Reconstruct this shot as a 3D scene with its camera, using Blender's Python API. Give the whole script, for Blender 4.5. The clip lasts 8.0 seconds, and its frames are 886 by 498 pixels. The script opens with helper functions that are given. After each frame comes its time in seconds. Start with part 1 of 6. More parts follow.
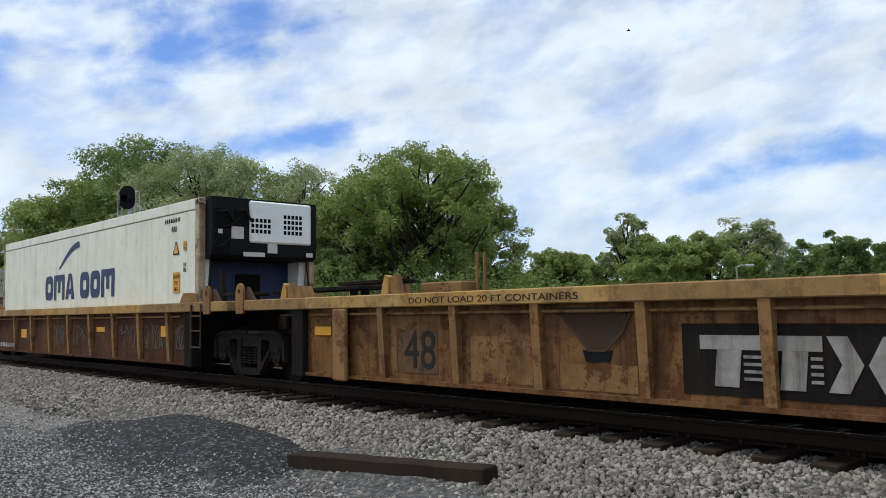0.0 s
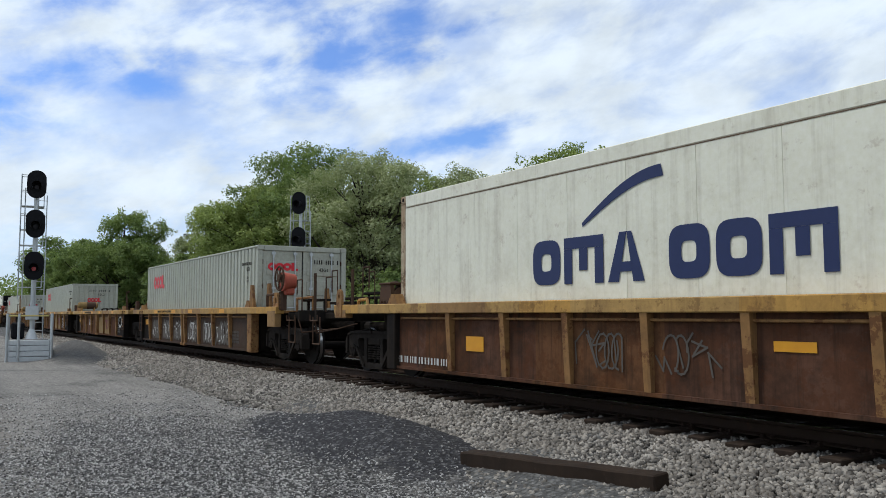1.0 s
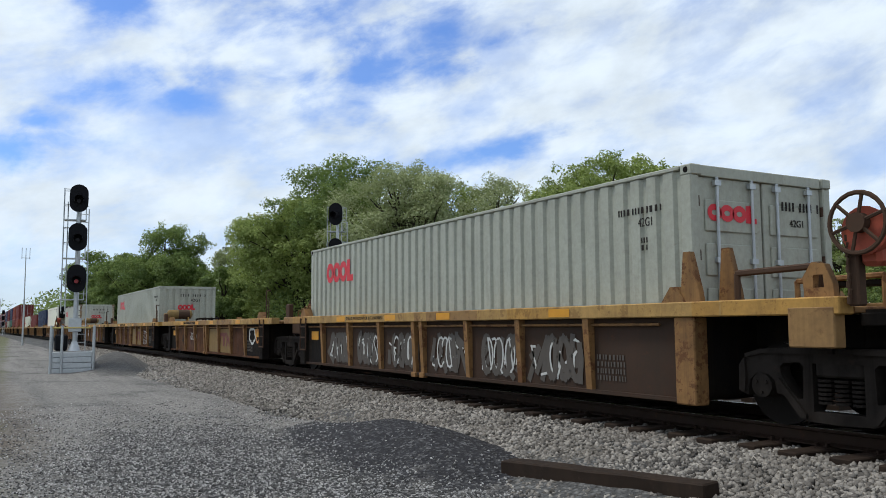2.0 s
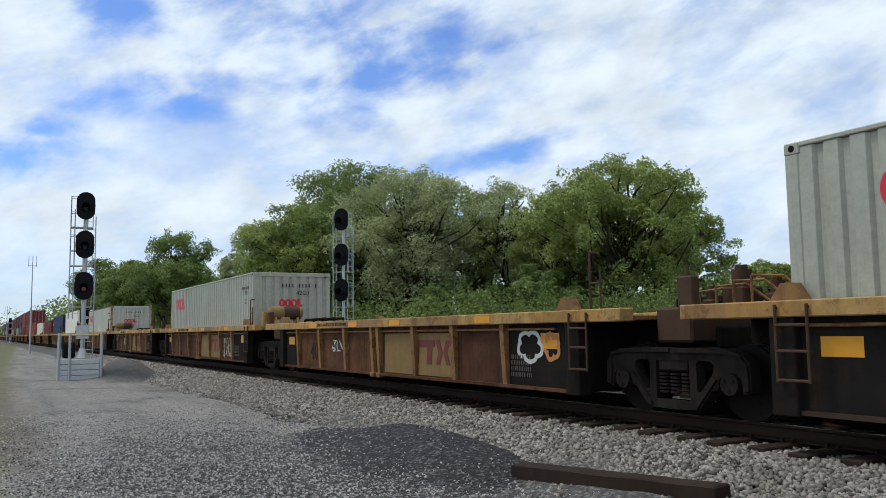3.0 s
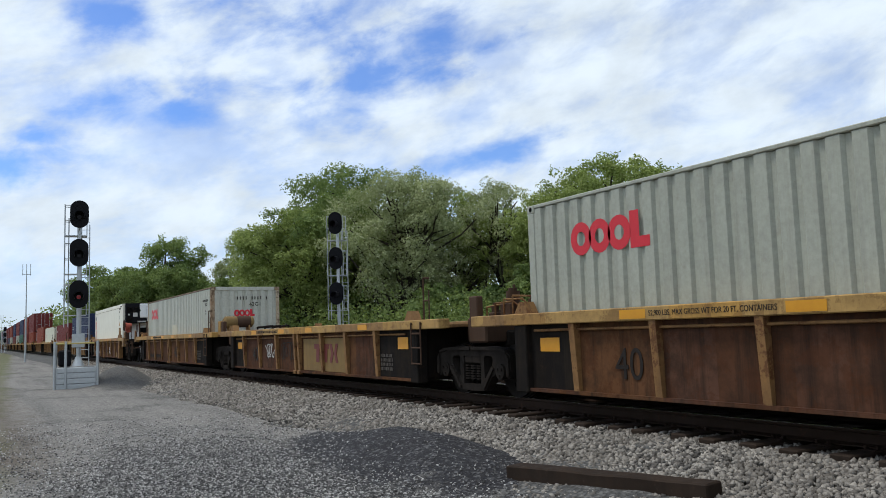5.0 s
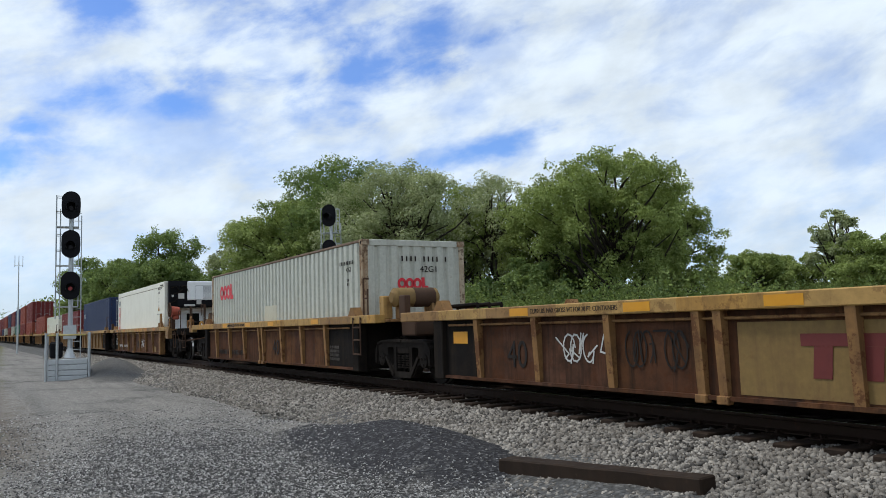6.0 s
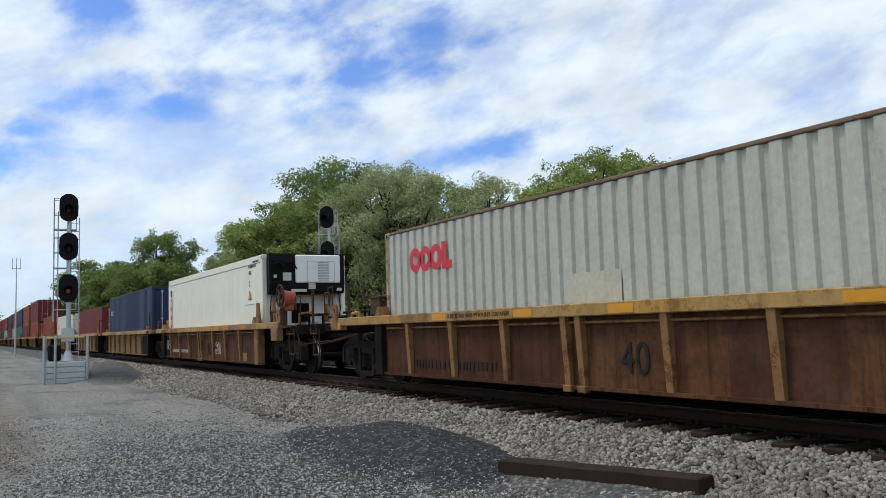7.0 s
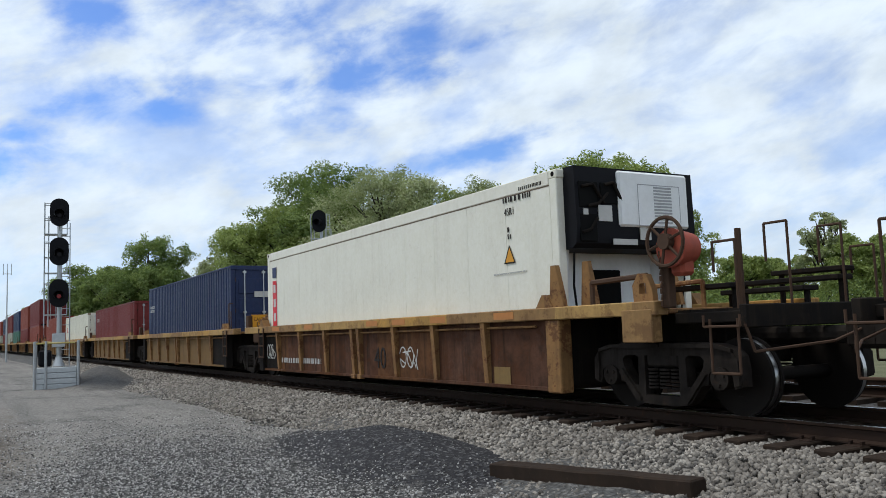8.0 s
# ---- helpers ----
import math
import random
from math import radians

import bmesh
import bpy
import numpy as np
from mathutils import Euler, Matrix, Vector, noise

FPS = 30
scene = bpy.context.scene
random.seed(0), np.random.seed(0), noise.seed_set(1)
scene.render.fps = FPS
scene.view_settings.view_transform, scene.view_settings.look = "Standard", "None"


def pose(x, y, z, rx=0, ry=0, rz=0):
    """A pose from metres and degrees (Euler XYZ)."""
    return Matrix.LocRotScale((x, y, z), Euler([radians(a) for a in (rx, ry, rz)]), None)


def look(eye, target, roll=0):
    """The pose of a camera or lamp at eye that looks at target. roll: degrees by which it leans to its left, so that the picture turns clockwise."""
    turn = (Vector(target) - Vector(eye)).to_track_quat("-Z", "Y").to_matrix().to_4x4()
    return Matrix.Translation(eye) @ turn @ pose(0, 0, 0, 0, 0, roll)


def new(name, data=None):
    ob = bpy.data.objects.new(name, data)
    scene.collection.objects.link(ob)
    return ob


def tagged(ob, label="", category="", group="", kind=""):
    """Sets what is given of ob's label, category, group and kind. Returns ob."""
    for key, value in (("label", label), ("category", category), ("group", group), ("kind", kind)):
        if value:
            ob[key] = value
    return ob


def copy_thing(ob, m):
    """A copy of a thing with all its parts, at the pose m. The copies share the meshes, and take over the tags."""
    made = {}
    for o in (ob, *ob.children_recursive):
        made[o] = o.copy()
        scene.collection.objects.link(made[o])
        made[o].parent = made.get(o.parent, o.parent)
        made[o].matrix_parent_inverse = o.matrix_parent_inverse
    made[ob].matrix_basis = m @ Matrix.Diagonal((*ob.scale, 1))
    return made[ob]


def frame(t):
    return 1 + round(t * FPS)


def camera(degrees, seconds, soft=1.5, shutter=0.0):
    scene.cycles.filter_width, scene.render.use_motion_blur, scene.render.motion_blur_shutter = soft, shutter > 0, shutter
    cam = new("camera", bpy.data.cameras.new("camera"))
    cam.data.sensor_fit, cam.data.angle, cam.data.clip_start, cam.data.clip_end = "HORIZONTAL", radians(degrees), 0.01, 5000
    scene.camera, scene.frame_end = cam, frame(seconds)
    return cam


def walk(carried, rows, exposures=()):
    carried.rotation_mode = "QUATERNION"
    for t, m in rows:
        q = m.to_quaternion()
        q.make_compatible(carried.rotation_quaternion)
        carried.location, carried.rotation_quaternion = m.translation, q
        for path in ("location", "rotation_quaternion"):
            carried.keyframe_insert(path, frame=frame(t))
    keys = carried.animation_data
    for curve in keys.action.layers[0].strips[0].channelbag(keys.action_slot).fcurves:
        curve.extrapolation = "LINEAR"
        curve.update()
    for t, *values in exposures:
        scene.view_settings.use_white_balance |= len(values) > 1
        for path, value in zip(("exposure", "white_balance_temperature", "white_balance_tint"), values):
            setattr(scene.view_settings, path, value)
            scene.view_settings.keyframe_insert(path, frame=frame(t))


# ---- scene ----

# ------------------------------------------------------------------ camera
EYE = (0.0, -0.33, 1.60)
# seconds; the sway of the tripod head in metres; pan, tilt and lean in degrees
PATH = [(0.0, 0.00, 0.28, 0.02, 47.65, 4.36, 0.86), (0.2, -0.03, 0.28, 0.04, 51.81, 4.29, 0.65), (0.5, -0.01, 0.14, 0.02, 55.24, 4.43, 0.15), (0.7, 0.10, 0.12, 0.05, 57.22, 4.40, 0.22), (1.0, 0.16, -0.04, 0.08, 58.20, 4.48, 0.05), (1.5, 0.00, 0.04, 0.02, 60.05, 4.99, -0.10), (3.0, 0.00, -0.00, 0.01, 61.13, 5.61, 0.79), (3.5, 0.03, -0.03, 0.01, 61.43, 6.00, 1.14), (4.0, -0.00, -0.00, -0.00, 61.41, 6.02, 1.14), (4.5, 0.13, -0.05, 0.05, 61.06, 6.01, 1.76), (6.0, 0.03, 0.03, 0.03, 60.45, 5.19, 1.62), (6.5, 0.06, -0.01, 0.04, 60.42, 5.24, 1.50), (7.0, 0.04, 0.02, 0.03, 60.33, 5.27, 1.83), (7.5, 0.01, 0.06, 0.03, 60.09, 5.46, 1.73), (8.0, 0.02, 0.06, 0.02, 59.88, 5.53, 2.06)]
cam = camera(56.0, 8.0, 0.45)
walk(cam, [(t, pose(EYE[0] + dx, EYE[1] + dy, EYE[2] + dz, 90 + p, r, y)) for t, dx, dy, dz, y, p, r in PATH])

# ------------------------------------------------------------------ plan
TRACK = 7.927      # y of the centre of the near track
TRACK2 = TRACK + 4.27
RAIL = 0.57        # z of the top of the rails
SPEED = 13.36       # metres a second, towards +x
PITCH = 15.6      # length of one articulated well unit
SUN_AZ, SUN_EL = 228.0, 62.0   # degrees: where the sun stands, from +x towards +y

# ------------------------------------------------------------------ world and sun
scene.view_settings.exposure = 0.0


def make_world():
    w = bpy.data.worlds.new("sky")
    w.use_nodes = True
    scene.world = w
    nt = w.node_tree
    n = nt.nodes
    n.clear()

    sky = n.new("ShaderNodeTexSky")
    sky.sky_type = "NISHITA"
    sky.sun_disc = False
    sky.sun_elevation = radians(SUN_EL)
    sky.sun_rotation = radians(90 - SUN_AZ)
    sky.air_density, sky.dust_density, sky.ozone_density = 1.0, 0.6, 2.5
    tc = n.new("ShaderNodeTexCoord")

    def math_node(op, x, y=0.0, clamp=False):
        m = n.new("ShaderNodeMath")
        m.operation, m.use_clamp = op, clamp
        for k, val in enumerate((x, y)):
            if isinstance(val, (int, float)):
                m.inputs[k].default_value = val
            else:
                nt.links.new(val, m.inputs[k])
        return m.outputs[0]

    def range_node(x, lo, hi, a=0.0, b=1.0):
        r = n.new("ShaderNodeMapRange")
        r.interpolation_type = "SMOOTHSTEP"
        for k, val in enumerate((lo, hi, a, b)):
            r.inputs[k + 1].default_value = val
        nt.links.new(x, r.inputs[0])
        return r.outputs[0]

    def noise_of(vec, scale, detail, rough=0.55, dist=0.0):
        tx = n.new("ShaderNodeTexNoise")
        for key, val in (("Scale", scale), ("Detail", detail), ("Roughness", rough), ("Distortion", dist)):
            tx.inputs[key].default_value = val
        nt.links.new(vec, tx.inputs["Vector"])
        return tx.outputs[0]

    # bearing from the far end of the track, and height over the horizon, in degrees
    sep = n.new("ShaderNodeSeparateXYZ")
    nt.links.new(tc.outputs["Generated"], sep.inputs[0])
    u = math_node("MULTIPLY", math_node("ARCTAN2", sep.outputs[1], math_node("MULTIPLY", sep.outputs[0], -1.0)), 57.2958)
    v = math_node("MULTIPLY", math_node("ARCSINE", sep.outputs[2]), 57.2958)
    comb = n.new("ShaderNodeCombineXYZ")
    nt.links.new(u, comb.inputs[0])
    nt.links.new(v, comb.inputs[1])

    def turned(angle, sx, sy, off):
        mp = n.new("ShaderNodeMapping")
        mp.vector_type = "TEXTURE"
        mp.inputs["Rotation"].default_value = (0, 0, radians(angle))
        mp.inputs["Scale"].default_value = (sx, sy, 1.0)
        mp.inputs["Location"].default_value = off
        nt.links.new(comb.outputs[0], mp.inputs[0])
        return mp.outputs[0]
    streak = turned(13, 12.0, 6.5, (2.0, 1.0, 0.0))
    ragged = noise_of(turned(14, 5.5, 3.0, (7.0, 3.0, 0.0)), 1.0, 8, 0.58, 0.2)
    body = noise_of(streak, 1.0, 8, 0.55, 0.3)
    wisp = noise_of(turned(15, 6.0, 3.0, (3.0, 9.0, 0.0)), 1.0, 8, 0.57, 0.2)
    cover = range_node(body, 0.34, 0.52, 0.58, 1.0)
    cover = math_node("MULTIPLY", cover, range_node(wisp, 0.28, 0.58, 0.66, 1.0))
    # the clear gaps between the cloud banks
    gaps = None
    for gu, gv, ga, gb, tilt in ((26.3, 18.1, 5.6, 2.0, 24), (17.3, 16.6, 4.2, 0.8, 4), (7.6, 15.2, 2.8, 1.0, 8), (11.8, 15.0, 2.0, 0.6, 4), (7.3, 20.3, 2.2, 1.4, 12), (33.0, 19.3, 1.6, 0.7, 12), (32.4, 12.0, 3.6, 0.8, 10), (1.8, 11.2, 2.6, 1.1, 12), (3.3, 12.8, 1.6, 0.6, 10), (66.4, 9.2, 5.0, 0.8, 4), (28, 30, 14, 5, 20), (-20, 16, 10, 4, 10), (85, 22, 12, 5, -10)):
        mp = n.new("ShaderNodeMapping")
        mp.vector_type = "TEXTURE"
        mp.inputs["Location"].default_value = (gu, gv, 0)
        mp.inputs["Rotation"].default_value = (0, 0, radians(tilt))
        mp.inputs["Scale"].default_value = (ga, gb, 1)
        nt.links.new(comb.outputs[0], mp.inputs[0])
        ln = n.new("ShaderNodeVectorMath")
        ln.operation = "LENGTH"
        nt.links.new(mp.outputs[0], ln.inputs[0])
        near = math_node("SUBTRACT", ln.outputs["Value"], math_node("MULTIPLY", math_node("SUBTRACT", ragged, 0.5), 5.5))
        g = range_node(near, 2.1, -0.1)
        gaps = g if gaps is None else math_node("MAXIMUM", gaps, g)
    cover = math_node("MULTIPLY", cover, math_node("SUBTRACT", 1.0, math_node("MULTIPLY", gaps, 0.93)), True)
    haze = range_node(v, 9.0, 1.0, 0.0, 0.75)
    cover = math_node("MAXIMUM", cover, haze)
    white = n.new("ShaderNodeVectorMath")
    white.operation = "SCALE"
    white.inputs[0].default_value = CLOUD
    nt.links.new(range_node(noise_of(streak, 2.1, 6), 0.25, 0.7, 0.80, 1.0), white.inputs["Scale"])
    deep = n.new("ShaderNodeVectorMath")
    deep.operation = "MULTIPLY"
    deep.inputs[1].default_value = SKY_GAIN
    nt.links.new(sky.outputs[0], deep.inputs[0])
    mix = n.new("ShaderNodeMix")
    mix.data_type = "RGBA"
    nt.links.new(cover, mix.inputs["Factor"])
    nt.links.new(deep.outputs[0], mix.inputs["A"])
    nt.links.new(white.outputs[0], mix.inputs["B"])
    bg = n.new("ShaderNodeBackground")
    bg.inputs[1].default_value = 0.1
    nt.links.new(mix.outputs["Result"], bg.inputs[0])
    out = n.new("ShaderNodeOutputWorld")
    nt.links.new(bg.outputs[0], out.inputs[0])


CLOUD = (8.35, 9.5, 10.6)
SKY_GAIN = (0.76, 1.08, 1.64)
make_world()
sun_data = bpy.data.lights.new("sun", "SUN")
sun_data.energy, sun_data.angle, sun_data.color = 2.0, radians(11), (1.0, 0.97, 0.90)
sun = new("sun", sun_data)
_a, _e = radians(SUN_AZ), radians(SUN_EL)
sun.matrix_basis = look((40 * math.cos(_e) * math.cos(_a), 40 * math.cos(_e) * math.sin(_a), 40 * math.sin(_e)), (0, 0, 0))


# ------------------------------------------------------------------ materials
def links(m):
    return m.node_tree.links, m.node_tree.nodes


def base_material(name):
    m = bpy.data.materials.new(name)
    m.use_nodes = True
    return m, m.node_tree.nodes["Principled BSDF"]


def noise_node(m, vec, scale, detail=4.0, rough=0.55, stretch=None):
    lk, nd = links(m)
    if stretch:
        mp = nd.new("ShaderNodeMapping")
        mp.inputs["Scale"].default_value = stretch
        lk.new(vec, mp.inputs[0])
        vec = mp.outputs[0]
    tx = nd.new("ShaderNodeTexNoise")
    tx.inputs["Scale"].default_value = scale
    tx.inputs["Detail"].default_value = detail
    tx.inputs["Roughness"].default_value = rough
    lk.new(vec, tx.inputs["Vector"])
    return tx.outputs[0]


def ramp(m, value, lo, hi, a=0.0, b=1.0):
    lk, nd = links(m)
    r = nd.new("ShaderNodeMapRange")
    r.inputs[1].default_value, r.inputs[2].default_value = lo, hi
    r.inputs[3].default_value, r.inputs[4].default_value = a, b
    lk.new(value, r.inputs[0])
    return r.outputs[0]


def blend(m, fac, a, b, kind="MIX"):
    lk, nd = links(m)
    x = nd.new("ShaderNodeMix")
    x.data_type, x.blend_type = "RGBA", kind
    for sock, val in (("Factor", fac), ("A", a), ("B", b)):
        if isinstance(val, (int, float)):
            x.inputs[sock].default_value = val
        elif isinstance(val, tuple):
            x.inputs[sock].default_value = (*val[:3], 1)
        else:
            lk.new(val, x.inputs[sock])
    return x.outputs["Result"]


def times(m, a, b, op="MULTIPLY"):
    lk, nd = links(m)
    x = nd.new("ShaderNodeMath")
    x.operation = op
    for k, val in enumerate((a, b)):
        if isinstance(val, (int, float)):
            x.inputs[k].default_value = val
        else:
            lk.new(val, x.inputs[k])
    return x.outputs[0]


def bump(m, height, strength, distance):
    lk, nd = links(m)
    x = nd.new("ShaderNodeBump")
    x.inputs["Strength"].default_value, x.inputs["Distance"].default_value = strength, distance
    lk.new(height, x.inputs["Height"])
    lk.new(x.outputs[0], nd["Principled BSDF"].inputs["Normal"])


def object_coords(m, jitter=True):
    """Object coordinates, shifted by the object's random number so that alike things differ."""
    lk, nd = links(m)
    tc = nd.new("ShaderNodeTexCoord")
    if not jitter:
        return tc.outputs["Object"]
    info = nd.new("ShaderNodeObjectInfo")
    sc = nd.new("ShaderNodeMath")
    sc.operation = "MULTIPLY"
    sc.inputs[1].default_value = 37.0
    lk.new(info.outputs["Random"], sc.inputs[0])
    ad = nd.new("ShaderNodeVectorMath")
    lk.new(tc.outputs["Object"], ad.inputs[0])
    lk.new(sc.outputs[0], ad.inputs[1])
    return ad.outputs[0]


def paint(name, color, dirt=(0.10, 0.06, 0.035), amount=0.5, streak=0.5, rust=0.25, rust_color=(0.16, 0.055, 0.02), rough=0.6, metal=0.0, fade=0.15, gloss=0.15, patch=None, chips=0.0):
    """Weathered paint on steel: faded patches, vertical streaks, rust spots, fine relief."""
    m, p = base_material(name)
    lk, nd = links(m)
    v = object_coords(m)
    big = noise_node(m, v, 0.9, 5)
    fine = noise_node(m, v, 14, 6, 0.65)
    run = noise_node(m, v, 1.0, 7, 0.7, (6, 6, 0.30))
    col = blend(m, ramp(m, big, 0.35, 0.7, 0, fade), color, tuple(min(1, c * 1.45 + 0.03) for c in color))
    if patch:
        # lengths of the sill repainted in other shades
        mp = nd.new("ShaderNodeMapping")
        mp.inputs["Scale"].default_value = (patch[0], 0.001, 0.001)
        lk.new(v, mp.inputs[0])
        vo = nd.new("ShaderNodeTexVoronoi")
        vo.inputs["Scale"].default_value = 1.0
        lk.new(mp.outputs[0], vo.inputs["Vector"])
        ch = nd.new("ShaderNodeSeparateColor")
        lk.new(vo.outputs["Color"], ch.inputs[0])
        col = blend(m, ramp(m, ch.outputs[0], 0.55, 0.60, 0, patch[2]), col, patch[1])
        col = blend(m, ramp(m, ch.outputs[1], 0.70, 0.75, 0, patch[2]), col, patch[3])
    col = blend(m, times(m, ramp(m, run, 0.5, 0.72), streak), col, dirt)
    soil = times(m, ramp(m, noise_node(m, v, 2.3, 7, 0.7), 0.45, 0.75), amount)
    col = blend(m, soil, col, dirt)
    spots = times(m, ramp(m, noise_node(m, v, 6.0, 8, 0.7), 0.60, 0.68), rust)
    col = blend(m, spots, col, rust_color)
    if chips:
        worn = ramp(m, times(m, noise_node(m, v, 3.2, 9, 0.72), times(m, noise_node(m, v, 21, 6, 0.7), 0.25), "ADD"), 0.66, 0.70)
        col = blend(m, times(m, worn, chips), col, rust_color)
    col = blend(m, 0.30, col, blend(m, fine, (0, 0, 0), (1, 1, 1)), "OVERLAY")
    lk.new(col, p.inputs["Base Color"])
    lk.new(ramp(m, fine, 0.3, 0.7, rough - 0.12, min(1, rough + 0.15)), p.inputs["Roughness"])
    p.inputs["Metallic"].default_value = metal
    p.inputs["Specular IOR Level"].default_value = gloss
    bump(m, fine, 0.12, 0.01)
    return m


def plain(name, color, rough=0.5, metal=0.0, emit=None):
    m, p = base_material(name)
    lk, nd = links(m)
    v = object_coords(m)
    f = noise_node(m, v, 9, 5, 0.6)
    lk.new(blend(m, 0.22, color, blend(m, f, (0.1, 0.1, 0.1), (0.9, 0.9, 0.9)), "OVERLAY"), p.inputs["Base Color"])
    p.inputs["Roughness"].default_value, p.inputs["Metallic"].default_value = rough, metal
    p.inputs["Specular IOR Level"].default_value = 0.12 if max(color) < 0.05 and not metal else 0.4
    if emit:
        p.inputs["Emission Color"].default_value = (*emit[:3], 1)
        p.inputs["Emission Strength"].default_value = emit[3]
    return m


def island_material(name, dark, light, rough=0.85, translucent=0.0, tint=None, power=1.0):
    """Colour that differs from piece to piece."""
    m, p = base_material(name)
    lk, nd = links(m)
    geo = nd.new("ShaderNodeNewGeometry")
    rnd = geo.outputs["Random Per Island"]
    v = object_coords(m, False)
    col = blend(m, times(m, rnd, power, "POWER"), dark, light)
    if tint:
        col = blend(m, times(m, ramp(m, noise_node(m, v, tint[0], 3), 0.42, 0.60), tint[2]), col, tint[1])
    lk.new(col, p.inputs["Base Color"])
    p.inputs["Roughness"].default_value = rough
    p.inputs["Specular IOR Level"].default_value = 0.25
    if translucent:
        tr = nd.new("ShaderNodeBsdfTranslucent")
        lk.new(blend(m, 0.5, col, (0.26, 0.34, 0.07)), tr.inputs[0])
        mx = nd.new("ShaderNodeMixShader")
        mx.inputs[0].default_value = translucent
        lk.new(p.outputs[0], mx.inputs[1])
        lk.new(tr.outputs[0], mx.inputs[2])
        lk.new(mx.outputs[0], nd["Material Output"].inputs[0])
    return m


def ground_material():
    m, p = base_material("gravel_ground")
    lk, nd = links(m)
    v = object_coords(m, False)
    vor = nd.new("ShaderNodeTexVoronoi")
    vor.inputs["Scale"].default_value = 30
    lk.new(v, vor.inputs["Vector"])
    sp = nd.new("ShaderNodeSeparateColor")
    lk.new(vor.outputs["Color"], sp.inputs[0])
    grain = ramp(m, sp.outputs[0], 0, 1, 0.0, 1.0)
    dustn = noise_node(m, v, 0.35, 5, 0.6)
    mid = noise_node(m, v, 1.6, 6, 0.65)
    light = blend(m, grain, (0.125, 0.116, 0.105), (0.285, 0.268, 0.243))
    dark = blend(m, times(m, grain, grain), (0.060, 0.057, 0.054), (0.20, 0.19, 0.175))
    col = blend(m, ramp(m, times(m, dustn, times(m, mid, 0.35), "ADD"), 0.50, 0.66), dark, light)
    col = blend(m, times(m, ramp(m, mid, 0.52, 0.75), 0.5), col, (0.145, 0.136, 0.123))
    # wheel marks and swept bands along the line
    band = noise_node(m, v, 1.0, 4, 0.55, (0.10, 1.5, 1.0))
    col = blend(m, times(m, ramp(m, band, 0.50, 0.66), 0.65), col, blend(m, grain, (0.075, 0.071, 0.066), (0.19, 0.18, 0.165)))
    col = blend(m, times(m, ramp(m, band, 0.46, 0.34), 0.45), col, (0.27, 0.255, 0.232))
    # the dark heap of cinders beside the track
    xy = nd.new("ShaderNodeSeparateXYZ")
    lk.new(v, xy.inputs[0])
    speck = times(m, grain, times(m, grain, grain))
    ragged = times(m, mid, times(m, noise_node(m, v, 5.0, 6, 0.7), 0.5), "ADD")
    # coarse dark gravel trodden along the near edge
    fx = times(m, times(m, xy.outputs[0], 9.2, "ADD"), 1 / 5.2)
    fy = times(m, times(m, xy.outputs[1], -2.5, "ADD"), 1 / 2.1)
    f2 = times(m, times(m, times(m, fx, fx), times(m, fy, fy), "ADD"), times(m, ragged, 2.4), "ADD")
    col = blend(m, times(m, ramp(m, f2, 3.1, 2.1), 0.92), col, blend(m, times(m, speck, speck), (0.026, 0.025, 0.025), (0.46, 0.445, 0.425)))
    ex = times(m, times(m, xy.outputs[0], 9.9, "ADD"), 1 / 3.3)
    ey = times(m, times(m, xy.outputs[1], -4.65, "ADD"), 1 / 1.25)
    r2 = times(m, times(m, ex, ex), times(m, ey, ey), "ADD")
    r2 = times(m, r2, times(m, ragged, 1.6), "ADD")
    col = blend(m, ramp(m, r2, 2.35, 1.95), col, blend(m, times(m, speck, speck), (0.024, 0.023, 0.025), (0.13, 0.127, 0.128)))
    # the darker mound of fill beside the signal
    gx = times(m, times(m, xy.outputs[0], 33.2, "ADD"), 1 / 3.6)
    gy = times(m, times(m, xy.outputs[1], -4.5, "ADD"), 1 / 1.1)
    g2 = times(m, times(m, times(m, gx, gx), times(m, gy, gy), "ADD"), ragged, "ADD")
    col = blend(m, times(m, ramp(m, g2, 2.0, 1.4), 0.85), col, blend(m, grain, (0.045, 0.043, 0.041), (0.12, 0.115, 0.11)))
    # trampled brown mud beyond the gravel
    mud = times(m, ramp(m, times(m, xy.outputs[1], times(m, ragged, 2.2), "ADD"), 2.6, 1.7), ramp(m, xy.outputs[0], -10.5, -13.5))
    col = blend(m, times(m, mud, 0.8), col, blend(m, mid, (0.05, 0.037, 0.026), (0.17, 0.135, 0.10)))
    # grass away from the gravel, on both sides
    gn = noise_node(m, v, 0.8, 7, 0.7)
    grass = blend(m, gn, (0.055, 0.062, 0.028), (0.20, 0.195, 0.11))
    verge = times(m, times(m, times(m, xy.outputs[0], 15.0, "ADD"), 0.0, "MINIMUM"), 0.036)
    left = ramp(m, times(m, times(m, xy.outputs[1], verge, "ADD"), times(m, dustn, 1.6), "ADD"), 0.95, 0.25)
    right = ramp(m, times(m, xy.outputs[1], times(m, dustn, 3), "ADD"), 16.5, 18.5)
    col = blend(m, times(m, left, right, "MAXIMUM"), col, grass)
    lk.new(col, p.inputs["Base Color"])
    p.inputs["Roughness"].default_value = 0.95
    p.inputs["Specular IOR Level"].default_value = 0.2
    bump(m, times(m, vor.outputs["Distance"], noise_node(m, v, 18, 6), "ADD"), 0.7, 0.03)
    return m


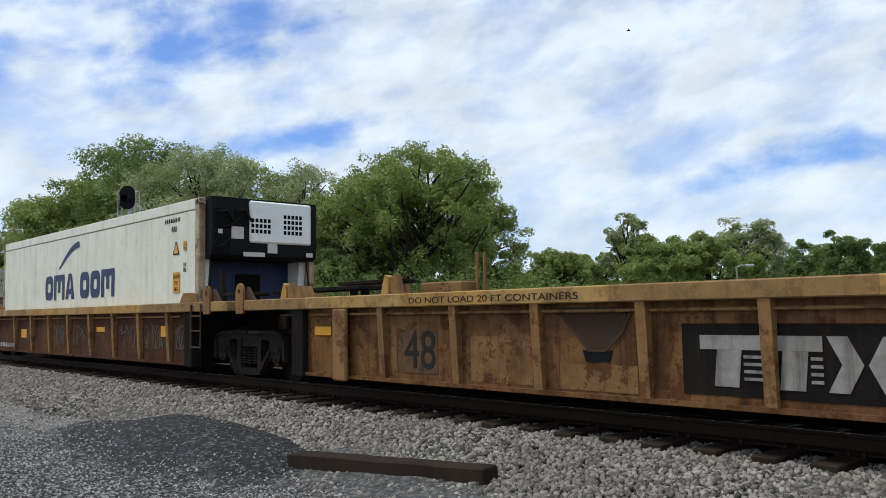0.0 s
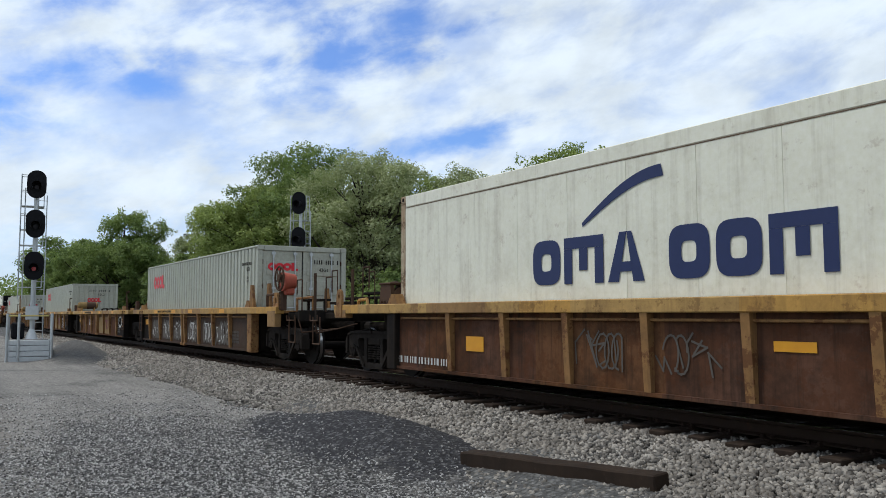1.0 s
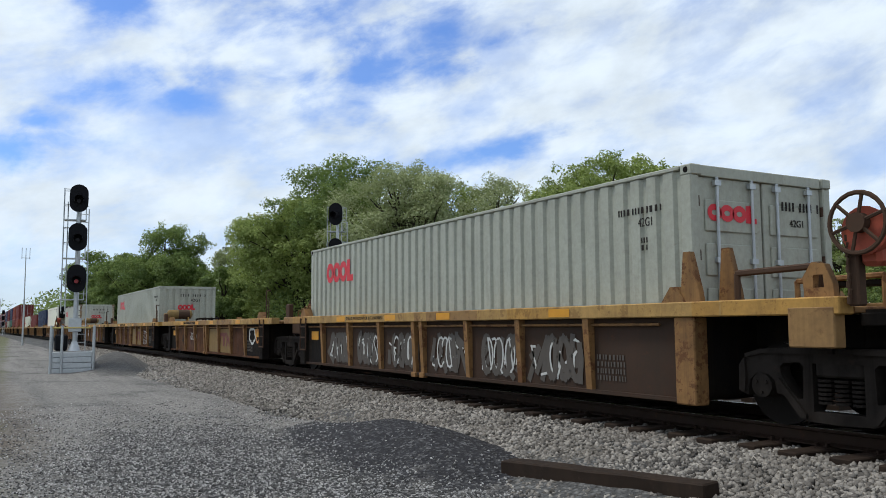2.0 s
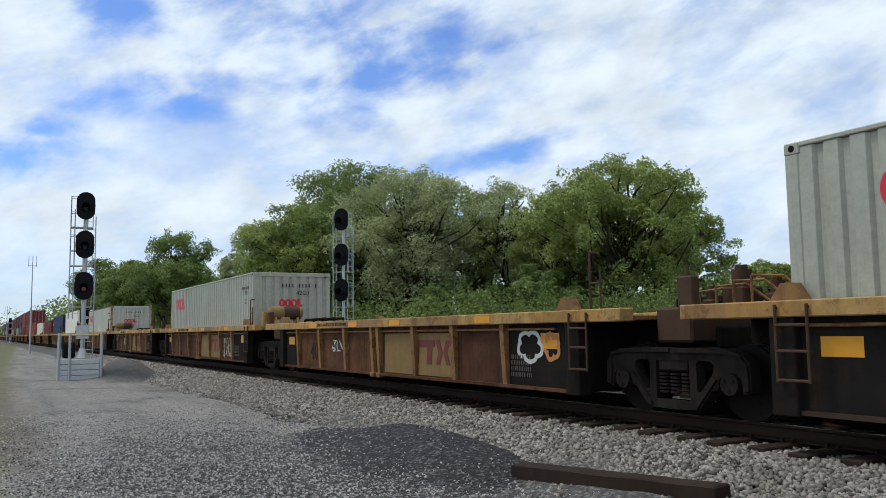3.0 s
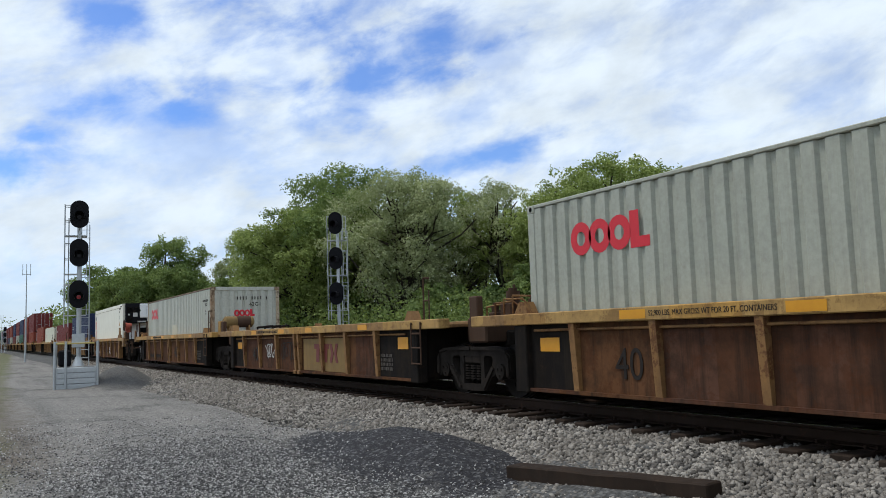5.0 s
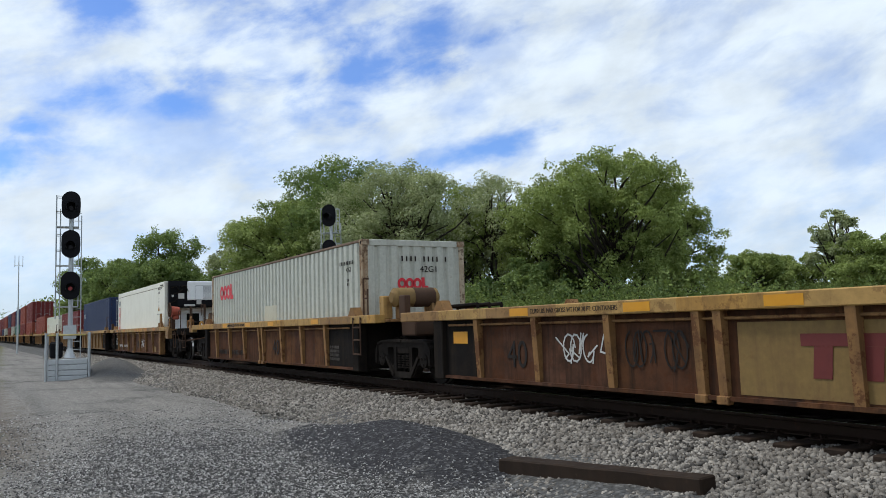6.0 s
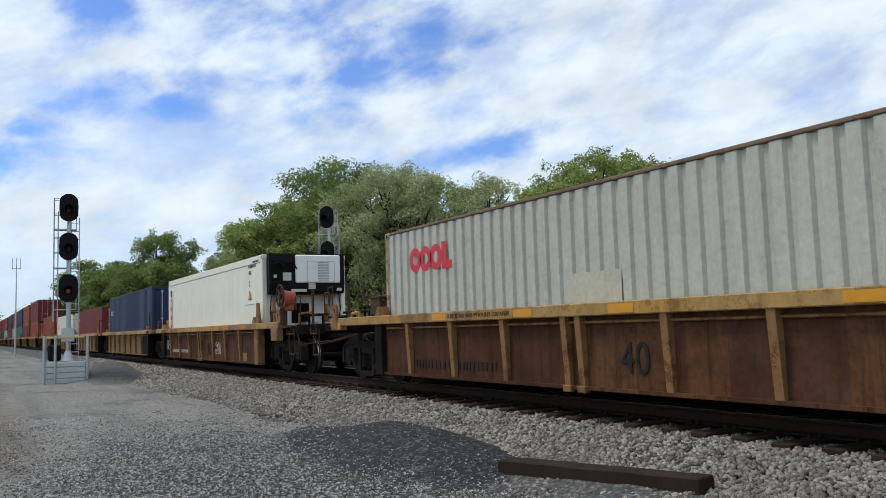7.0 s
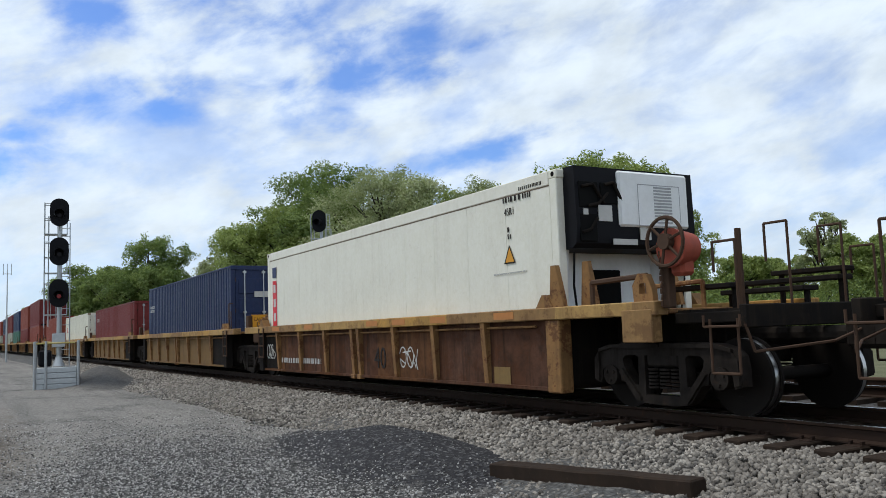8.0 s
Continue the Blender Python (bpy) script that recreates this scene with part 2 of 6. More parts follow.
def bed_material():
    m, p = base_material("ballast_bed")
    lk, nd = links(m)
    v = object_coords(m, False)
    vor = nd.new("ShaderNodeTexVoronoi")
    vor.inputs["Scale"].default_value = 17
    lk.new(v, vor.inputs["Vector"])
    sp = nd.new("ShaderNodeSeparateColor")
    lk.new(vor.outputs["Color"], sp.inputs[0])
    # dark bed colour, with the shade in gaps between stones painted at cell edges
    col = blend(m, sp.outputs[1], (0.045, 0.043, 0.041), (0.16, 0.155, 0.145))
    col = blend(m, ramp(m, vor.outputs["Distance"], 0.3, 0.75), col, (0.05, 0.048, 0.045))
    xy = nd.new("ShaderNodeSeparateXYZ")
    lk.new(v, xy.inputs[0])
    # darker and browner from just outside the near rail inwards
    inner = ramp(m, xy.outputs[1], TRACK - 1.15, TRACK - 0.75)
    col = blend(m, times(m, inner, 0.75), col, (0.035, 0.03, 0.027))
    lk.new(col, p.inputs["Base Color"])
    p.inputs["Roughness"].default_value = 0.9
    bump(m, vor.outputs["Distance"], 1.0, 0.05)
    return m


M_GROUND, M_BED = ground_material(), bed_material()
M_STONE = island_material("ballast_stone", (0.056, 0.050, 0.045), (0.385, 0.352, 0.308), 0.85, 0, (1.2, (0.155, 0.136, 0.115), 0.45), 1.15)
M_CHIP = island_material("gravel_chip", (0.045, 0.043, 0.042), (0.50, 0.48, 0.455), 0.9, power=1.7)
M_TIE = paint("creosoted_wood", (0.030, 0.019, 0.0125), (0.012, 0.008, 0.006), 0.8, 0.5, 0.5, (0.062, 0.040, 0.027), 0.85)
M_RAIL = paint("rusty_rail", (0.034, 0.020, 0.014), (0.03, 0.02, 0.015), 0.5, 0.3, 0.4, (0.15, 0.06, 0.03), 0.7, 0.4)
M_RAILTOP = plain("worn_rail_head", (0.42, 0.41, 0.40), 0.25, 1.0)
M_YELLOW = paint("sill_yellow", (0.40, 0.245, 0.085), (0.13, 0.075, 0.036), 0.6, 0.5, 0.5, (0.085, 0.035, 0.018), 0.6, patch=(0.62, (0.24, 0.135, 0.06), 0.75, (0.46, 0.25, 0.06)), chips=0.4)
M_BROWN = paint("well_brown", (0.080, 0.034, 0.018), (0.024, 0.017, 0.013), 0.9, 1.0, 0.6, (0.075, 0.027, 0.012), 0.8, gloss=0.06, fade=0.6, patch=(0.66, (0.145, 0.066, 0.027), 0.6, (0.076, 0.032, 0.015)), chips=0.4)
M_RIB = paint("rib_yellow", (0.25, 0.132, 0.05), (0.085, 0.048, 0.027), 0.7, 0.7, 0.5, (0.11, 0.045, 0.02), 0.7, chips=0.8)
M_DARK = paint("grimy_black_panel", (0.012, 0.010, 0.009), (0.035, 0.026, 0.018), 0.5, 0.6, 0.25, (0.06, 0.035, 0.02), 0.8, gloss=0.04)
M_STEEL = paint("grimy_truck_steel", (0.024, 0.0195, 0.0165), (0.008, 0.0065, 0.0055), 0.9, 0.7, 0.4, (0.045, 0.027, 0.018), 0.8, gloss=0.04)
M_WHEEL = plain("worn_wheel_steel", (0.012, 0.0095, 0.008), 0.7, 0.0)
M_BRIGHT = plain("worn_bright_steel", (0.5, 0.49, 0.47), 0.3, 1.0)
M_GREY = paint("container_grey", (0.355, 0.362, 0.300), (0.17, 0.16, 0.13), 0.22, 0.35, 0.15, (0.16, 0.09, 0.05), 0.5, gloss=0.3)
M_GREYB = paint("container_pale_grey", (0.455, 0.46, 0.395), (0.26, 0.23, 0.18), 0.22, 0.35, 0.25, (0.16, 0.08, 0.04), 0.5, gloss=0.3)
M_CREAM = paint("reefer_white", (0.72, 0.70, 0.58), (0.30, 0.25, 0.17), 0.26, 0.36, 0.26, (0.22, 0.11, 0.05), 0.45, gloss=0.3)
M_CREAM2 = paint("reefer_cream", (0.74, 0.715, 0.61), (0.30, 0.25, 0.18), 0.10, 0.12, 0.10, (0.22, 0.11, 0.05), 0.45)
M_WHITE = paint("clean_white", (0.78, 0.785, 0.77), (0.4, 0.38, 0.34), 0.12, 0.12, 0.05, (0.25, 0.13, 0.07), 0.4)
M_NAVY = paint("container_navy", (0.022, 0.034, 0.085), (0.06, 0.06, 0.07), 0.2, 0.2, 0.1, (0.12, 0.06, 0.04), 0.5)
M_RED = paint("container_red", (0.17, 0.030, 0.028), (0.09, 0.04, 0.03), 0.3, 0.3, 0.15, (0.12, 0.05, 0.03), 0.55)
M_ORANGE = paint("container_orange", (0.25, 0.055, 0.035), (0.12, 0.05, 0.03), 0.3, 0.3, 0.15, (0.12, 0.05, 0.03), 0.55)
M_GREEN = paint("container_green", (0.06, 0.16, 0.12), (0.06, 0.06, 0.05), 0.3, 0.3, 0.1, (0.12, 0.05, 0.03), 0.55)
M_BLACK = plain("black_housing", (0.007, 0.007, 0.009), 0.6)
M_LOGO_RED = plain("logo_red", (0.60, 0.022, 0.035), 0.5)
M_LOGO_NAVY = plain("logo_navy", (0.012, 0.022, 0.085), 0.5)
M_MARK = plain("stencil_black", (0.024, 0.019, 0.016), 0.6)
M_MARKW = plain("stencil_white", (0.50, 0.49, 0.46), 0.6)
M_MAROON = plain("stencil_maroon", (0.13, 0.022, 0.018), 0.6)
M_TAPE = plain("reflective_yellow", (0.62, 0.275, 0.012), 0.45)
M_OCHRE = paint("ochre_panel", (0.21, 0.135, 0.05), (0.14, 0.08, 0.04), 0.5, 0.5, 0.3, (0.12, 0.05, 0.025), 0.65)
M_FAINT = plain("faded_chalk_white", (0.085, 0.072, 0.06), 0.8)
M_BUFF = paint("scuffed_buff", (0.12, 0.068, 0.038), (0.05, 0.028, 0.016), 1.0, 0.9, 0.6, (0.04, 0.02, 0.012), 0.8, chips=0.8)
M_PALEBUFF = paint("pale_buff_paint", (0.21, 0.115, 0.046), (0.09, 0.04, 0.018), 1.0, 1.0, 0.6, (0.08, 0.03, 0.014), 0.8, gloss=0.08, chips=0.8)
M_CHALK = paint("worn_white_paint", (0.29, 0.275, 0.25), (0.06, 0.04, 0.03), 0.6, 0.9, 0.3, (0.08, 0.04, 0.02), 0.8)
M_DARKSIDE = paint("well_dark_brown", (0.05, 0.028, 0.018), (0.04, 0.03, 0.022), 0.7, 0.7, 0.5, (0.10, 0.04, 0.02), 0.8)
M_OCHRESIDE = paint("well_ochre", (0.17, 0.10, 0.038), (0.09, 0.055, 0.03), 0.6, 0.6, 0.4, (0.10, 0.04, 0.02), 0.75)
M_TAN = paint("well_tan", (0.165, 0.075, 0.030), (0.040, 0.018, 0.011), 1.0, 1.0, 0.7, (0.07, 0.022, 0.010), 0.8, gloss=0.08, fade=0.45, patch=(0.5, (0.19, 0.098, 0.034), 0.6, (0.070, 0.030, 0.016)), chips=0.7)
M_ORANGE_TAG = plain("sprayed_orange", (0.45, 0.18, 0.05), 0.7)
M_GALV = plain("galvanised_steel", (0.46, 0.48, 0.49), 0.45, 0.6)
M_BRAKE = paint("brake_wheel_red", (0.34, 0.075, 0.045), (0.14, 0.06, 0.04), 0.4, 0.3, 0.4, (0.16, 0.06, 0.03), 0.6)
M_RUST = paint("rust_brown", (0.062, 0.035, 0.022), (0.08, 0.05, 0.035), 0.5, 0.4, 0.5, (0.10, 0.04, 0.02), 0.85)
M_BARK = paint("bark", (0.045, 0.036, 0.028), (0.035, 0.03, 0.025), 0.6, 0.5, 0.2, (0.07, 0.06, 0.05), 0.95)
M_LEAF_OAK = island_material("oak_leaves", (0.165, 0.215, 0.058), (0.46, 0.53, 0.18), 0.7, 0.42, (0.42, (0.15, 0.20, 0.055), 0.6))
M_LEAF_PALE = island_material("pale_spring_leaves", (0.28, 0.315, 0.155), (0.58, 0.61, 0.37), 0.7, 0.42, (0.42, (0.22, 0.25, 0.12), 0.6))
M_LEAF_DARK = island_material("dark_leaves", (0.095, 0.145, 0.045), (0.30, 0.38, 0.13), 0.7, 0.42, (0.42, (0.065, 0.115, 0.032), 0.7))
M_LEAF_UNDER = island_material("bush_leaves", (0.085, 0.125, 0.035), (0.27, 0.33, 0.10), 0.7, 0.35, (0.30, (0.04, 0.075, 0.022), 0.85))


# ------------------------------------------------------------------ mesh helpers
def part(name, bm, material, parent, label=""):
    me = bpy.data.meshes.new(name)
    bm.to_mesh(me)
    bm.free()
    me.materials.append(material)
    me.polygons.foreach_set("use_smooth", [True] * len(me.polygons))
    me.set_sharp_from_angle(angle=radians(32))
    ob = new(name, me)
    ob.parent = parent
    if label:
        tagged(ob, label)
    return ob


def mesh_part(name, me, material, parent, label=""):
    me.materials.clear()
    me.materials.append(material)
    ob = new(name, me)
    ob.parent = parent
    if label:
        tagged(ob, label)
    return ob


def thing(name, label, category, group="", m=None, kind=""):
    ob = new(name)
    ob.empty_display_size = 0.2
    if m is not None:
        ob.matrix_basis = m
    return tagged(ob, label, category, group, kind)


def box(bm, x0, x1, y0, y1, z0, z1, bevel=0.0, taper=None):
    r = bmesh.ops.create_cube(bm, size=1.0)
    vs = r["verts"]
    for v in vs:
        v.co = Vector(((x0 + x1) / 2 + v.co.x * (x1 - x0), (y0 + y1) / 2 + v.co.y * (y1 - y0), (z0 + z1) / 2 + v.co.z * (z1 - z0)))
    if bevel:
        es = list({e for v in vs for e in v.link_edges})
        bmesh.ops.bevel(bm, geom=es, offset=bevel, segments=1, affect="EDGES")
    return bm


def cyl(bm, a, b, r, n=10, r2=None):
    a, b = Vector(a), Vector(b)
    d = b - a
    q = d.to_track_quat("Z", "Y").to_matrix().to_4x4()
    bmesh.ops.create_cone(bm, cap_ends=True, segments=n, radius1=r, radius2=r if r2 is None else r2, depth=d.length, matrix=Matrix.Translation((a + b) / 2) @ q)
    return bm


def rod(bm, pts, r, n=6):
    for a, b in zip(pts, pts[1:]):
        cyl(bm, a, b, r, n)
    return bm


def prism(bm, pts, y0, y1):
    """A polygon in x and z, pushed through from y0 to y1."""
    a = [bm.verts.new((x, y0, z)) for x, z in pts]
    b = [bm.verts.new((x, y1, z)) for x, z in pts]
    k = len(pts)
    bm.faces.new(a)
    bm.faces.new(b[::-1])
    for i in range(k):
        j = (i + 1) % k
        bm.faces.new((a[i], b[i], b[j], a[j]))
    bmesh.ops.recalc_face_normals(bm, faces=bm.faces[:])
    return bm


def lettering(text, height):
    """A mesh of text in the x, z plane, facing -y, its lower left corner at the origin."""
    cu = bpy.data.curves.new("text", "FONT")
    cu.body, cu.size, cu.extrude = text, height * 1.38, 0.002
    ob = bpy.data.objects.new("text", cu)
    scene.collection.objects.link(ob)
    me = bpy.data.meshes.new_from_object(ob.evaluated_get(bpy.context.evaluated_depsgraph_get()))
    bpy.data.objects.remove(ob)
    me.transform(Matrix.Rotation(radians(90), 4, "X"))
    return me


def decal(name, text, height, x, y, z, material, parent, width=None):
    me = lettering(text, height)
    xs = [v.co.x for v in me.vertices]
    if width and max(xs) > 0:
        me.transform(Matrix.Diagonal((width / max(xs), 1, 1, 1)))
    me.transform(Matrix.Translation((x, y, z)))
    return mesh_part(name, me, material, parent)


def end_decal(name, text, height, x, y, z, material, parent, width=None):
    """Lettering on a face that looks along +x; y is where it begins, as seen from outside."""
    me = lettering(text, height)
    xs = [v.co.x for v in me.vertices]
    if width and max(xs) > 0:
        me.transform(Matrix.Diagonal((width / max(xs), 1, 1, 1)))
    me.transform(Matrix.Translation((x, y, z)) @ Matrix.Rotation(radians(90), 4, "Z"))
    return mesh_part(name, me, material, parent)

# ------------------------------------------------------------------ ground and track
def smooth(a, b, x):
    k = min(1.0, max(0.0, (x - a) / (b - a)))
    return k * k * (3 - 2 * k)


def ground_height(x, y):
    h = 0.0
    if abs(x) < 90 and -8 < y < 9:
        h += 0.05 * noise.noise((x * 0.35, y * 0.5, 0)) + 0.02 * noise.noise((x * 1.5, y * 1.5, 3))
        h += 0.31 * math.exp(-((x + 10.0) / 2.3) ** 2 - ((y - 4.75) / 0.80) ** 2)
        h += 0.035 * noise.noise((x * 0.9, y * 1.4, 11)) * smooth(-26, -20, x)
        h += 0.75 * math.exp(-((x + 34.5) / 2.2) ** 2 - ((y - 4.6) / 1.0) ** 2)
        h *= 1 - smooth(60, 90, abs(x))
    h -= 0.25 * smooth(-1.0, -5.0, y) * smooth(400, 100, abs(x))
    return h


def ground():
    xs = [-3000, -1500, -800, -500, -350, -260, -200, -160, -130, -110] + list(np.linspace(-95, -26, 70)) + list(np.linspace(-25.6, 2, 140)) + [4, 8, 14, 22, 35, 60, 100, 180, 400, 1200, 3000]
    ys = [-3000, -1000, -400, -150, -60, -30, -18, -12, -9] + list(np.linspace(-7, 7, 90)) + [8, 10, 13, 16, 20, 26, 34, 46, 64, 100, 200, 500, 1200, 3000]
    vs = [(x, y, ground_height(x, y)) for y in ys for x in xs]
    k = len(xs)
    fs = [(j * k + i, j * k + i + 1, (j + 1) * k + i + 1, (j + 1) * k + i) for j in range(len(ys) - 1) for i in range(k - 1)]
    me = bpy.data.meshes.new("ground")
    me.from_pydata(vs, [], fs)
    me.polygons.foreach_set("use_smooth", [True] * len(fs))
    me.materials.append(M_GROUND)
    return tagged(new("ground", me), "grey gravel yard with dark cinders and grassy verges", "ground", kind="structure")


def bed_height(y):
    """Height of the ballast across the two tracks."""
    pts = [(4.2, -0.12), (4.9, 0.02), (5.5, 0.16), (6.35, 0.305), (6.6, 0.325), (13.6, 0.335), (14.6, 0.28), (16.5, -0.12)]
    return float(np.interp(y, [p[0] for p in pts], [p[1] for p in pts]))


def toe(x):
    """How far the foot of the ballast reaches out towards the yard."""
    return 0.55 * smooth(-9.0, -4.5, x)


def bed():
    xs = list(np.linspace(-30, 4, 130)) + [8, 20, 60, 200, 600]
    xs = [-900, -500, -300, -200, -140, -100, -80, -65, -55, -46, -40, -35] + xs
    ys = [4.2, 4.5, 4.75, 5.0, 5.25, 5.5, 5.75, 6.0, 6.2, 6.4, 6.6, 7.0, 8.0, 9.0, 10.0, 11, 12, 13, 13.6, 14.6, 16.5]
    vs = []
    for y in ys:
        for x in xs:
            wob = 0.05 * noise.noise((x * 0.5, y * 0.8, 7)) + 0.03 * noise.noise((x * 2, y * 2, 1)) if y < 6.5 else 0
            vs.append((x, y - toe(x) * (y < 6.1) * (6.1 - y) / 1.0 + 0.35 * noise.noise((x * 0.25, 0.3, 5)) * (y < 5.6), bed_height(y) + wob))
    k = len(xs)
    fs = [(j * k + i, j * k + i + 1, (j + 1) * k + i + 1, (j + 1) * k + i) for j in range(len(ys) - 1) for i in range(k - 1)]
    me = bpy.data.meshes.new("ballast_bed")
    me.from_pydata(vs, [], fs)
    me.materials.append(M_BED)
    return tagged(new("ballast_bed", me), "sloping bed of crushed grey ballast under both tracks", "ballast", kind="structure")


def stones(name, label, n, place, size, material, seed):
    """Many angular stones in one mesh: place(rng, n) gives x, y, z arrays."""
    rng = np.random.default_rng(seed)
    x, y, z = place(rng, n)
    n = len(x)
    cube = np.array([(a, b, c) for a in (-1, 1) for b in (-1, 1) for c in (-1, 1)], float)
    quads = np.array([(0, 1, 3, 2), (4, 6, 7, 5), (0, 4, 5, 1), (2, 3, 7, 6), (0, 2, 6, 4), (1, 5, 7, 3)])
    s = size * rng.uniform(0.55, 1.25, (n, 1, 1)) * rng.uniform(0.6, 1.1, (n, 1, 3))
    v = cube[None] * (1 + rng.uniform(-0.45, 0.25, (n, 8, 3))) * s * 0.5
    q = rng.normal(size=(n, 4))
    q /= np.linalg.norm(q, axis=1, keepdims=True)
    w, a, b, c = q.T
    rot = np.stack([np.stack([1 - 2 * (b * b + c * c), 2 * (a * b - c * w), 2 * (a * c + b * w)], 1),
                    np.stack([2 * (a * b + c * w), 1 - 2 * (a * a + c * c), 2 * (b * c - a * w)], 1),
                    np.stack([2 * (a * c - b * w), 2 * (b * c + a * w), 1 - 2 * (a * a + b * b)], 1)], 1)
    v = np.einsum("nij,nkj->nki", rot, v) + np.stack([x, y, z], 1)[:, None]
    f = quads[None] + (np.arange(n) * 8)[:, None, None]
    me = bpy.data.meshes.new(name)
    me.vertices.add(n * 8)
    me.vertices.foreach_set("co", v.reshape(-1))
    me.loops.add(n * 24)
    me.loops.foreach_set("vertex_index", f.reshape(-1).astype(np.int32))
    me.polygons.add(n * 6)
    me.polygons.foreach_set("loop_start", np.arange(n * 6, dtype=np.int32) * 4)
    me.update(calc_edges=True)
    me.materials.append(material)
    return tagged(new(name, me), label, "gravel", kind="stuff")


def ballast_place(rng, n):
    x = -0.8 - 26 * rng.random(n) ** 1.6
    y = 4.45 + 2.62 * rng.random(n)
    h = np.interp(y, [4.2, 4.9, 5.5, 6.35, 6.6, 13.6], [-0.12, 0.02, 0.16, 0.305, 0.325, 0.335])
    keep = rng.random(n) < np.clip((y - 4.5) / 0.7 + 0.15 * np.sin(x * 1.3), 0.05, 1)
    shift = np.array([toe(a) for a in x]) * np.clip(6.1 - y, 0, 2)
    phase = np.abs((x - 3) / 0.53 - np.round((x - 3) / 0.53))
    keep &= ~((y > 6.53) & (phase < 0.24))
    return x[keep], (y - shift)[keep], (h + rng.uniform(-0.012, 0.030, n))[keep]


def far_ballast_place(rng, n):
    x = -26 - 45 * rng.random(n) ** 1.4
    y = 4.6 + 2.0 * rng.random(n)
    h = np.interp(y, [4.2, 4.9, 5.5, 6.35, 6.6, 13.6], [-0.12, 0.02, 0.16, 0.305, 0.325, 0.335])
    return x, y, h + rng.uniform(0.0, 0.03, n)


def chip_place(rng, n):
    """Loose chips, thick in the trodden dark gravel and thin on the dust round it."""
    x = -3.0 - 17 * rng.random(n) ** 1.3
    y = -1.2 + 6.2 * rng.random(n)
    heap = ((x + 9.9) / 3.3) ** 2 + ((y - 4.65) / 1.25) ** 2
    trod = ((x + 8.9) / 4.6) ** 2 + ((y - 2.4) / 2.1) ** 2
    chance = np.clip(1.5 - trod, 0.0, 1.0) + 0.40 * np.clip((x + 20) / 6, 0, 1)
    keep = np.where(heap < rng.uniform(0.5, 1.4, n) ** 2, rng.random(n) < 0.05, rng.random(n) < chance)
    x, y = x[keep], y[keep]
    z = np.array([ground_height(a, b) for a, b in zip(x, y)])
    return x, y, z + 0.002


def rail(y, name):
    root = thing(name, "rusty steel rail with a worn bright head", "rail", kind="structure")
    prof = [(-0.070, 0), (0.070, 0), (0.070, 0.014), (0.011, 0.035), (0.011, 0.125), (0.036, 0.138), (0.036, 0.166), (-0.036, 0.166), (-0.036, 0.138), (-0.011, 0.125), (-0.011, 0.035), (-0.070, 0.014)]
    bm = bmesh.new()
    a = [bm.verts.new((-900, y + u, RAIL - 0.168 + v)) for u, v in prof]
    b = [bm.verts.new((300, y + u, RAIL - 0.168 + v)) for u, v in prof]
    for i in range(len(prof)):
        j = (i + 1) % len(prof)
        bm.faces.new((a[i], b[i], b[j], a[j]))
    part("rail_web", bm, M_RAIL, root)
    bm = bmesh.new()
    box(bm, -900, 300, y - 0.026, y + 0.026, RAIL - 0.004, RAIL)
    part("rail_head", bm, M_RAILTOP, root, "bright worn running surface")
    return root


def track():
    for k, c in enumerate((TRACK, TRACK2)):
        rail(c - 0.7525, f"rail_{2 * k + 1}")
        rail(c + 0.7525, f"rail_{2 * k + 2}")


def ties():
    """The wooden ties that the frames show lie under the near track."""
    root = thing("ties", "dark creosoted wooden ties half buried in ballast", "railway tie", kind="structure")
    bm = bmesh.new()
    box(bm, -0.115, 0.115, -1.36, 1.36, -0.18, 0, 0.012)
    me = bpy.data.meshes.new("tie")
    bm.to_mesh(me)
    bm.free()
    me.materials.append(M_TIE)
    bm = bmesh.new()
    box(bm, -0.09, 0.09, -0.19, 0.19, 0, 0.016, 0.004)
    for sx in (-0.06, 0.06):
        for sy in (-0.11, 0.11):
            box(bm, sx - 0.012, sx + 0.012, sy - 0.022, sy + 0.022, 0.016, 0.05)
    plate = bpy.data.meshes.new("tie_plate")
    bm.to_mesh(plate)
    bm.free()
    plate.materials.append(M_RAIL)
    rng = random.Random(4)
    for i in range(150):
        t = new("tie", me)
        t.parent = root
        x = 3 - i * 0.53
        t.matrix_basis = pose(x + rng.uniform(-0.03, 0.03), TRACK + rng.uniform(-0.05, 0.05), 0.402 + rng.uniform(-0.006, 0), 0, 0, rng.uniform(-1.3, 1.3))
        if i < 70:
            p = new("tie_plate", plate)
            p.parent = root
            p.matrix_basis = pose(x, TRACK - 0.7525, 0.3885)
    bm = bmesh.new()
    for i in range(130):
        x = 3 - (i if i < 60 else 60 + (i - 60) * 3) * 0.53
        box(bm, x - 0.11, x + 0.11, TRACK2 - 1.3, TRACK2 + 1.3, 0.22, 0.402)
    tagged(part("second_track_ties", bm, M_TIE, root), kind="stuff")


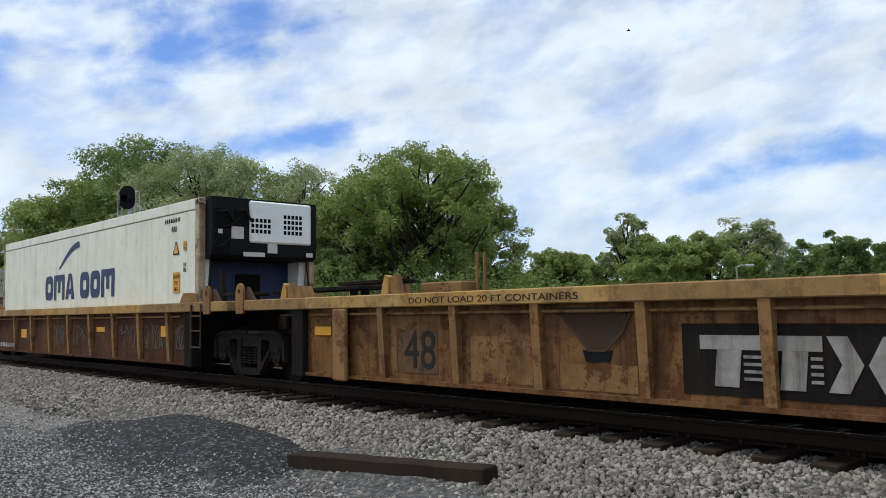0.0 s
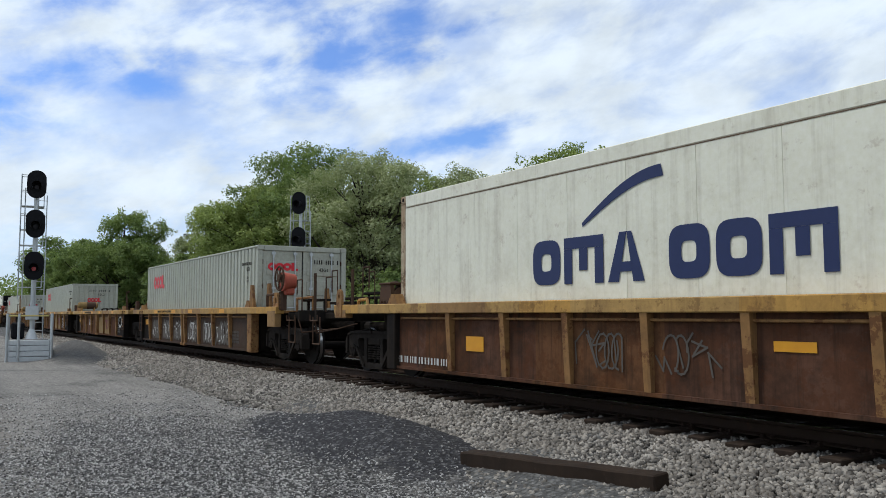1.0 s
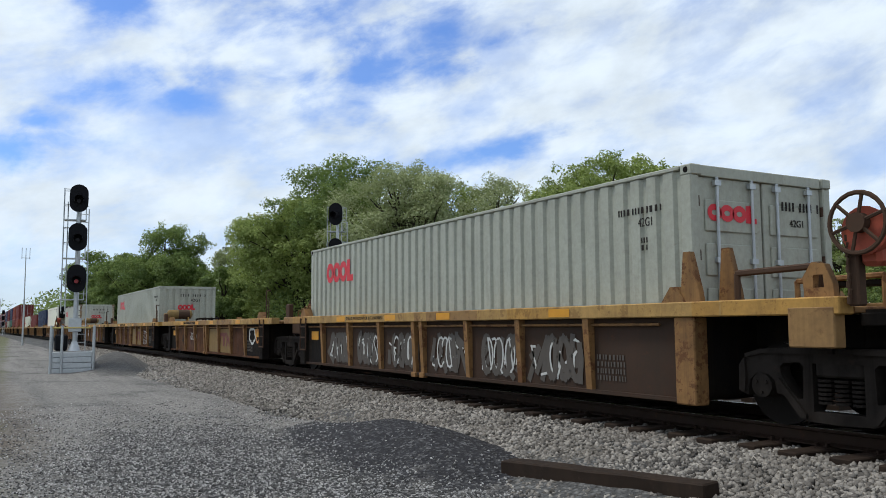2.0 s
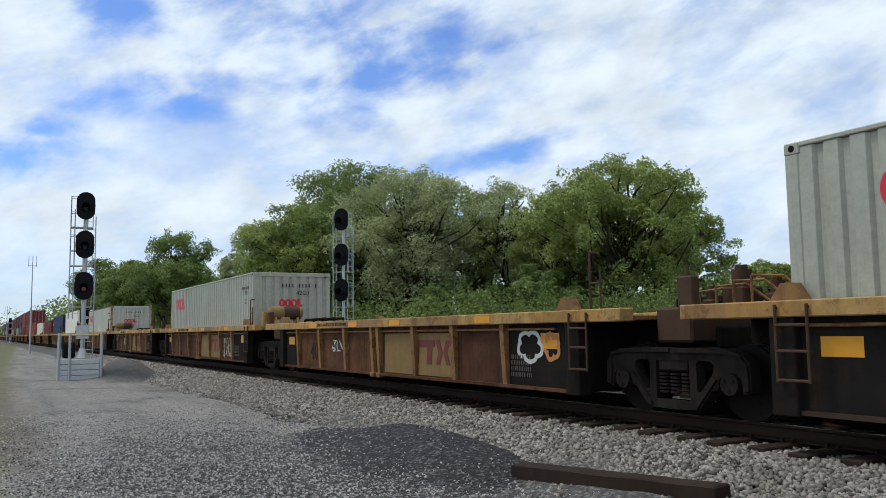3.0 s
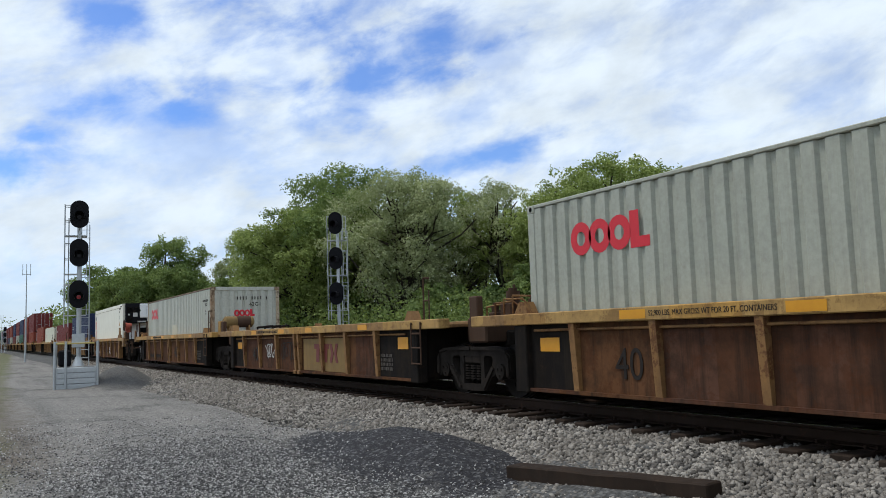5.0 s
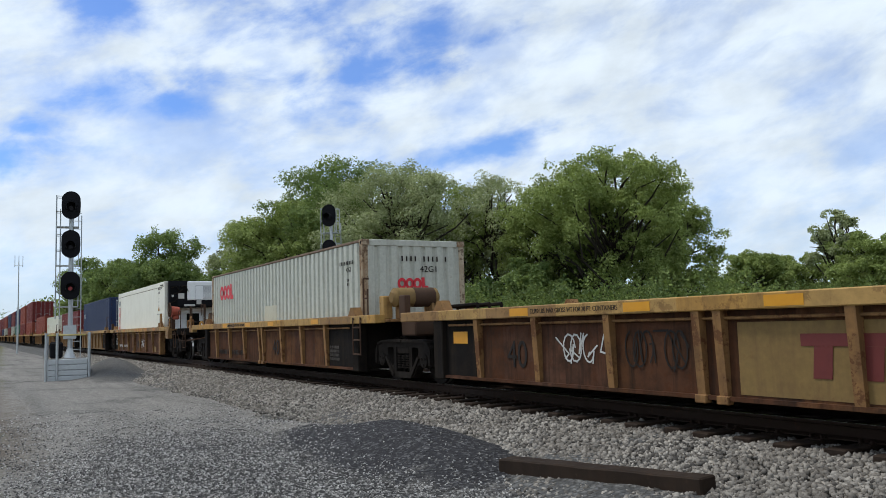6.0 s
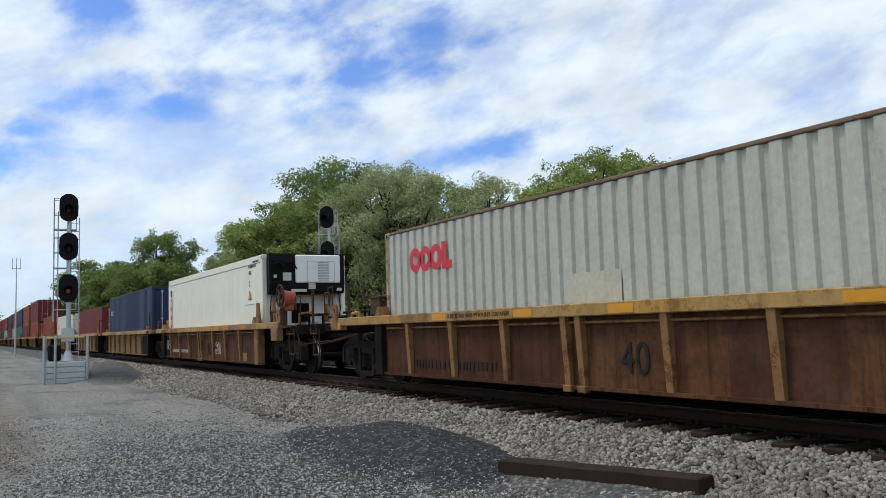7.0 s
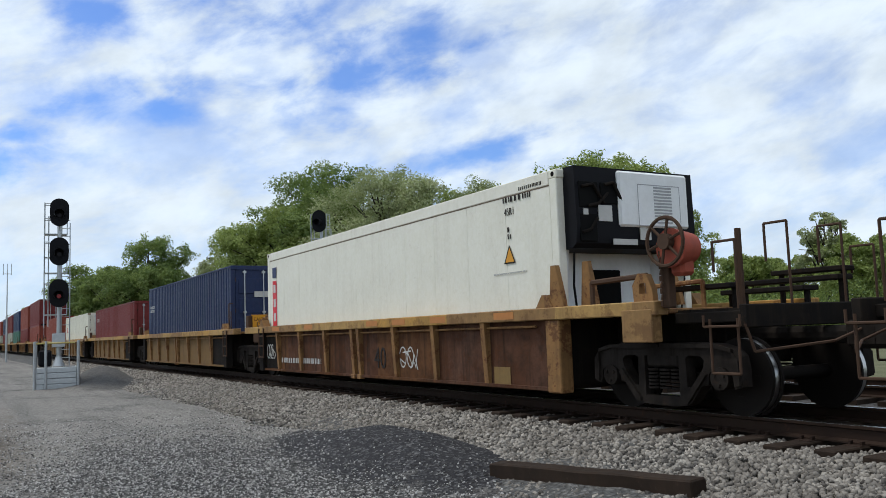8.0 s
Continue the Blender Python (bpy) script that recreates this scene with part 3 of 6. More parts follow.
def loose_tie():
    a, e = Vector((-7.53, 4.61, 0.20)), Vector((-5.08, 5.01, 0.30))   # the ends of its upper front edge
    d = (e - a).normalized()
    length = (e - a).length
    side = Vector((-d.y, d.x, 0)).normalized()
    up = d.cross(side)
    bm = bmesh.new()
    box(bm, 0, length, 0, 0.23, -0.185, 0, 0.014)
    bmesh.ops.subdivide_edges(bm, edges=[e2 for e2 in bm.edges if e2.calc_length() > 1], cuts=16)
    for v in bm.verts:
        v.co += Vector(noise.noise_vector(v.co * 2.2)) * 0.012 + Vector(noise.noise_vector(v.co * 9)) * 0.004
    ob = part("loose_railway_tie", bm, M_TIE, None)
    m = Matrix((d, side, up)).transposed().to_4x4()
    ob.matrix_basis = Matrix.Translation(a) @ m
    tagged(ob, "old weathered dark wooden railway tie lying on the ballast edge", "railway tie")


ground()
bed()
track()
ties()
loose_tie()
stones("ballast_stones", "crushed pale grey ballast stones", 92000, ballast_place, 0.047, M_STONE, 1)
stones("distant_ballast_stones", "crushed pale grey ballast stones", 18000, far_ballast_place, 0.07, M_STONE, 2)
stones("gravel_chips", "loose grey and white gravel chips", 76000, chip_place, 0.020, M_CHIP, 3)


# ------------------------------------------------------------------ signals
def signal_head(parent, z, lit=False):
    bm = bmesh.new()
    pts = []
    for i in range(24):
        a = 2 * math.pi * i / 24
        pts.append((0.325 * math.cos(a), 0.19 * (1 if math.sin(a) > 0 else -1) * (abs(math.sin(a)) > 0.01) + 0.325 * math.sin(a)))
    prism(bm, pts, -0.02, 0.02)
    plate = part("background_plate", bm, M_BLACK, parent)
    plate.matrix_basis = pose(0, -0.30, z)
    for dz in (-0.08,):
        bm = bmesh.new()
        bmesh.ops.create_cone(bm, cap_ends=False, segments=20, radius1=0.17, radius2=0.16, depth=0.42, matrix=Matrix.Translation((0, -0.22, dz)) @ Matrix.Rotation(radians(90), 4, "X"))
        bmesh.ops.delete(bm, geom=[f for f in bm.faces if f.calc_center_median().z < dz - 0.09], context="FACES")
        bmesh.ops.solidify(bm, geom=bm.faces[:], thickness=0.008)
        part("hood", bm, M_BLACK, plate)
        bm = bmesh.new()
        cyl(bm, (0, -0.021, dz - 0.03), (0, -0.035, dz - 0.03), 0.075, 18)
        part("lens", bm, M_LENS_RED if lit else M_LENS, plate, "lit red lens" if lit else "")
    bm = bmesh.new()
    box(bm, -0.2, 0.2, 0.02, 0.20, -0.42, 0.42, 0.03)
    part("lamp_housing", bm, M_BLACK, plate)
    return plate


def signal_mast(x, y, base, turn, heads, lit):
    root = thing("signal_mast", "silver railway signal mast with three black heads" + (" showing red" if lit else ""), "railway signal", "signals", pose(x, y, base, 0, 0, turn))
    top = heads[0] + 0.5
    bm = bmesh.new()
    cyl(bm, (0, 0.02, 0), (0, 0.02, top), 0.075, 14)
    part("mast", bm, M_GALV, root)
    bm = bmesh.new()
    cyl(bm, (0, 0.02, 0.0), (0, 0.02, 0.35), 0.22, 12, 0.09)
    part("mast_foot", bm, M_GALV, root)
    for h in heads:
        signal_head(root, h, lit and h == heads[-1])
    # ladder, stiles and rungs
    for s in (0.08, 0.36):
        bm = bmesh.new()
        cyl(bm, (s, 0.35, 0.0), (s, 0.35, heads[0] - 0.3), 0.022, 6)
        part("ladder_stile", bm, M_GALV, root)
    z = 0.3
    while z < heads[0]:
        bm = bmesh.new()
        cyl(bm, (0.08, 0.35, z), (0.36, 0.35, z), 0.012, 5)
        part("rung", bm, M_GALV, root)
        z += 0.30
    # cages and platforms behind each head
    for h in heads:
        zf = h - 0.75
        bm = bmesh.new()
        box(bm, -0.50, 0.26, 0.0, 0.50, zf - 0.03, zf)
        part("platform", bm, M_GALV, root)
        for px, py in ((-0.50, 0.0), (-0.50, 0.50), (0.26, 0.0), (0.26, 0.50)):
            bm = bmesh.new()
            cyl(bm, (px, py, zf), (px, py, zf + 1.15), 0.018, 5)
            part("rail_post", bm, M_GALV, root)
        for dz in (0.55, 1.12):
            bm = bmesh.new()
            rod(bm, [(-0.30, 0.0, zf + dz), (-0.50, 0.0, zf + dz), (-0.50, 0.50, zf + dz), (0.26, 0.50, zf + dz), (0.26, 0.0, zf + dz)], 0.016, 5)
            part("guard_rail", bm, M_GALV, root)
    for s in (-0.50, -0.36):
        bm = bmesh.new()
        cyl(bm, (s, 0.05, heads[-1] - 1.2), (s, 0.05, heads[0] - 0.1), 0.022, 5)
        part("stay", bm, M_GALV, root)
    bm = bmesh.new()
    box(bm, -0.22, 0.22, -0.12, 0.12, heads[-1] - 1.95, heads[-1] - 1.45, 0.02)
    part("junction_box", bm, M_GALV, root)
    return root


M_LENS = plain("dark_lens", (0.02, 0.015, 0.02), 0.1)
M_LENS_RED = plain("red_lens", (0.3, 0.01, 0.01), 0.2, 0, (1.0, 0.03, 0.05, 0.035))
MAST_X, MAST_Y = -33.48, 2.94
signal_mast(MAST_X, MAST_Y, 0.80, 84, (5.61, 4.17, 2.64), True)
signal_mast(-35.8, 14.2, 0.45, 50, (6.33, 4.70, 3.08), False)


def signal_base():
    root = thing("signal_platform", "galvanised steel crib platform with posts round the signal mast", "platform", m=pose(MAST_X, MAST_Y - 0.05, 0, 0, 0, 84))
    for k in range(4):
        for (x0, x1, y0, y1) in ((-0.66, 0.66, -0.71, -0.67), (-0.66, -0.62, -0.66, 0.66), (0.62, 0.66, -0.66, 0.66), (-0.66, 0.66, 0.67, 0.71)):
            bm = bmesh.new()
            box(bm, x0, x1, y0, y1, 0.0 + k * 0.198, 0.190 + k * 0.198, 0.018)
            part("crib_plank", bm, M_GALV, root)
    bm = bmesh.new()
    box(bm, -0.61, 0.61, -0.66, 0.66, 0.0, 0.80)
    part("fill", bm, M_STONEFILL, root)
    for px, py in ((-0.71, -0.75), (-0.35, -0.75), (0.71, -0.75), (-0.71, 0.70), (0.71, 0.70)):
        bm = bmesh.new()
        cyl(bm, (px, py, -0.1), (px, py, 1.72), 0.045, 8)
        part("post", bm, M_GALV, root)
    bm = bmesh.new()
    rod(bm, [(-0.70, 0.70, 1.64), (-0.71, -0.75, 1.64), (0.60, -0.75, 1.64)], 0.028, 6)
    part("top_rail", bm, M_YRAIL, root, "faded yellow top rail")
    bm = bmesh.new()
    box(bm, -0.62, -0.18, 0.1, 0.45, 0.80, 1.40, 0.06)
    part("relay_case", bm, M_BLACK, root, "black relay case")


M_STONEFILL = paint("packed_fill", (0.18, 0.175, 0.165), (0.1, 0.09, 0.08), 0.5, 0.1, 0.1, (0.2, 0.18, 0.15), 0.95)
M_YRAIL = plain("faded_yellow", (0.45, 0.36, 0.12), 0.6)
signal_base()


def far_pole(x, y, h, label):
    root = thing("radio_mast", label, "mast", m=pose(x, y, 0))
    bm = bmesh.new()
    cyl(bm, (0, 0, -0.2), (0, 0, h * 0.5), 0.10, 10, 0.08)
    cyl(bm, (0, 0, h * 0.5), (0, 0, h), 0.055, 8, 0.04)
    part("pole", bm, M_GALV, root)
    for dy in (-0.35, 0.0, 0.35):
        bm = bmesh.new()
        cyl(bm, (0, dy, h - 0.5), (0, dy, h + 0.6), 0.03, 6)
        part("antenna", bm, M_GALV, root)
    bm = bmesh.new()
    cyl(bm, (0, -0.4, h - 0.4), (0, 0.4, h - 0.4), 0.03, 6)
    part("crossarm", bm, M_GALV, root)


far_pole(-91.9, 3.9, 9.0, "tall thin grey steel radio mast beside the line")
far_pole(-210, 4.6, 7.8, "thin grey steel pole far along the line")
far_signal = signal_mast(-215, 5.4, 0.2, 88, (5.2, 3.9, 2.6), False)


# ------------------------------------------------------------------ trees
def leaf_mesh(name, centres, sizes, rng, material, parent, up=0.75, out=None):
    """Small sprays of leaves, one triangle each, at the given places; out: the way they face."""
    n = len(centres)
    d = rng.normal(size=(n, 3))
    if out is not None:
        d = d * 0.55 + out
    d[:, 2] += up
    d /= np.linalg.norm(d, axis=1, keepdims=True)
    t = np.cross(d, rng.normal(size=(n, 3)))
    t /= np.linalg.norm(t, axis=1, keepdims=True)
    b = np.cross(d, t)
    s = sizes[:, None]
    asp = rng.uniform(0.6, 1.0, (n, 1))
    v = np.stack([centres + t * s, centres - t * s * 0.55 + b * s * asp, centres - t * s * 0.55 - b * s * asp], 1)
    me = bpy.data.meshes.new(name)
    me.vertices.add(n * 3)
    me.vertices.foreach_set("co", v.reshape(-1))
    me.loops.add(n * 3)
    me.loops.foreach_set("vertex_index", np.arange(n * 3, dtype=np.int32))
    me.polygons.add(n)
    me.polygons.foreach_set("loop_start", np.arange(n, dtype=np.int32) * 3)
    me.update(calc_edges=True)
    return mesh_part(name, me, material, parent)


def limb(bm, pts, r0, r1, n=7):
    k = len(pts) - 1
    for i in range(k):
        cyl(bm, pts[i], pts[i + 1], r0 + (r1 - r0) * i / k, n, r0 + (r1 - r0) * (i + 1) / k)


def tree(az, dist, height, width, material, label, seed, leaves=9000, leaf=0.20, low=0.18, lobes=26, gap=0.0, sparse=1.0, flat=1.0):
    """A broad-leaved tree: tapered trunk, limbs to each lobe, and a crown of leaf clumps round the lobes."""
    height, width, leaves, lobes = height * 1.10, width * 1.18, int(leaves * 4.6), int(lobes * 2.2)
    rng = np.random.default_rng(seed)
    a = radians(az)
    root = thing("tree", label, "tree", "trees beyond the tracks", pose(-dist * math.cos(a), dist * math.sin(a), 0, 0, 0, float(rng.uniform(0, 360))))
    w, h = width / 2, height
    mid, half = h * (1 + low) / 2, h * (1 - low) / 2
    cs, rs = [], []
    while len(cs) < lobes:
        p = rng.uniform(-1, 1, 3)
        q = np.linalg.norm(p * (1, 1, 1 / flat))
        if q > 1 or q < 0.22:
            continue
        k = 1 - 0.28 * max(0, p[2]) ** 1.5 - 0.22 * max(0, -p[2])
        r = rng.uniform(0.15, 0.27) * min(w, half)
        cs.append((p[0] * (w - r) * k, p[1] * (w - r) * k, mid + p[2] * (half - r)))
        rs.append(r)
    cs, rs = np.array(cs), np.array(rs)
    bm = bmesh.new()
    tr = 0.028 * h
    limb(bm, [(0, 0, -0.2), (0.1, 0, h * 0.18), (-0.1, 0.1, h * 0.38), (0.05, 0, h * 0.62)], tr, tr * 0.4, 10)
    part("trunk", bm, M_BARK, root)
    for c in cs:
        bm = bmesh.new()
        z0 = min(h * 0.58, max(h * 0.14, c[2] - 0.55 * math.hypot(c[0], c[1]) - 0.08 * h))
        s = Vector((0, 0, z0))
        e = Vector(c)
        sag = Vector((0, 0, 0.06 * h))
        m1 = s.lerp(e, 0.33) - sag * 0.4 + Vector(rng.uniform(-0.04, 0.04, 3)) * h
        m2 = s.lerp(e, 0.68) + sag * 0.3 + Vector(rng.uniform(-0.04, 0.04, 3)) * h
        limb(bm, [s, m1, m2, e], tr * 0.34, tr * 0.08, 5)
        part("limb", bm, M_BARK, root)
    # each lobe is a heap of small domed sprays, lit above and open below
    k = 9
    sd = rng.normal(size=(len(cs), k, 3))
    sd[..., 2] = np.where(rng.random(sd.shape[:2]) < 0.6, np.abs(sd[..., 2]), sd[..., 2])
    sd /= np.linalg.norm(sd, axis=2, keepdims=True)
    sc = (cs[:, None] + sd * rs[:, None, None] * rng.uniform(0.55, 1.0, (len(cs), k, 1)) * (1.05, 1.05, 1.0)).reshape(-1, 3)
    sr = np.repeat(rs, k) * rng.uniform(0.32, 0.58, len(cs) * k) * sparse
    prob = sr ** 2 / np.sum(sr ** 2)
    idx = rng.choice(len(sc), leaves, p=prob)
    d = rng.normal(size=(leaves, 3))
    d /= np.linalg.norm(d, axis=1, keepdims=True)
    d[:, 2] = np.where((d[:, 2] < -0.3) & (rng.random(leaves) < 0.6), -d[:, 2], d[:, 2])
    wob = np.array([noise.noise(Vector(c) * 1.7) for c in (d * 1.1 + sc[idx])])
    rad = sr[idx] * (0.55 + 0.5 * rng.random(leaves) ** 0.5) * (1 + 0.5 * wob)
    pos = sc[idx] + d * rad[:, None] * (1.08, 1.08, 0.92)
    if gap:
        hole = np.array([noise.noise(Vector(p) * 0.7) for p in pos])
        keep = hole > gap - 0.56
        pos, d = pos[keep], d[keep]
    leaf_mesh("crown", pos, leaf * 0.56 * rng.uniform(0.6, 1.25, len(pos)), rng, material, root, 0.35, d)
    return root


OAK = "broad green oak in early summer leaf with dark limbs"
PALE = "pale grey-green tree in young spring leaf"
DARKT = "dark green tree in dense leaf"
THIN = "thin airy tree with sparse young leaves"
# azimuth from the far end of the track, distance, height, width
tree(41.0, 57, 12.27, 15.0, M_LEAF_OAK, OAK, 11, 24000, 0.17, 0.14, 46, 0.30)
tree(36.4, 60, 9.76, 8.0, M_LEAF_OAK, OAK, 12, 11000, 0.17, 0.05, 26, 0.22)
tree(45.1, 58, 9.46, 6.5, M_LEAF_OAK, OAK, 13, 9000, 0.17, 0.05, 22, 0.22)
tree(33.0, 62, 12.21, 8.0, M_LEAF_PALE, THIN, 14, 6000, 0.15, 0.25, 24, 0.42)
tree(30.3, 64, 11.81, 8.5, M_LEAF_OAK, OAK, 15, 11000, 0.17, 0.20, 26, 0.28)
tree(26.6, 58, 12.22, 11.5, M_LEAF_PALE, PALE, 16, 17000, 0.15, 0.12, 40, 0.30)
tree(22.3, 66, 14.41, 13.5, M_LEAF_DARK, DARKT, 17, 16000, 0.18, 0.10, 36, 0.18)
tree(19.4, 64, 11.13, 11.5, M_LEAF_OAK, OAK, 18, 14000, 0.18, 0.05, 32, 0.18)
tree(15.7, 82, 11.35, 6.0, M_LEAF_PALE, THIN, 19, 5000, 0.17, 0.2, 20, 0.36)
tree(17.1, 76, 7.91, 7.0, M_LEAF_OAK, OAK, 20, 8000, 0.18, 0.02, 20, 0.15)
tree(11.0, 78, 10.33, 9.0, M_LEAF_DARK, DARKT, 21, 14000, 0.18, 0.05, 30, 0.16)
tree(8.6, 92, 9.57, 9.0, M_LEAF_DARK, DARKT, 22, 10000, 0.2, 0.05, 24, 0.15)
tree(6.8, 108, 10.15, 9.0, M_LEAF_DARK, DARKT, 23, 9000, 0.22, 0.05, 24, 0.15)
tree(13.6, 115, 8.94, 8.0, M_LEAF_PALE, THIN, 24, 6000, 0.22, 0.1, 22, 0.36)
tree(49.9, 88, 7.9, 9.0, M_LEAF_OAK, OAK, 25, 10000, 0.2, 0.05, 26, 0.18)
tree(52.6, 92, 7.8, 9.0, M_LEAF_OAK, OAK, 26, 9000, 0.2, 0.05, 24, 0.15)
tree(54.9, 84, 10.4, 5.0, M_LEAF_PALE, THIN, 27, 5000, 0.18, 0.3, 18, 0.36)
tree(56.8, 82, 8.6, 9.0, M_LEAF_OAK, OAK, 28, 11000, 0.2, 0.05, 28, 0.18)
tree(60.1, 82, 8.4, 9.0, M_LEAF_OAK, OAK, 29, 11000, 0.2, 0.05, 28, 0.18)
tree(62.8, 86, 10.6, 7.0, M_LEAF_PALE, THIN, 30, 6500, 0.2, 0.25, 24, 0.32)
tree(65.7, 120, 9.6, 11.0, M_LEAF_DARK, DARKT, 31, 8000, 0.26, 0.1, 24, 0.15)
tree(68.2, 110, 10.4, 7.0, M_LEAF_DARK, DARKT, 32, 7000, 0.26, 0.2, 20, 0.15)
tree(71.1, 110, 9.6, 8.0, M_LEAF_DARK, DARKT, 33, 7000, 0.26, 0.2, 20, 0.15)


tree(24.6, 67, 12.3, 11.0, M_LEAF_OAK, OAK, 37, 12000, 0.17, 0.05, 30, 0.16)
tree(20.6, 70, 12.6, 10.0, M_LEAF_DARK, DARKT, 38, 11000, 0.17, 0.05, 28, 0.14)
tree(35.0, 54, 5.6, 7.0, M_LEAF_DARK, DARKT, 34, 9000, 0.17, 0.0, 22, 0.10)
tree(29.0, 53, 4.6, 6.0, M_LEAF_DARK, DARKT, 35, 7000, 0.17, 0.0, 20, 0.10)
tree(14.2, 70, 6.4, 6.0, M_LEAF_DARK, DARKT, 36, 7000, 0.18, 0.0, 20, 0.10)


def far_woods():
    """The continuous woods that close the distance along both sides of the line."""
    rng = np.random.default_rng(77)
    root = thing("far_woods", "continuous green woods along the railway in the distance", "woods", kind="stuff")
    pts, size = [], []
    for k in range(420):
        az = rng.uniform(1.2, 100)
        dist = 125 + 60 * rng.random() if az > 5 else rng.uniform(170, 420)
        h = rng.uniform(5.5, 9.5) * (1.0 if az > 5 else 1.25)
        a = radians(az)
        c = np.array([-dist * math.cos(a), dist * math.sin(a), h * 0.5])
        d = rng.normal(size=(260, 3))
        d /= np.linalg.norm(d, axis=1, keepdims=True)
        pts.append(c + d * np.array([h * 0.55, h * 0.55, h * 0.5]) * (0.7 + 0.35 * rng.random((260, 1))))
        size.append(np.full(260, 0.36) * rng.uniform(0.6, 1.2, 260))
    for k in range(46):
        dist, h, az = rng.uniform(470, 620), rng.uniform(7, 12), radians(rng.uniform(-6, 2.0))
        d = rng.normal(size=(260, 3))
        d /= np.linalg.norm(d, axis=1, keepdims=True)
        pts.append(np.array([-dist * math.cos(az), dist * math.sin(az), h * 0.45]) + d * np.array([h * 0.6, h * 0.6, h * 0.5]))
        size.append(np.full(260, 0.62) * rng.uniform(0.6, 1.2, 260))
    for k in range(60):
        dist = rng.uniform(150, 420)
        h = rng.uniform(4, 7)
        c = np.array([-dist, -4 - dist * 0.018 - rng.random() * 12, h * 0.5])
        d = rng.normal(size=(260, 3))
        d /= np.linalg.norm(d, axis=1, keepdims=True)
        pts.append(c + d * np.array([h * 0.55, h * 0.55, h * 0.5]))
        size.append(np.full(260, 0.45) * rng.uniform(0.6, 1.2, 260))
    leaf_mesh("woods_foliage", np.concatenate(pts), np.concatenate(size), rng, M_LEAF_DARK, root)


def undergrowth():
    rng = np.random.default_rng(78)
    root = thing("undergrowth", "dense green bushes and saplings below the trees", "bushes", kind="stuff")
    pts, size = [], []
    for k in range(520):
        az = rng.uniform(7, 78)
        dist = rng.uniform(44, 60) if az < 50 else rng.uniform(66, 84)
        h = rng.uniform(1.8, 4.6) * (1.25 if rng.random() < 0.2 else 1.0)
        a = radians(az)
        if dist * math.sin(a) < 17.5:
            continue
        c = np.array([-dist * math.cos(a), dist * math.sin(a), h * 0.42])
        d = rng.normal(size=(400, 3))
        d /= np.linalg.norm(d, axis=1, keepdims=True)
        d *= 1 + 0.2 * np.sin(d[:, :1] * 7 + d[:, 1:2] * 5 + k)
        pts.append(c + d * np.array([h * 0.6, h * 0.6, h * 0.5]) * (0.6 + 0.40 * rng.random((400, 1)) ** 0.6))
        size.append(np.full(400, 0.095) * rng.uniform(0.6, 1.3, 400))
    leaf_mesh("undergrowth_foliage", np.concatenate(pts), np.concatenate(size), rng, M_LEAF_UNDER, root)


far_woods()
undergrowth()


def shed():
    """A long low shed with a grey roof beyond the tracks."""
    a = radians(71.2)
    root = thing("shed", "long low shed with a weathered grey metal roof", "building", m=pose(-62 * math.cos(a), 62 * math.sin(a), 0, 0, 0, -8))
    bm = bmesh.new()
    box(bm, -9, 9, -3, 3, -0.1, 2.7)
    part("wall", bm, M_SHED, root)
    bm = bmesh.new()
    vs = [bm.verts.new(p) for p in ((-9.4, -3.6, 2.66), (9.4, -3.6, 2.66), (9.4, 0, 3.78), (-9.4, 0, 3.78), (-9.4, 3.6, 2.66), (9.4, 3.6, 2.66))]
    bm.faces.new((vs[0], vs[1], vs[2], vs[3]))
    bm.faces.new((vs[3], vs[2], vs[5], vs[4]))
    bmesh.ops.solidify(bm, geom=bm.faces[:], thickness=0.08)
    part("roof", bm, M_ROOF, root)
    for x in (-5.5, 0.0, 5.5):
        bm = bmesh.new()
        box(bm, x - 0.5, x + 0.5, -3.04, -3.0, 1.0, 1.9)
        part("window", bm, M_BLACK, root)


def street_lamp():
    a = radians(61.8)
    root = thing("street_lamp", "thin street lamp with a short arm among the trees", "street lamp", m=pose(-58 * math.cos(a), 58 * math.sin(a), 0, 0, 0, 60))
    bm = bmesh.new()
    cyl(bm, (0, 0, -0.2), (0, 0, 4.4), 0.09, 8, 0.06)
    part("pole", bm, M_TANPOLE, root)
    bm = bmesh.new()
    rod(bm, [(0, 0, 4.3), (0.35, 0, 4.45), (0.75, 0, 4.42)], 0.03, 6)
    part("arm", bm, M_GALV, root)
    bm = bmesh.new()
    box(bm, 0.65, 1.25, -0.12, 0.12, 4.36, 4.48, 0.03)
    part("lamp_head", bm, M_MARKW, root, "pale lamp head")


def bird():
    root = thing("bird", "small dark bird in flight", "bird", m=pose(-20, 34, 15))
    bm = bmesh.new()
    bmesh.ops.create_uvsphere(bm, u_segments=10, v_segments=6, radius=0.05)
    for v in bm.verts:
        v.co.x *= 2.2
    cyl(bm, (-0.10, 0, 0), (-0.20, 0, 0.0), 0.03, 6, 0.045)
    part("body", bm, M_BLACK, root)
    for s in (-1, 1):
        bm = bmesh.new()
        prism(bm, [(0.05, 0.0), (-0.05, 0.0), (-0.09, 0.20), (-0.05, 0.22)], -0.006, 0.006)
        w = part("wing", bm, M_BLACK, root)
        w.matrix_basis = pose(0, 0, 0.01, s * -62, 0, 0)
    return root


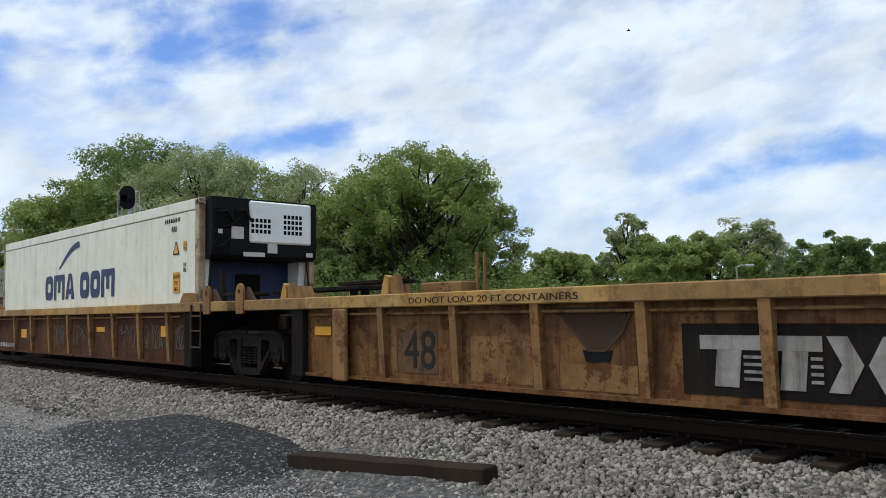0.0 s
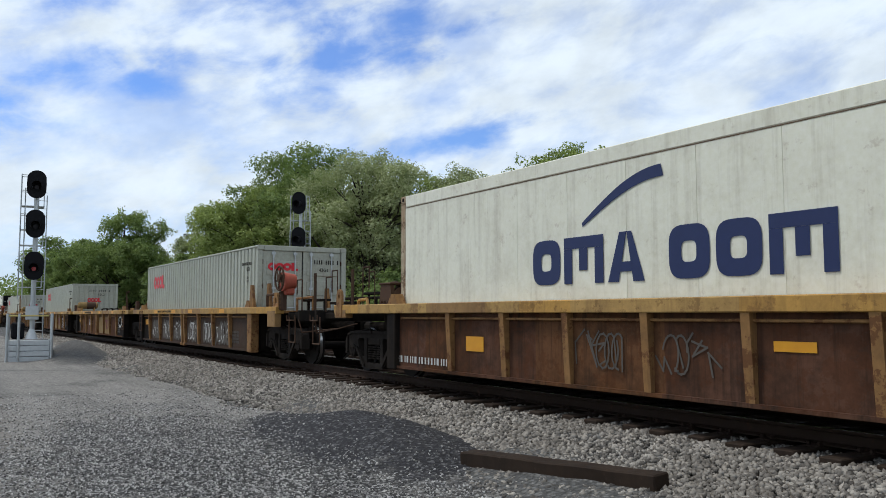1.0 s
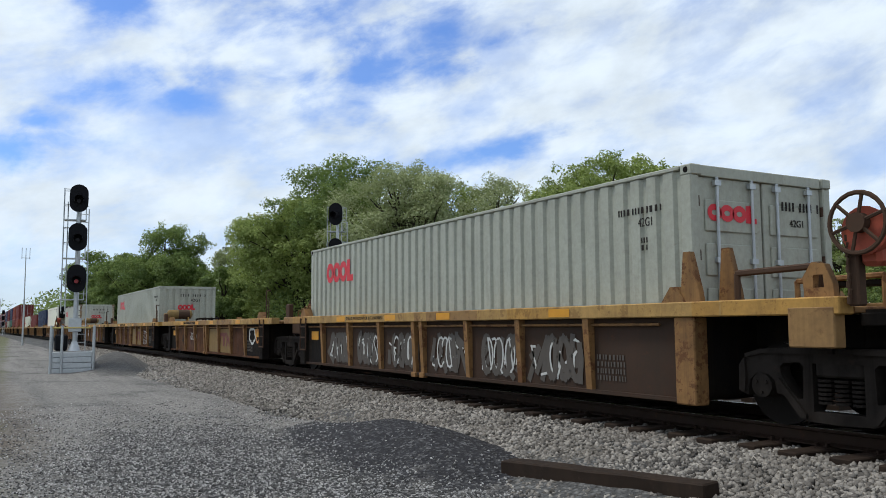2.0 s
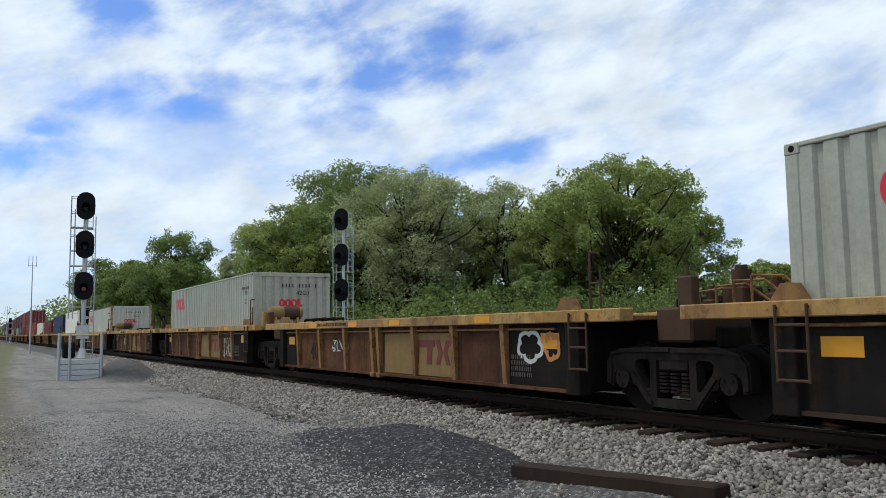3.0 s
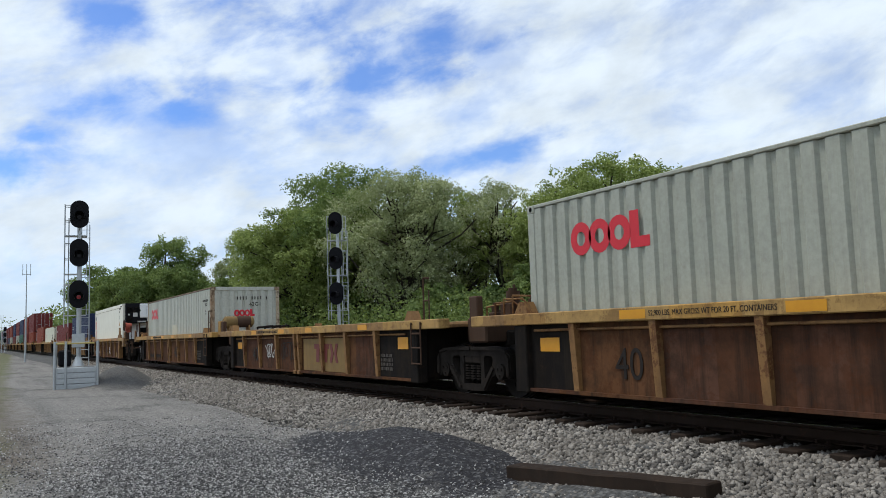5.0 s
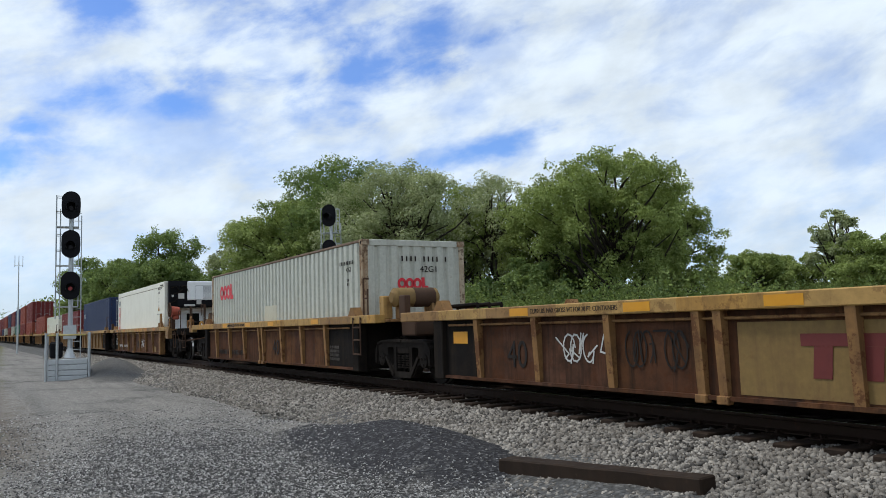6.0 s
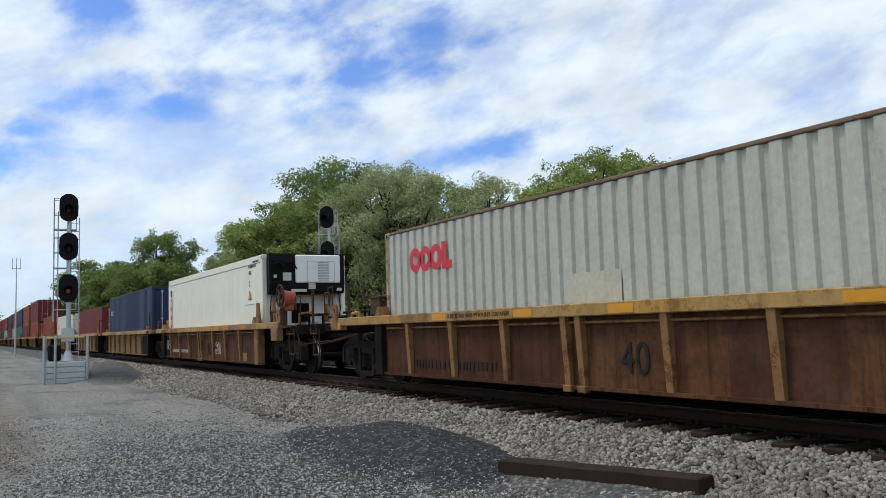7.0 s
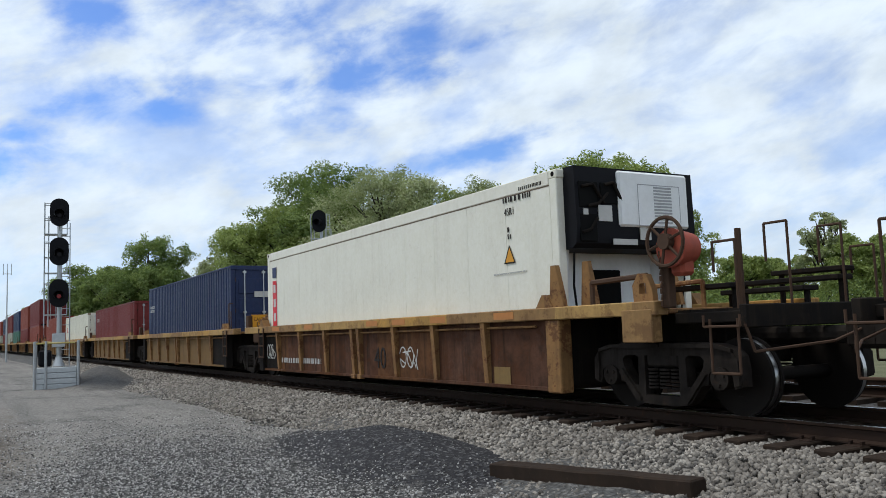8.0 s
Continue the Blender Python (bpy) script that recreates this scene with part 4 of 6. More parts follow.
M_SHED = paint("shed_wall", (0.35, 0.34, 0.32), (0.15, 0.13, 0.11), 0.4, 0.4, 0.2, (0.2, 0.12, 0.07), 0.8)
M_ROOF = paint("shed_roof", (0.26, 0.265, 0.275), (0.15, 0.14, 0.13), 0.4, 0.4, 0.2, (0.2, 0.12, 0.07), 0.6)
M_TANPOLE = plain("weathered_pole", (0.30, 0.24, 0.17), 0.8)
shed()
street_lamp()
BIRD = bird()

# ------------------------------------------------------------------ the train
MOVERS = []     # things that ride with the train, and where they stand at the start
WHEELSETS = []  # wheelsets and their places in their car


def rides(ob, x, z=0.0):
    MOVERS.append((ob, x, TRACK, RAIL + z))
    ob.matrix_basis = pose(x, TRACK, RAIL + z)
    return ob


def panel(bm, x0, x1, z0, z1, y):
    box(bm, x0, x1, y - 0.004, y, z0, z1)


def wheelset(parent, x, turning):
    bm = bmesh.new()
    for s in (-1, 1):
        c = s * 0.7525
        cyl(bm, (0, c - 0.065, 0), (0, c + 0.065, 0), 0.42, 32)
        cyl(bm, (0, c - s * 0.085, 0), (0, c - s * 0.055, 0), 0.447, 32)
        cyl(bm, (0, c + s * 0.064, 0), (0, c + s * 0.12, 0), 0.12, 12)
        for k in range(4):
            a = k * math.pi / 2
            box(bm, 0.24 * math.cos(a) - 0.03, 0.24 * math.cos(a) + 0.03, c + s * 0.060, c + s * 0.072, 0.24 * math.sin(a) - 0.03, 0.24 * math.sin(a) + 0.03)
    cyl(bm, (0, -0.98, 0), (0, 0.98, 0), 0.075, 12)
    ob = part("wheelset", bm, M_WHEEL, parent, "worn steel wheels on a dark axle")
    ob.matrix_basis = pose(x, 0, 0.42)
    for s in (-1, 1):
        bm = bmesh.new()
        cyl(bm, (0, s * 0.7525 - 0.02, 0), (0, s * 0.7525 + 0.045, 0), 0.4215, 32)
        part("tread", bm, M_BRIGHT, ob, "bright worn running tread")
    if turning:
        WHEELSETS.append((ob, x))
    return ob


HALF = [(0.0, 0.80), (0.55, 0.81), (0.86, 0.79), (1.04, 0.745), (1.13, 0.66), (1.155, 0.52), (1.15, 0.34), (1.05, 0.31), (1.02, 0.47), (0.94, 0.535), (0.79, 0.535), (0.71, 0.47), (0.69, 0.35), (0.60, 0.33), (0.43, 0.13), (0.34, 0.10), (0.0, 0.09)]
FRAME_OUT = HALF + [(-x, z) for x, z in HALF[-2:0:-1]]
WINDOW = [(0.385, 0.31), (0.375, 0.63), (0.42, 0.665), (0.60, 0.655), (0.645, 0.615), (0.63, 0.54), (0.56, 0.43), (0.45, 0.31)]
FRAME_HOLES = [WINDOW, [(-x, z) for x, z in WINDOW], [(-0.27, 0.20), (-0.27, 0.66), (0.27, 0.66), (0.27, 0.20)]]


def casting(bm, outline, holes, y0, y1):
    """A flat casting in the x, z plane with openings, from y0 to y1."""
    edges = []
    for loop in (outline, *holes):
        vs = [bm.verts.new((x, y0, z)) for x, z in loop]
        edges += [bm.edges.new((vs[i], vs[(i + 1) % len(vs)])) for i in range(len(vs))]
    r = bmesh.ops.triangle_fill(bm, use_beauty=True, use_dissolve=False, edges=edges)
    faces = [f for f in r["geom"] if isinstance(f, bmesh.types.BMFace)]
    ex = bmesh.ops.extrude_face_region(bm, geom=faces)
    bmesh.ops.translate(bm, verts=[v for v in ex["geom"] if isinstance(v, bmesh.types.BMVert)], vec=(0, y1 - y0, 0))
    bmesh.ops.recalc_face_normals(bm, faces=bm.faces[:])


def truck(parent, x, turning=True):
    """A three-piece truck: two cast side frames, bolster, springs, and two wheelsets."""
    for s in (-1, 1):
        y0, y1 = sorted((s * 0.98, s * 1.13))
        bm = bmesh.new()
        casting(bm, FRAME_OUT, FRAME_HOLES, y0, y1)
        for q in (-1, 1):
            f0, f1 = (y0 - 0.035, y0) if s < 0 else (y1, y1 + 0.035)
            prism(bm, [(q * 0.02, 0.80), (q * 0.86, 0.79), (q * 1.05, 0.74), (q * 1.05, 0.70), (q * 0.85, 0.745), (q * 0.02, 0.755)], f0, f1)
            prism(bm, [(q * 0.69, 0.46), (q * 0.40, 0.13), (q * 0.34, 0.13), (q * 0.34, 0.17), (q * 0.64, 0.50)], f0, f1)
            prism(bm, [(q * 1.06, 0.70), (q * 1.13, 0.62), (q * 1.14, 0.36), (q * 1.07, 0.34), (q * 1.05, 0.50)], f0, f1)
        frame_ob = part("side_frame", bm, M_STEEL, parent, "grimy cast steel side frame")
        frame_ob.matrix_basis = pose(x, 0, 0)
        for c in (-1, 1):
            bm = bmesh.new()
            cyl(bm, (c * 0.86, s * 0.95, 0.42), (c * 0.86, s * 1.15, 0.42), 0.125, 14)
            for k in range(3):
                aa = 2 * math.pi * k / 3 + 0.5
                cyl(bm, (c * 0.86 + 0.07 * math.cos(aa), s * 1.15, 0.42 + 0.07 * math.sin(aa)), (c * 0.86 + 0.07 * math.cos(aa), s * 1.17, 0.42 + 0.07 * math.sin(aa)), 0.02, 6)
            part("bearing_cap", bm, M_STEEL, frame_ob)
        for c in (-0.18, 0.0, 0.18):
            bm = bmesh.new()
            for k in range(6):
                cyl(bm, (c, s * 1.06, 0.275 + k * 0.042), (c, s * 1.06, 0.30 + k * 0.042), 0.075, 10)
            part("spring", bm, M_STEEL, frame_ob)
        bm = bmesh.new()
        box(bm, -0.25, 0.25, y0 + 0.01, y1 - 0.02, 0.53, 0.685, 0.02)
        part("bolster_end", bm, M_STEEL, frame_ob)
    bm = bmesh.new()
    box(bm, x - 0.2, x + 0.2, -0.95, 0.95, 0.50, 0.78, 0.03)
    box(bm, x - 0.15, x + 0.15, -0.5, 0.5, 0.78, 1.06, 0.03)
    part("bolster", bm, M_STEEL, parent)
    for c in (-0.86, 0.86):
        wheelset(parent, x + c, turning)
        bm = bmesh.new()
        box(bm, x + c * 0.42 - 0.05, x + c * 0.42 + 0.05, -0.9, 0.9, 0.36, 0.46)
        for s in (-1, 1):
            box(bm, x + c * 0.48 - 0.03, x + c * 0.48 + 0.03, s * 0.75 - 0.06, s * 0.75 + 0.06, 0.25, 0.6)
        part("brake_beam", bm, M_STEEL, parent)


RIBS = (-10.97, -9.45, -7.93, -4.65, -3.20, -1.66)
EVEN_RIBS = (-10.32, -8.90, -7.54, -6.17, -4.80, -3.47, -2.17, -0.85)


def well_unit(front, back, length=12.19, label="", tank=False, ribs=RIBS, dark=("front",), turning=True, side=None):
    """One well of an articulated double-stack car. x = 0 is the well's leading end; z = 0 the top of the rail."""
    L = length
    car = thing("well_car", label, "freight car", "well cars of the train")
    f_end = {"joint": 1.05, "flat": 1.48}.get(front, 1.95)
    b_end = {"joint": -L - 1.30, "flat": -L - 1.66}.get(back, -L - 2.30)
    side = side or M_BROWN
    for s in (-1, 1):
        # top sill: a box with a lip
        bm = bmesh.new()
        y0, y1 = sorted((s * 1.24, s * 1.455))
        box(bm, b_end, f_end, y0, y1, 1.125, 1.29, 0.012)
        sill = part("side_sill", bm, M_YELLOW, car, "faded yellow top sill with chipped paint")
        bm = bmesh.new()
        a, b = sorted((s * 1.27, s * 1.33))
        box(bm, -L - 0.05, 0.10, a, b, 0.20, 1.125)
        a, b = sorted((s * 1.27, s * 1.39))
        box(bm, -L - 0.05, 0.10, a, b, 0.19, 0.235)
        pan = part("side_panel", bm, side, car, "rust-brown stained side panel")
        if s < 0:
            bm = bmesh.new()
            cyl(bm, (-L + 0.3, s * 1.37, 1.045), (-0.4, s * 1.37, 1.045), 0.018, 6)
            part("side_pipe", bm, M_RIB, car)
            for which in dark:
                bm = bmesh.new()
                x0, x1 = (-1.70, -0.24) if which == "front" else (-L + 0.02, -10.92)
                box(bm, x0, x1, -1.334, -1.330, 0.24, 1.12)
                part("black_panel", bm, M_DARK, car, "black grimy stencil panel")
        rib_set = list(ribs) + ([-6.48, -6.18] if ribs is RIBS else [])
        for x in rib_set:
            bm = bmesh.new()
            w = 0.055
            dbl = x in (-6.48, -6.18)
            low = 0.17 if dbl else 0.22
            a, b, c = s * 1.325, s * 1.44, s * 1.385
            vs = [bm.verts.new(v) for v in ((x - w, a, 1.125), (x + w, a, 1.125), (x + w, b, 1.125), (x - w, b, 1.125), (x - w, a, low), (x + w, a, low), (x + w, c, low), (x - w, c, low))]
            for f in ((0, 1, 2, 3), (7, 6, 5, 4), (0, 4, 5, 1), (1, 5, 6, 2), (2, 6, 7, 3), (3, 7, 4, 0)):
                bm.faces.new([vs[i] for i in f])
            bmesh.ops.recalc_face_normals(bm, faces=bm.faces[:])
            if dbl:
                box(bm, x - 0.08, x + 0.08, min(a, s * 1.42), max(a, s * 1.42), 0.15, 0.24, 0.01)
            part("rib", bm, M_RIB, car)
        for x in (-L + 0.02, 0.03):
            bm = bmesh.new()
            a, b = sorted((s * 1.22, s * 1.43))
            box(bm, x - 0.15, x + 0.15, a, b, 0.17, 1.125, 0.015)
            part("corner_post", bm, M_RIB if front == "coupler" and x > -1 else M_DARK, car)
        # container guides on the sill
        for x in (-0.10, -L + 0.1):
            bm = bmesh.new()
            y0, y1 = sorted((s * 1.26, s * 1.44))
            prism(bm, [(x - 0.19, 1.288), (x + 0.17, 1.288), (x + 0.05, 1.46), (x - 0.05, 1.46)], y0, y1)
            part("container_guide", bm, M_RIB, car)
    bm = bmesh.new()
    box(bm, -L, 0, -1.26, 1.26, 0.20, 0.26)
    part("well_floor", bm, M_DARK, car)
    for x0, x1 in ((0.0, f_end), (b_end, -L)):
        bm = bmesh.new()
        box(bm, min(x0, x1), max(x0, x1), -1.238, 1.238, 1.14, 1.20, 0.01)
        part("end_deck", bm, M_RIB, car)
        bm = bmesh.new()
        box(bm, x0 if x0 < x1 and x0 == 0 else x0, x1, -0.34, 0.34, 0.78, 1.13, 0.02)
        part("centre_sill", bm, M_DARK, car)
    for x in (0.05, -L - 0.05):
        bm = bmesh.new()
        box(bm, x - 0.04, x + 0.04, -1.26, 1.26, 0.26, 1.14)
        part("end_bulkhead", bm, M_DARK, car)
    if front == "flat":
        truck(car, 1.62, turning)
        flat_fittings(car)
    elif front == "joint":
        truck(car, 1.55, turning)
        joint_fittings(car, tank)
    else:
        truck(car, 1.67, turning)
        coupler_fittings(car, 1.95, 1, True)
    if back == "coupler":
        truck(car, -L - 1.22, turning)
        coupler_fittings(car, -L - 2.30, -1, False)
    # near-side ladder beside the post
    bm = bmesh.new()
    lx = 0.05 if front == "joint" else 0.25 if front == "flat" else -L
    for x in (lx, lx + 0.36):
        rod(bm, [(x, -1.48, 1.25), (x, -1.48, 0.50)], 0.016, 6)
    for z in (0.52, 0.80, 1.05):
        rod(bm, [(lx, -1.48, z), (lx + 0.36, -1.48, z)], 0.016, 6)
    for x in (lx, lx + 0.36):
        rod(bm, [(x, -1.48, 1.22), (x, -1.42, 1.22)], 0.016, 6)
    part("ladder", bm, M_RUST, car, "rusty stirrup ladder")
    return car


def flat_fittings(car):
    """Over the shared truck of the long cars: ring brackets, walkway plates and beams."""
    for x in (0.80, 1.92):
        bm = bmesh.new()
        pts = [(x - 0.11, 1.08), (x + 0.11, 1.08), (x + 0.12, 1.40)]
        pts += [(x + 0.12 * math.cos(a), 1.42 + 0.14 * math.sin(a)) for a in (0.4, 0.9, 1.57, 2.2, 2.75)] + [(x - 0.12, 1.40)]
        casting(bm, pts, [[(x + 0.045 * math.cos(k * math.pi / 4), 1.42 + 0.05 * math.sin(k * math.pi / 4)) for k in range(8)]], -1.475, -1.43)
        part("ring_bracket", bm, M_RIB, car, "rusty yellow lashing bracket with a round eye")
        bm = bmesh.new()
        prism(bm, [(x + 0.14, 1.29), (x + 0.36, 1.29), (x + 0.30, 1.34), (x + 0.14, 1.50)], -1.42, -1.36)
        part("gusset", bm, M_RUST, car)
        bm = bmesh.new()
        cyl(bm, (x - 0.25, -1.25, 1.29), (x - 0.25, -1.25, 1.40), 0.055, 10)
        cyl(bm, (x - 0.25, -1.25, 1.40), (x - 0.25, -1.25, 1.44), 0.075, 10)
        part("lock_stud", bm, M_RUST, car)
    bm = bmesh.new()
    prism(bm, [(0.42, 1.20), (0.62, 1.20), (0.52, 1.85), (0.45, 1.85)], -1.05, -0.98)
    part("gusset", bm, M_DARK, car)
    for x0, x1, y, z in ((0.9, 1.7, -1.0, 1.40), (2.1, 4.4, -0.75, 1.42), (2.4, 3.9, 0.3, 1.55)):
        bm = bmesh.new()
        box(bm, x0, x1, y - 0.22, y + 0.22, z - 0.03, z + 0.03, 0.01)
        for xx in (x0 + 0.15, x1 - 0.15):
            box(bm, xx - 0.04, xx + 0.04, y - 0.05, y + 0.05, 1.20, z - 0.03)
        part("walkway", bm, M_DARK, car)
    for x, y, h in ((3.75, 0.35, 0.26), (3.05, -1.25, 0.24), (5.5, -1.25, 0.26)):
        for q in (-1, 1):
            bm = bmesh.new()
            prism(bm, [(x + q * 0.03, 1.285), (x + q * 0.19, 1.285), (x + q * 0.15, 1.285 + 0.55 * h), (x + q * 0.10, 1.285 + h), (x + q * 0.04, 1.285 + 0.9 * h)], y - 0.05, y + 0.05)
            part("container_guide", bm, M_YELLOW if q < 0 else M_RIB, car)
    for x in (4.9, 5.05):
        bm = bmesh.new()
        box(bm, x - 0.018, x + 0.018, 0.86, 0.90, 1.2, 1.95, 0.004)
        part("guide_post", bm, M_RIB, car)
    bm = bmesh.new()
    box(bm, 3.9, 4.85, 0.60, 0.95, 1.28, 1.52, 0.02)
    part("valve_box", bm, M_RIB, car)


def joint_fittings(car, tank):
    """What stands on the deck over a shared truck: air tank or brake valves, brackets, pipes."""
    if tank:
        bm = bmesh.new()
        cyl(bm, (0.95, -0.98, 1.62), (0.95, -0.08, 1.62), 0.19, 28)
        for y, q in ((-1.0, -1), (-0.06, 1)):
            cyl(bm, (0.95, y - q * 0.02, 1.62), (0.95, y + q * 0.05, 1.62), 0.185, 28, 0.10)
        part("air_tank", bm, M_OCHRE, car, "ochre cylindrical air tank, half rusty")
        bm = bmesh.new()
        cyl(bm, (0.95, -0.60, 1.62), (0.95, -0.14, 1.62), 0.1935, 28)
        part("rust_band", bm, M_RUST, car, "rusty dark half of the tank")
        for y in (-0.85, -0.2):
            bm = bmesh.new()
            box(bm, 0.78, 1.12, y - 0.03, y + 0.03, 1.2, 1.50, 0.01)
            part("tank_bracket", bm, M_YELLOW, car)
        bm = bmesh.new()
        box(bm, 0.55, 0.75, -1.12, -0.92, 1.2, 1.66, 0.015)
        part("stand", bm, M_YELLOW, car)
    else:
        for x, y, r, h in ((2.35, -0.80, 0.16, 0.48), (2.75, -0.70, 0.11, 0.34), (2.05, -0.95, 0.09, 0.26)):
            bm = bmesh.new()
            box(bm, x - r, x + r, y - r, y + r, 1.2, 1.2 + h * 0.6, 0.02)
            cyl(bm, (x, y, 1.2 + h * 0.6), (x, y, 1.2 + h), r * 0.7, 12)
            cyl(bm, (x, y, 1.2 + h), (x, y, 1.25 + h), r * 0.45, 10)
            part("brake_valve", bm, M_RUST, car, "rusty brake valve")
        for k in range(4):
            x = 1.95 + 0.25 * k
            bm = bmesh.new()
            rod(bm, [(x, -1.05, 1.2), (x, -1.05, 1.44 + 0.05 * k), (x + 0.3, -0.9, 1.48 + 0.03 * k), (x + 0.55, -0.8, 1.30)], 0.016, 5)
            part("air_pipe", bm, M_RIB, car)
    for y in (0.35, 0.62, 0.9):
        bm = bmesh.new()
        rod(bm, [(0.2, y, 1.18), (0.2, y, 1.42), (1.9, y, 1.44), (1.9, y, 1.18)], 0.035, 6)
        part("brake_pipe", bm, M_DARK, car)
    bm = bmesh.new()
    rod(bm, [(0.42, -1.40, 1.29), (0.42, -1.40, 2.02), (0.42, -1.28, 2.02)], 0.018, 6)
    rod(bm, [(0.62, -1.40, 1.29), (0.62, -1.40, 1.80)], 0.014, 6)
    rod(bm, [(0.42, -1.40, 1.62), (0.62, -1.40, 1.62)], 0.014, 6)
    part("grab_iron", bm, M_RUST, car)
    bm = bmesh.new()
    box(bm, 1.06, 1.66, -0.90, 0.62, 0.86, 1.29, 0.03)
    part("articulated_joint", bm, M_RUST, car, "rust-brown cast articulated joint")
    bm = bmesh.new()
    rod(bm, [(-0.2, 0.95, 1.15), (-0.2, 0.95, 1.95)], 0.03, 6)
    part("stanchion", bm, M_RUST, car)
    bm = bmesh.new()
    box(bm, 1.9, 2.15, -1.36, -1.24, 1.2, 1.62, 0.02)
    part("stanchion", bm, M_RUST, car)


def coupler_fittings(car, x, d, wheel):
    """The end platform of a car with coupler, steps, grab irons and the hand brake."""
    bm = bmesh.new()
    for y in (-1.10, 1.0):
        box(bm, min(x, x + d * 1.15), max(x, x + d * 1.15), y - 0.06, y + 0.06, 1.02, 1.14, 0.01)
    for k in range(3):
        a = x + d * (0.15 + 0.36 * k)
        box(bm, a - 0.10, a + 0.10, -1.15, 1.15, 1.14, 1.17)
    box(bm, min(x + d * 1.08, x + d * 1.18), max(x + d * 1.08, x + d * 1.18), -1.36, 1.36, 0.96, 1.20, 0.012)
    part("end_platform", bm, M_DARK, car)
    bm = bmesh.new()
    box(bm, min(x - d * 0.55, x - d * 0.05), max(x - d * 0.55, x - d * 0.05), -1.462, -1.30, 0.82 if wheel else 1.04, 1.20, 0.012)
    part("jacking_pad", bm, M_YELLOW, car)
    bm = bmesh.new()
    cyl(bm, (x, 0, 0.85), (x + d * 1.45, 0, 0.85), 0.10, 10)
    box(bm, min(x + d * 1.40, x + d * 1.80), max(x + d * 1.40, x + d * 1.80), -0.16, 0.13, 0.70, 1.00, 0.05)
    part("coupler", bm, M_STEEL, car)
    for s in (-1, 1):
        bm = bmesh.new()
        x0 = x + d * 0.75
        rod(bm, [(x0, s * 1.42, 1.06), (x0, s * 1.42, 0.50), (x0 + d * 0.36, s * 1.42, 0.50), (x0 + d * 0.36, s * 1.42, 1.06)], 0.015, 6)
        rod(bm, [(x0 - 0.05, s * 1.46, 1.10), (x0 - 0.05, s * 1.46, 0.98), (x0 + d * 0.42, s * 1.46, 0.98), (x0 + d * 0.42, s * 1.46, 1.10)], 0.014, 6)
        part("sill_step", bm, M_RUST, car)
    bm = bmesh.new()
    rod(bm, [(x + d * 1.15, -1.36, 1.0), (x + d * 1.2, -1.30, 0.72), (x + d * 1.6, -0.6, 0.80), (x + d * 1.6, -0.1, 0.92)], 0.016, 6)
    part("uncoupling_lever", bm, M_RUST, car)
    for y, hgt in ((-1.2, 0.72), (-0.35, 0.95), (0.6, 0.95), (1.2, 0.72)):
        bm = bmesh.new()
        rod(bm, [(x + d * 0.95, y, 1.16), (x + d * 0.95, y, 1.16 + hgt), (x + d * 0.65, y, 1.16 + hgt), (x + d * 0.65, y, 1.16 + hgt * 0.55)], 0.015, 6)
        part("grab_iron", bm, M_RUST, car)
    for y, z, a, b in ((0.7, 1.50, -0.6, 0.9), (-0.3, 1.45, -0.9, 0.2), (0.2, 1.38, -0.4, 0.8), (1.05, 1.62, -0.3, 0.7)):
        bm = bmesh.new()
        x0, x1 = sorted((x + d * a, x + d * b))
        box(bm, x0, x1, y - 0.14, y + 0.14, z - 0.03, z + 0.03, 0.01)
        for xx in (x0 + 0.06, x1 - 0.06):
            rod(bm, [(xx, y, 1.16), (xx, y, z)], 0.035, 6)
        part("crossover_step", bm, M_DARK, car)
    bm = bmesh.new()
    rod(bm, [(x + d * 0.62, -0.75, 1.14), (x + d * 0.62, -0.75, 2.05)], 0.036, 6)
    part("stanchion", bm, M_RUST, car)
    if not wheel:
        bm = bmesh.new()
        prism(bm, [(x + 1.08, 1.20), (x + 1.62, 1.20), (x + 1.54, 1.66), (x + 1.16, 1.66)], -1.02, -0.94)
        prism(bm, [(x + 1.08, 1.20), (x + 1.62, 1.20), (x + 1.54, 1.66), (x + 1.16, 1.66)], -0.70, -0.62)
        cyl(bm, (x + 1.10, -0.82, 1.46), (x + 1.58, -0.82, 1.46), 0.15, 14)
        box(bm, x + 1.12, x + 1.58, -1.04, -0.60, 1.66, 1.70, 0.01)
        for bx in (1.22, 1.34, 1.46):
            cyl(bm, (x + bx, -1.02, 1.34), (x + bx, -1.05, 1.34), 0.025, 6)
        part("brake_cylinder", bm, M_RUST, car, "rusty brown brake cylinder")
        bm = bmesh.new()
        cx = x + 0.28
        pts = [(cx - 0.11, 1.06), (cx + 0.11, 1.06), (cx + 0.12, 1.42)] + [(cx + 0.12 * math.cos(a), 1.44 + 0.16 * math.sin(a)) for a in (0.4, 0.9, 1.57, 2.2, 2.75)] + [(cx - 0.12, 1.42)]
        casting(bm, pts, [[(cx + 0.045 * math.cos(k * math.pi / 4), 1.45 + 0.05 * math.sin(k * math.pi / 4)) for k in range(8)]], -1.475, -1.43)
        part("ring_bracket", bm, M_RIB, car, "rusty yellow lashing bracket with a round eye")
        bm = bmesh.new()
        rod(bm, [(x + 0.55, -1.2, 1.25), (x + 0.60, -1.2, 1.38), (x + 0.95, -1.2, 1.40), (x + 1.0, -1.2, 1.25)], 0.03, 6)
        part("brake_pipe", bm, M_YELLOW, car)
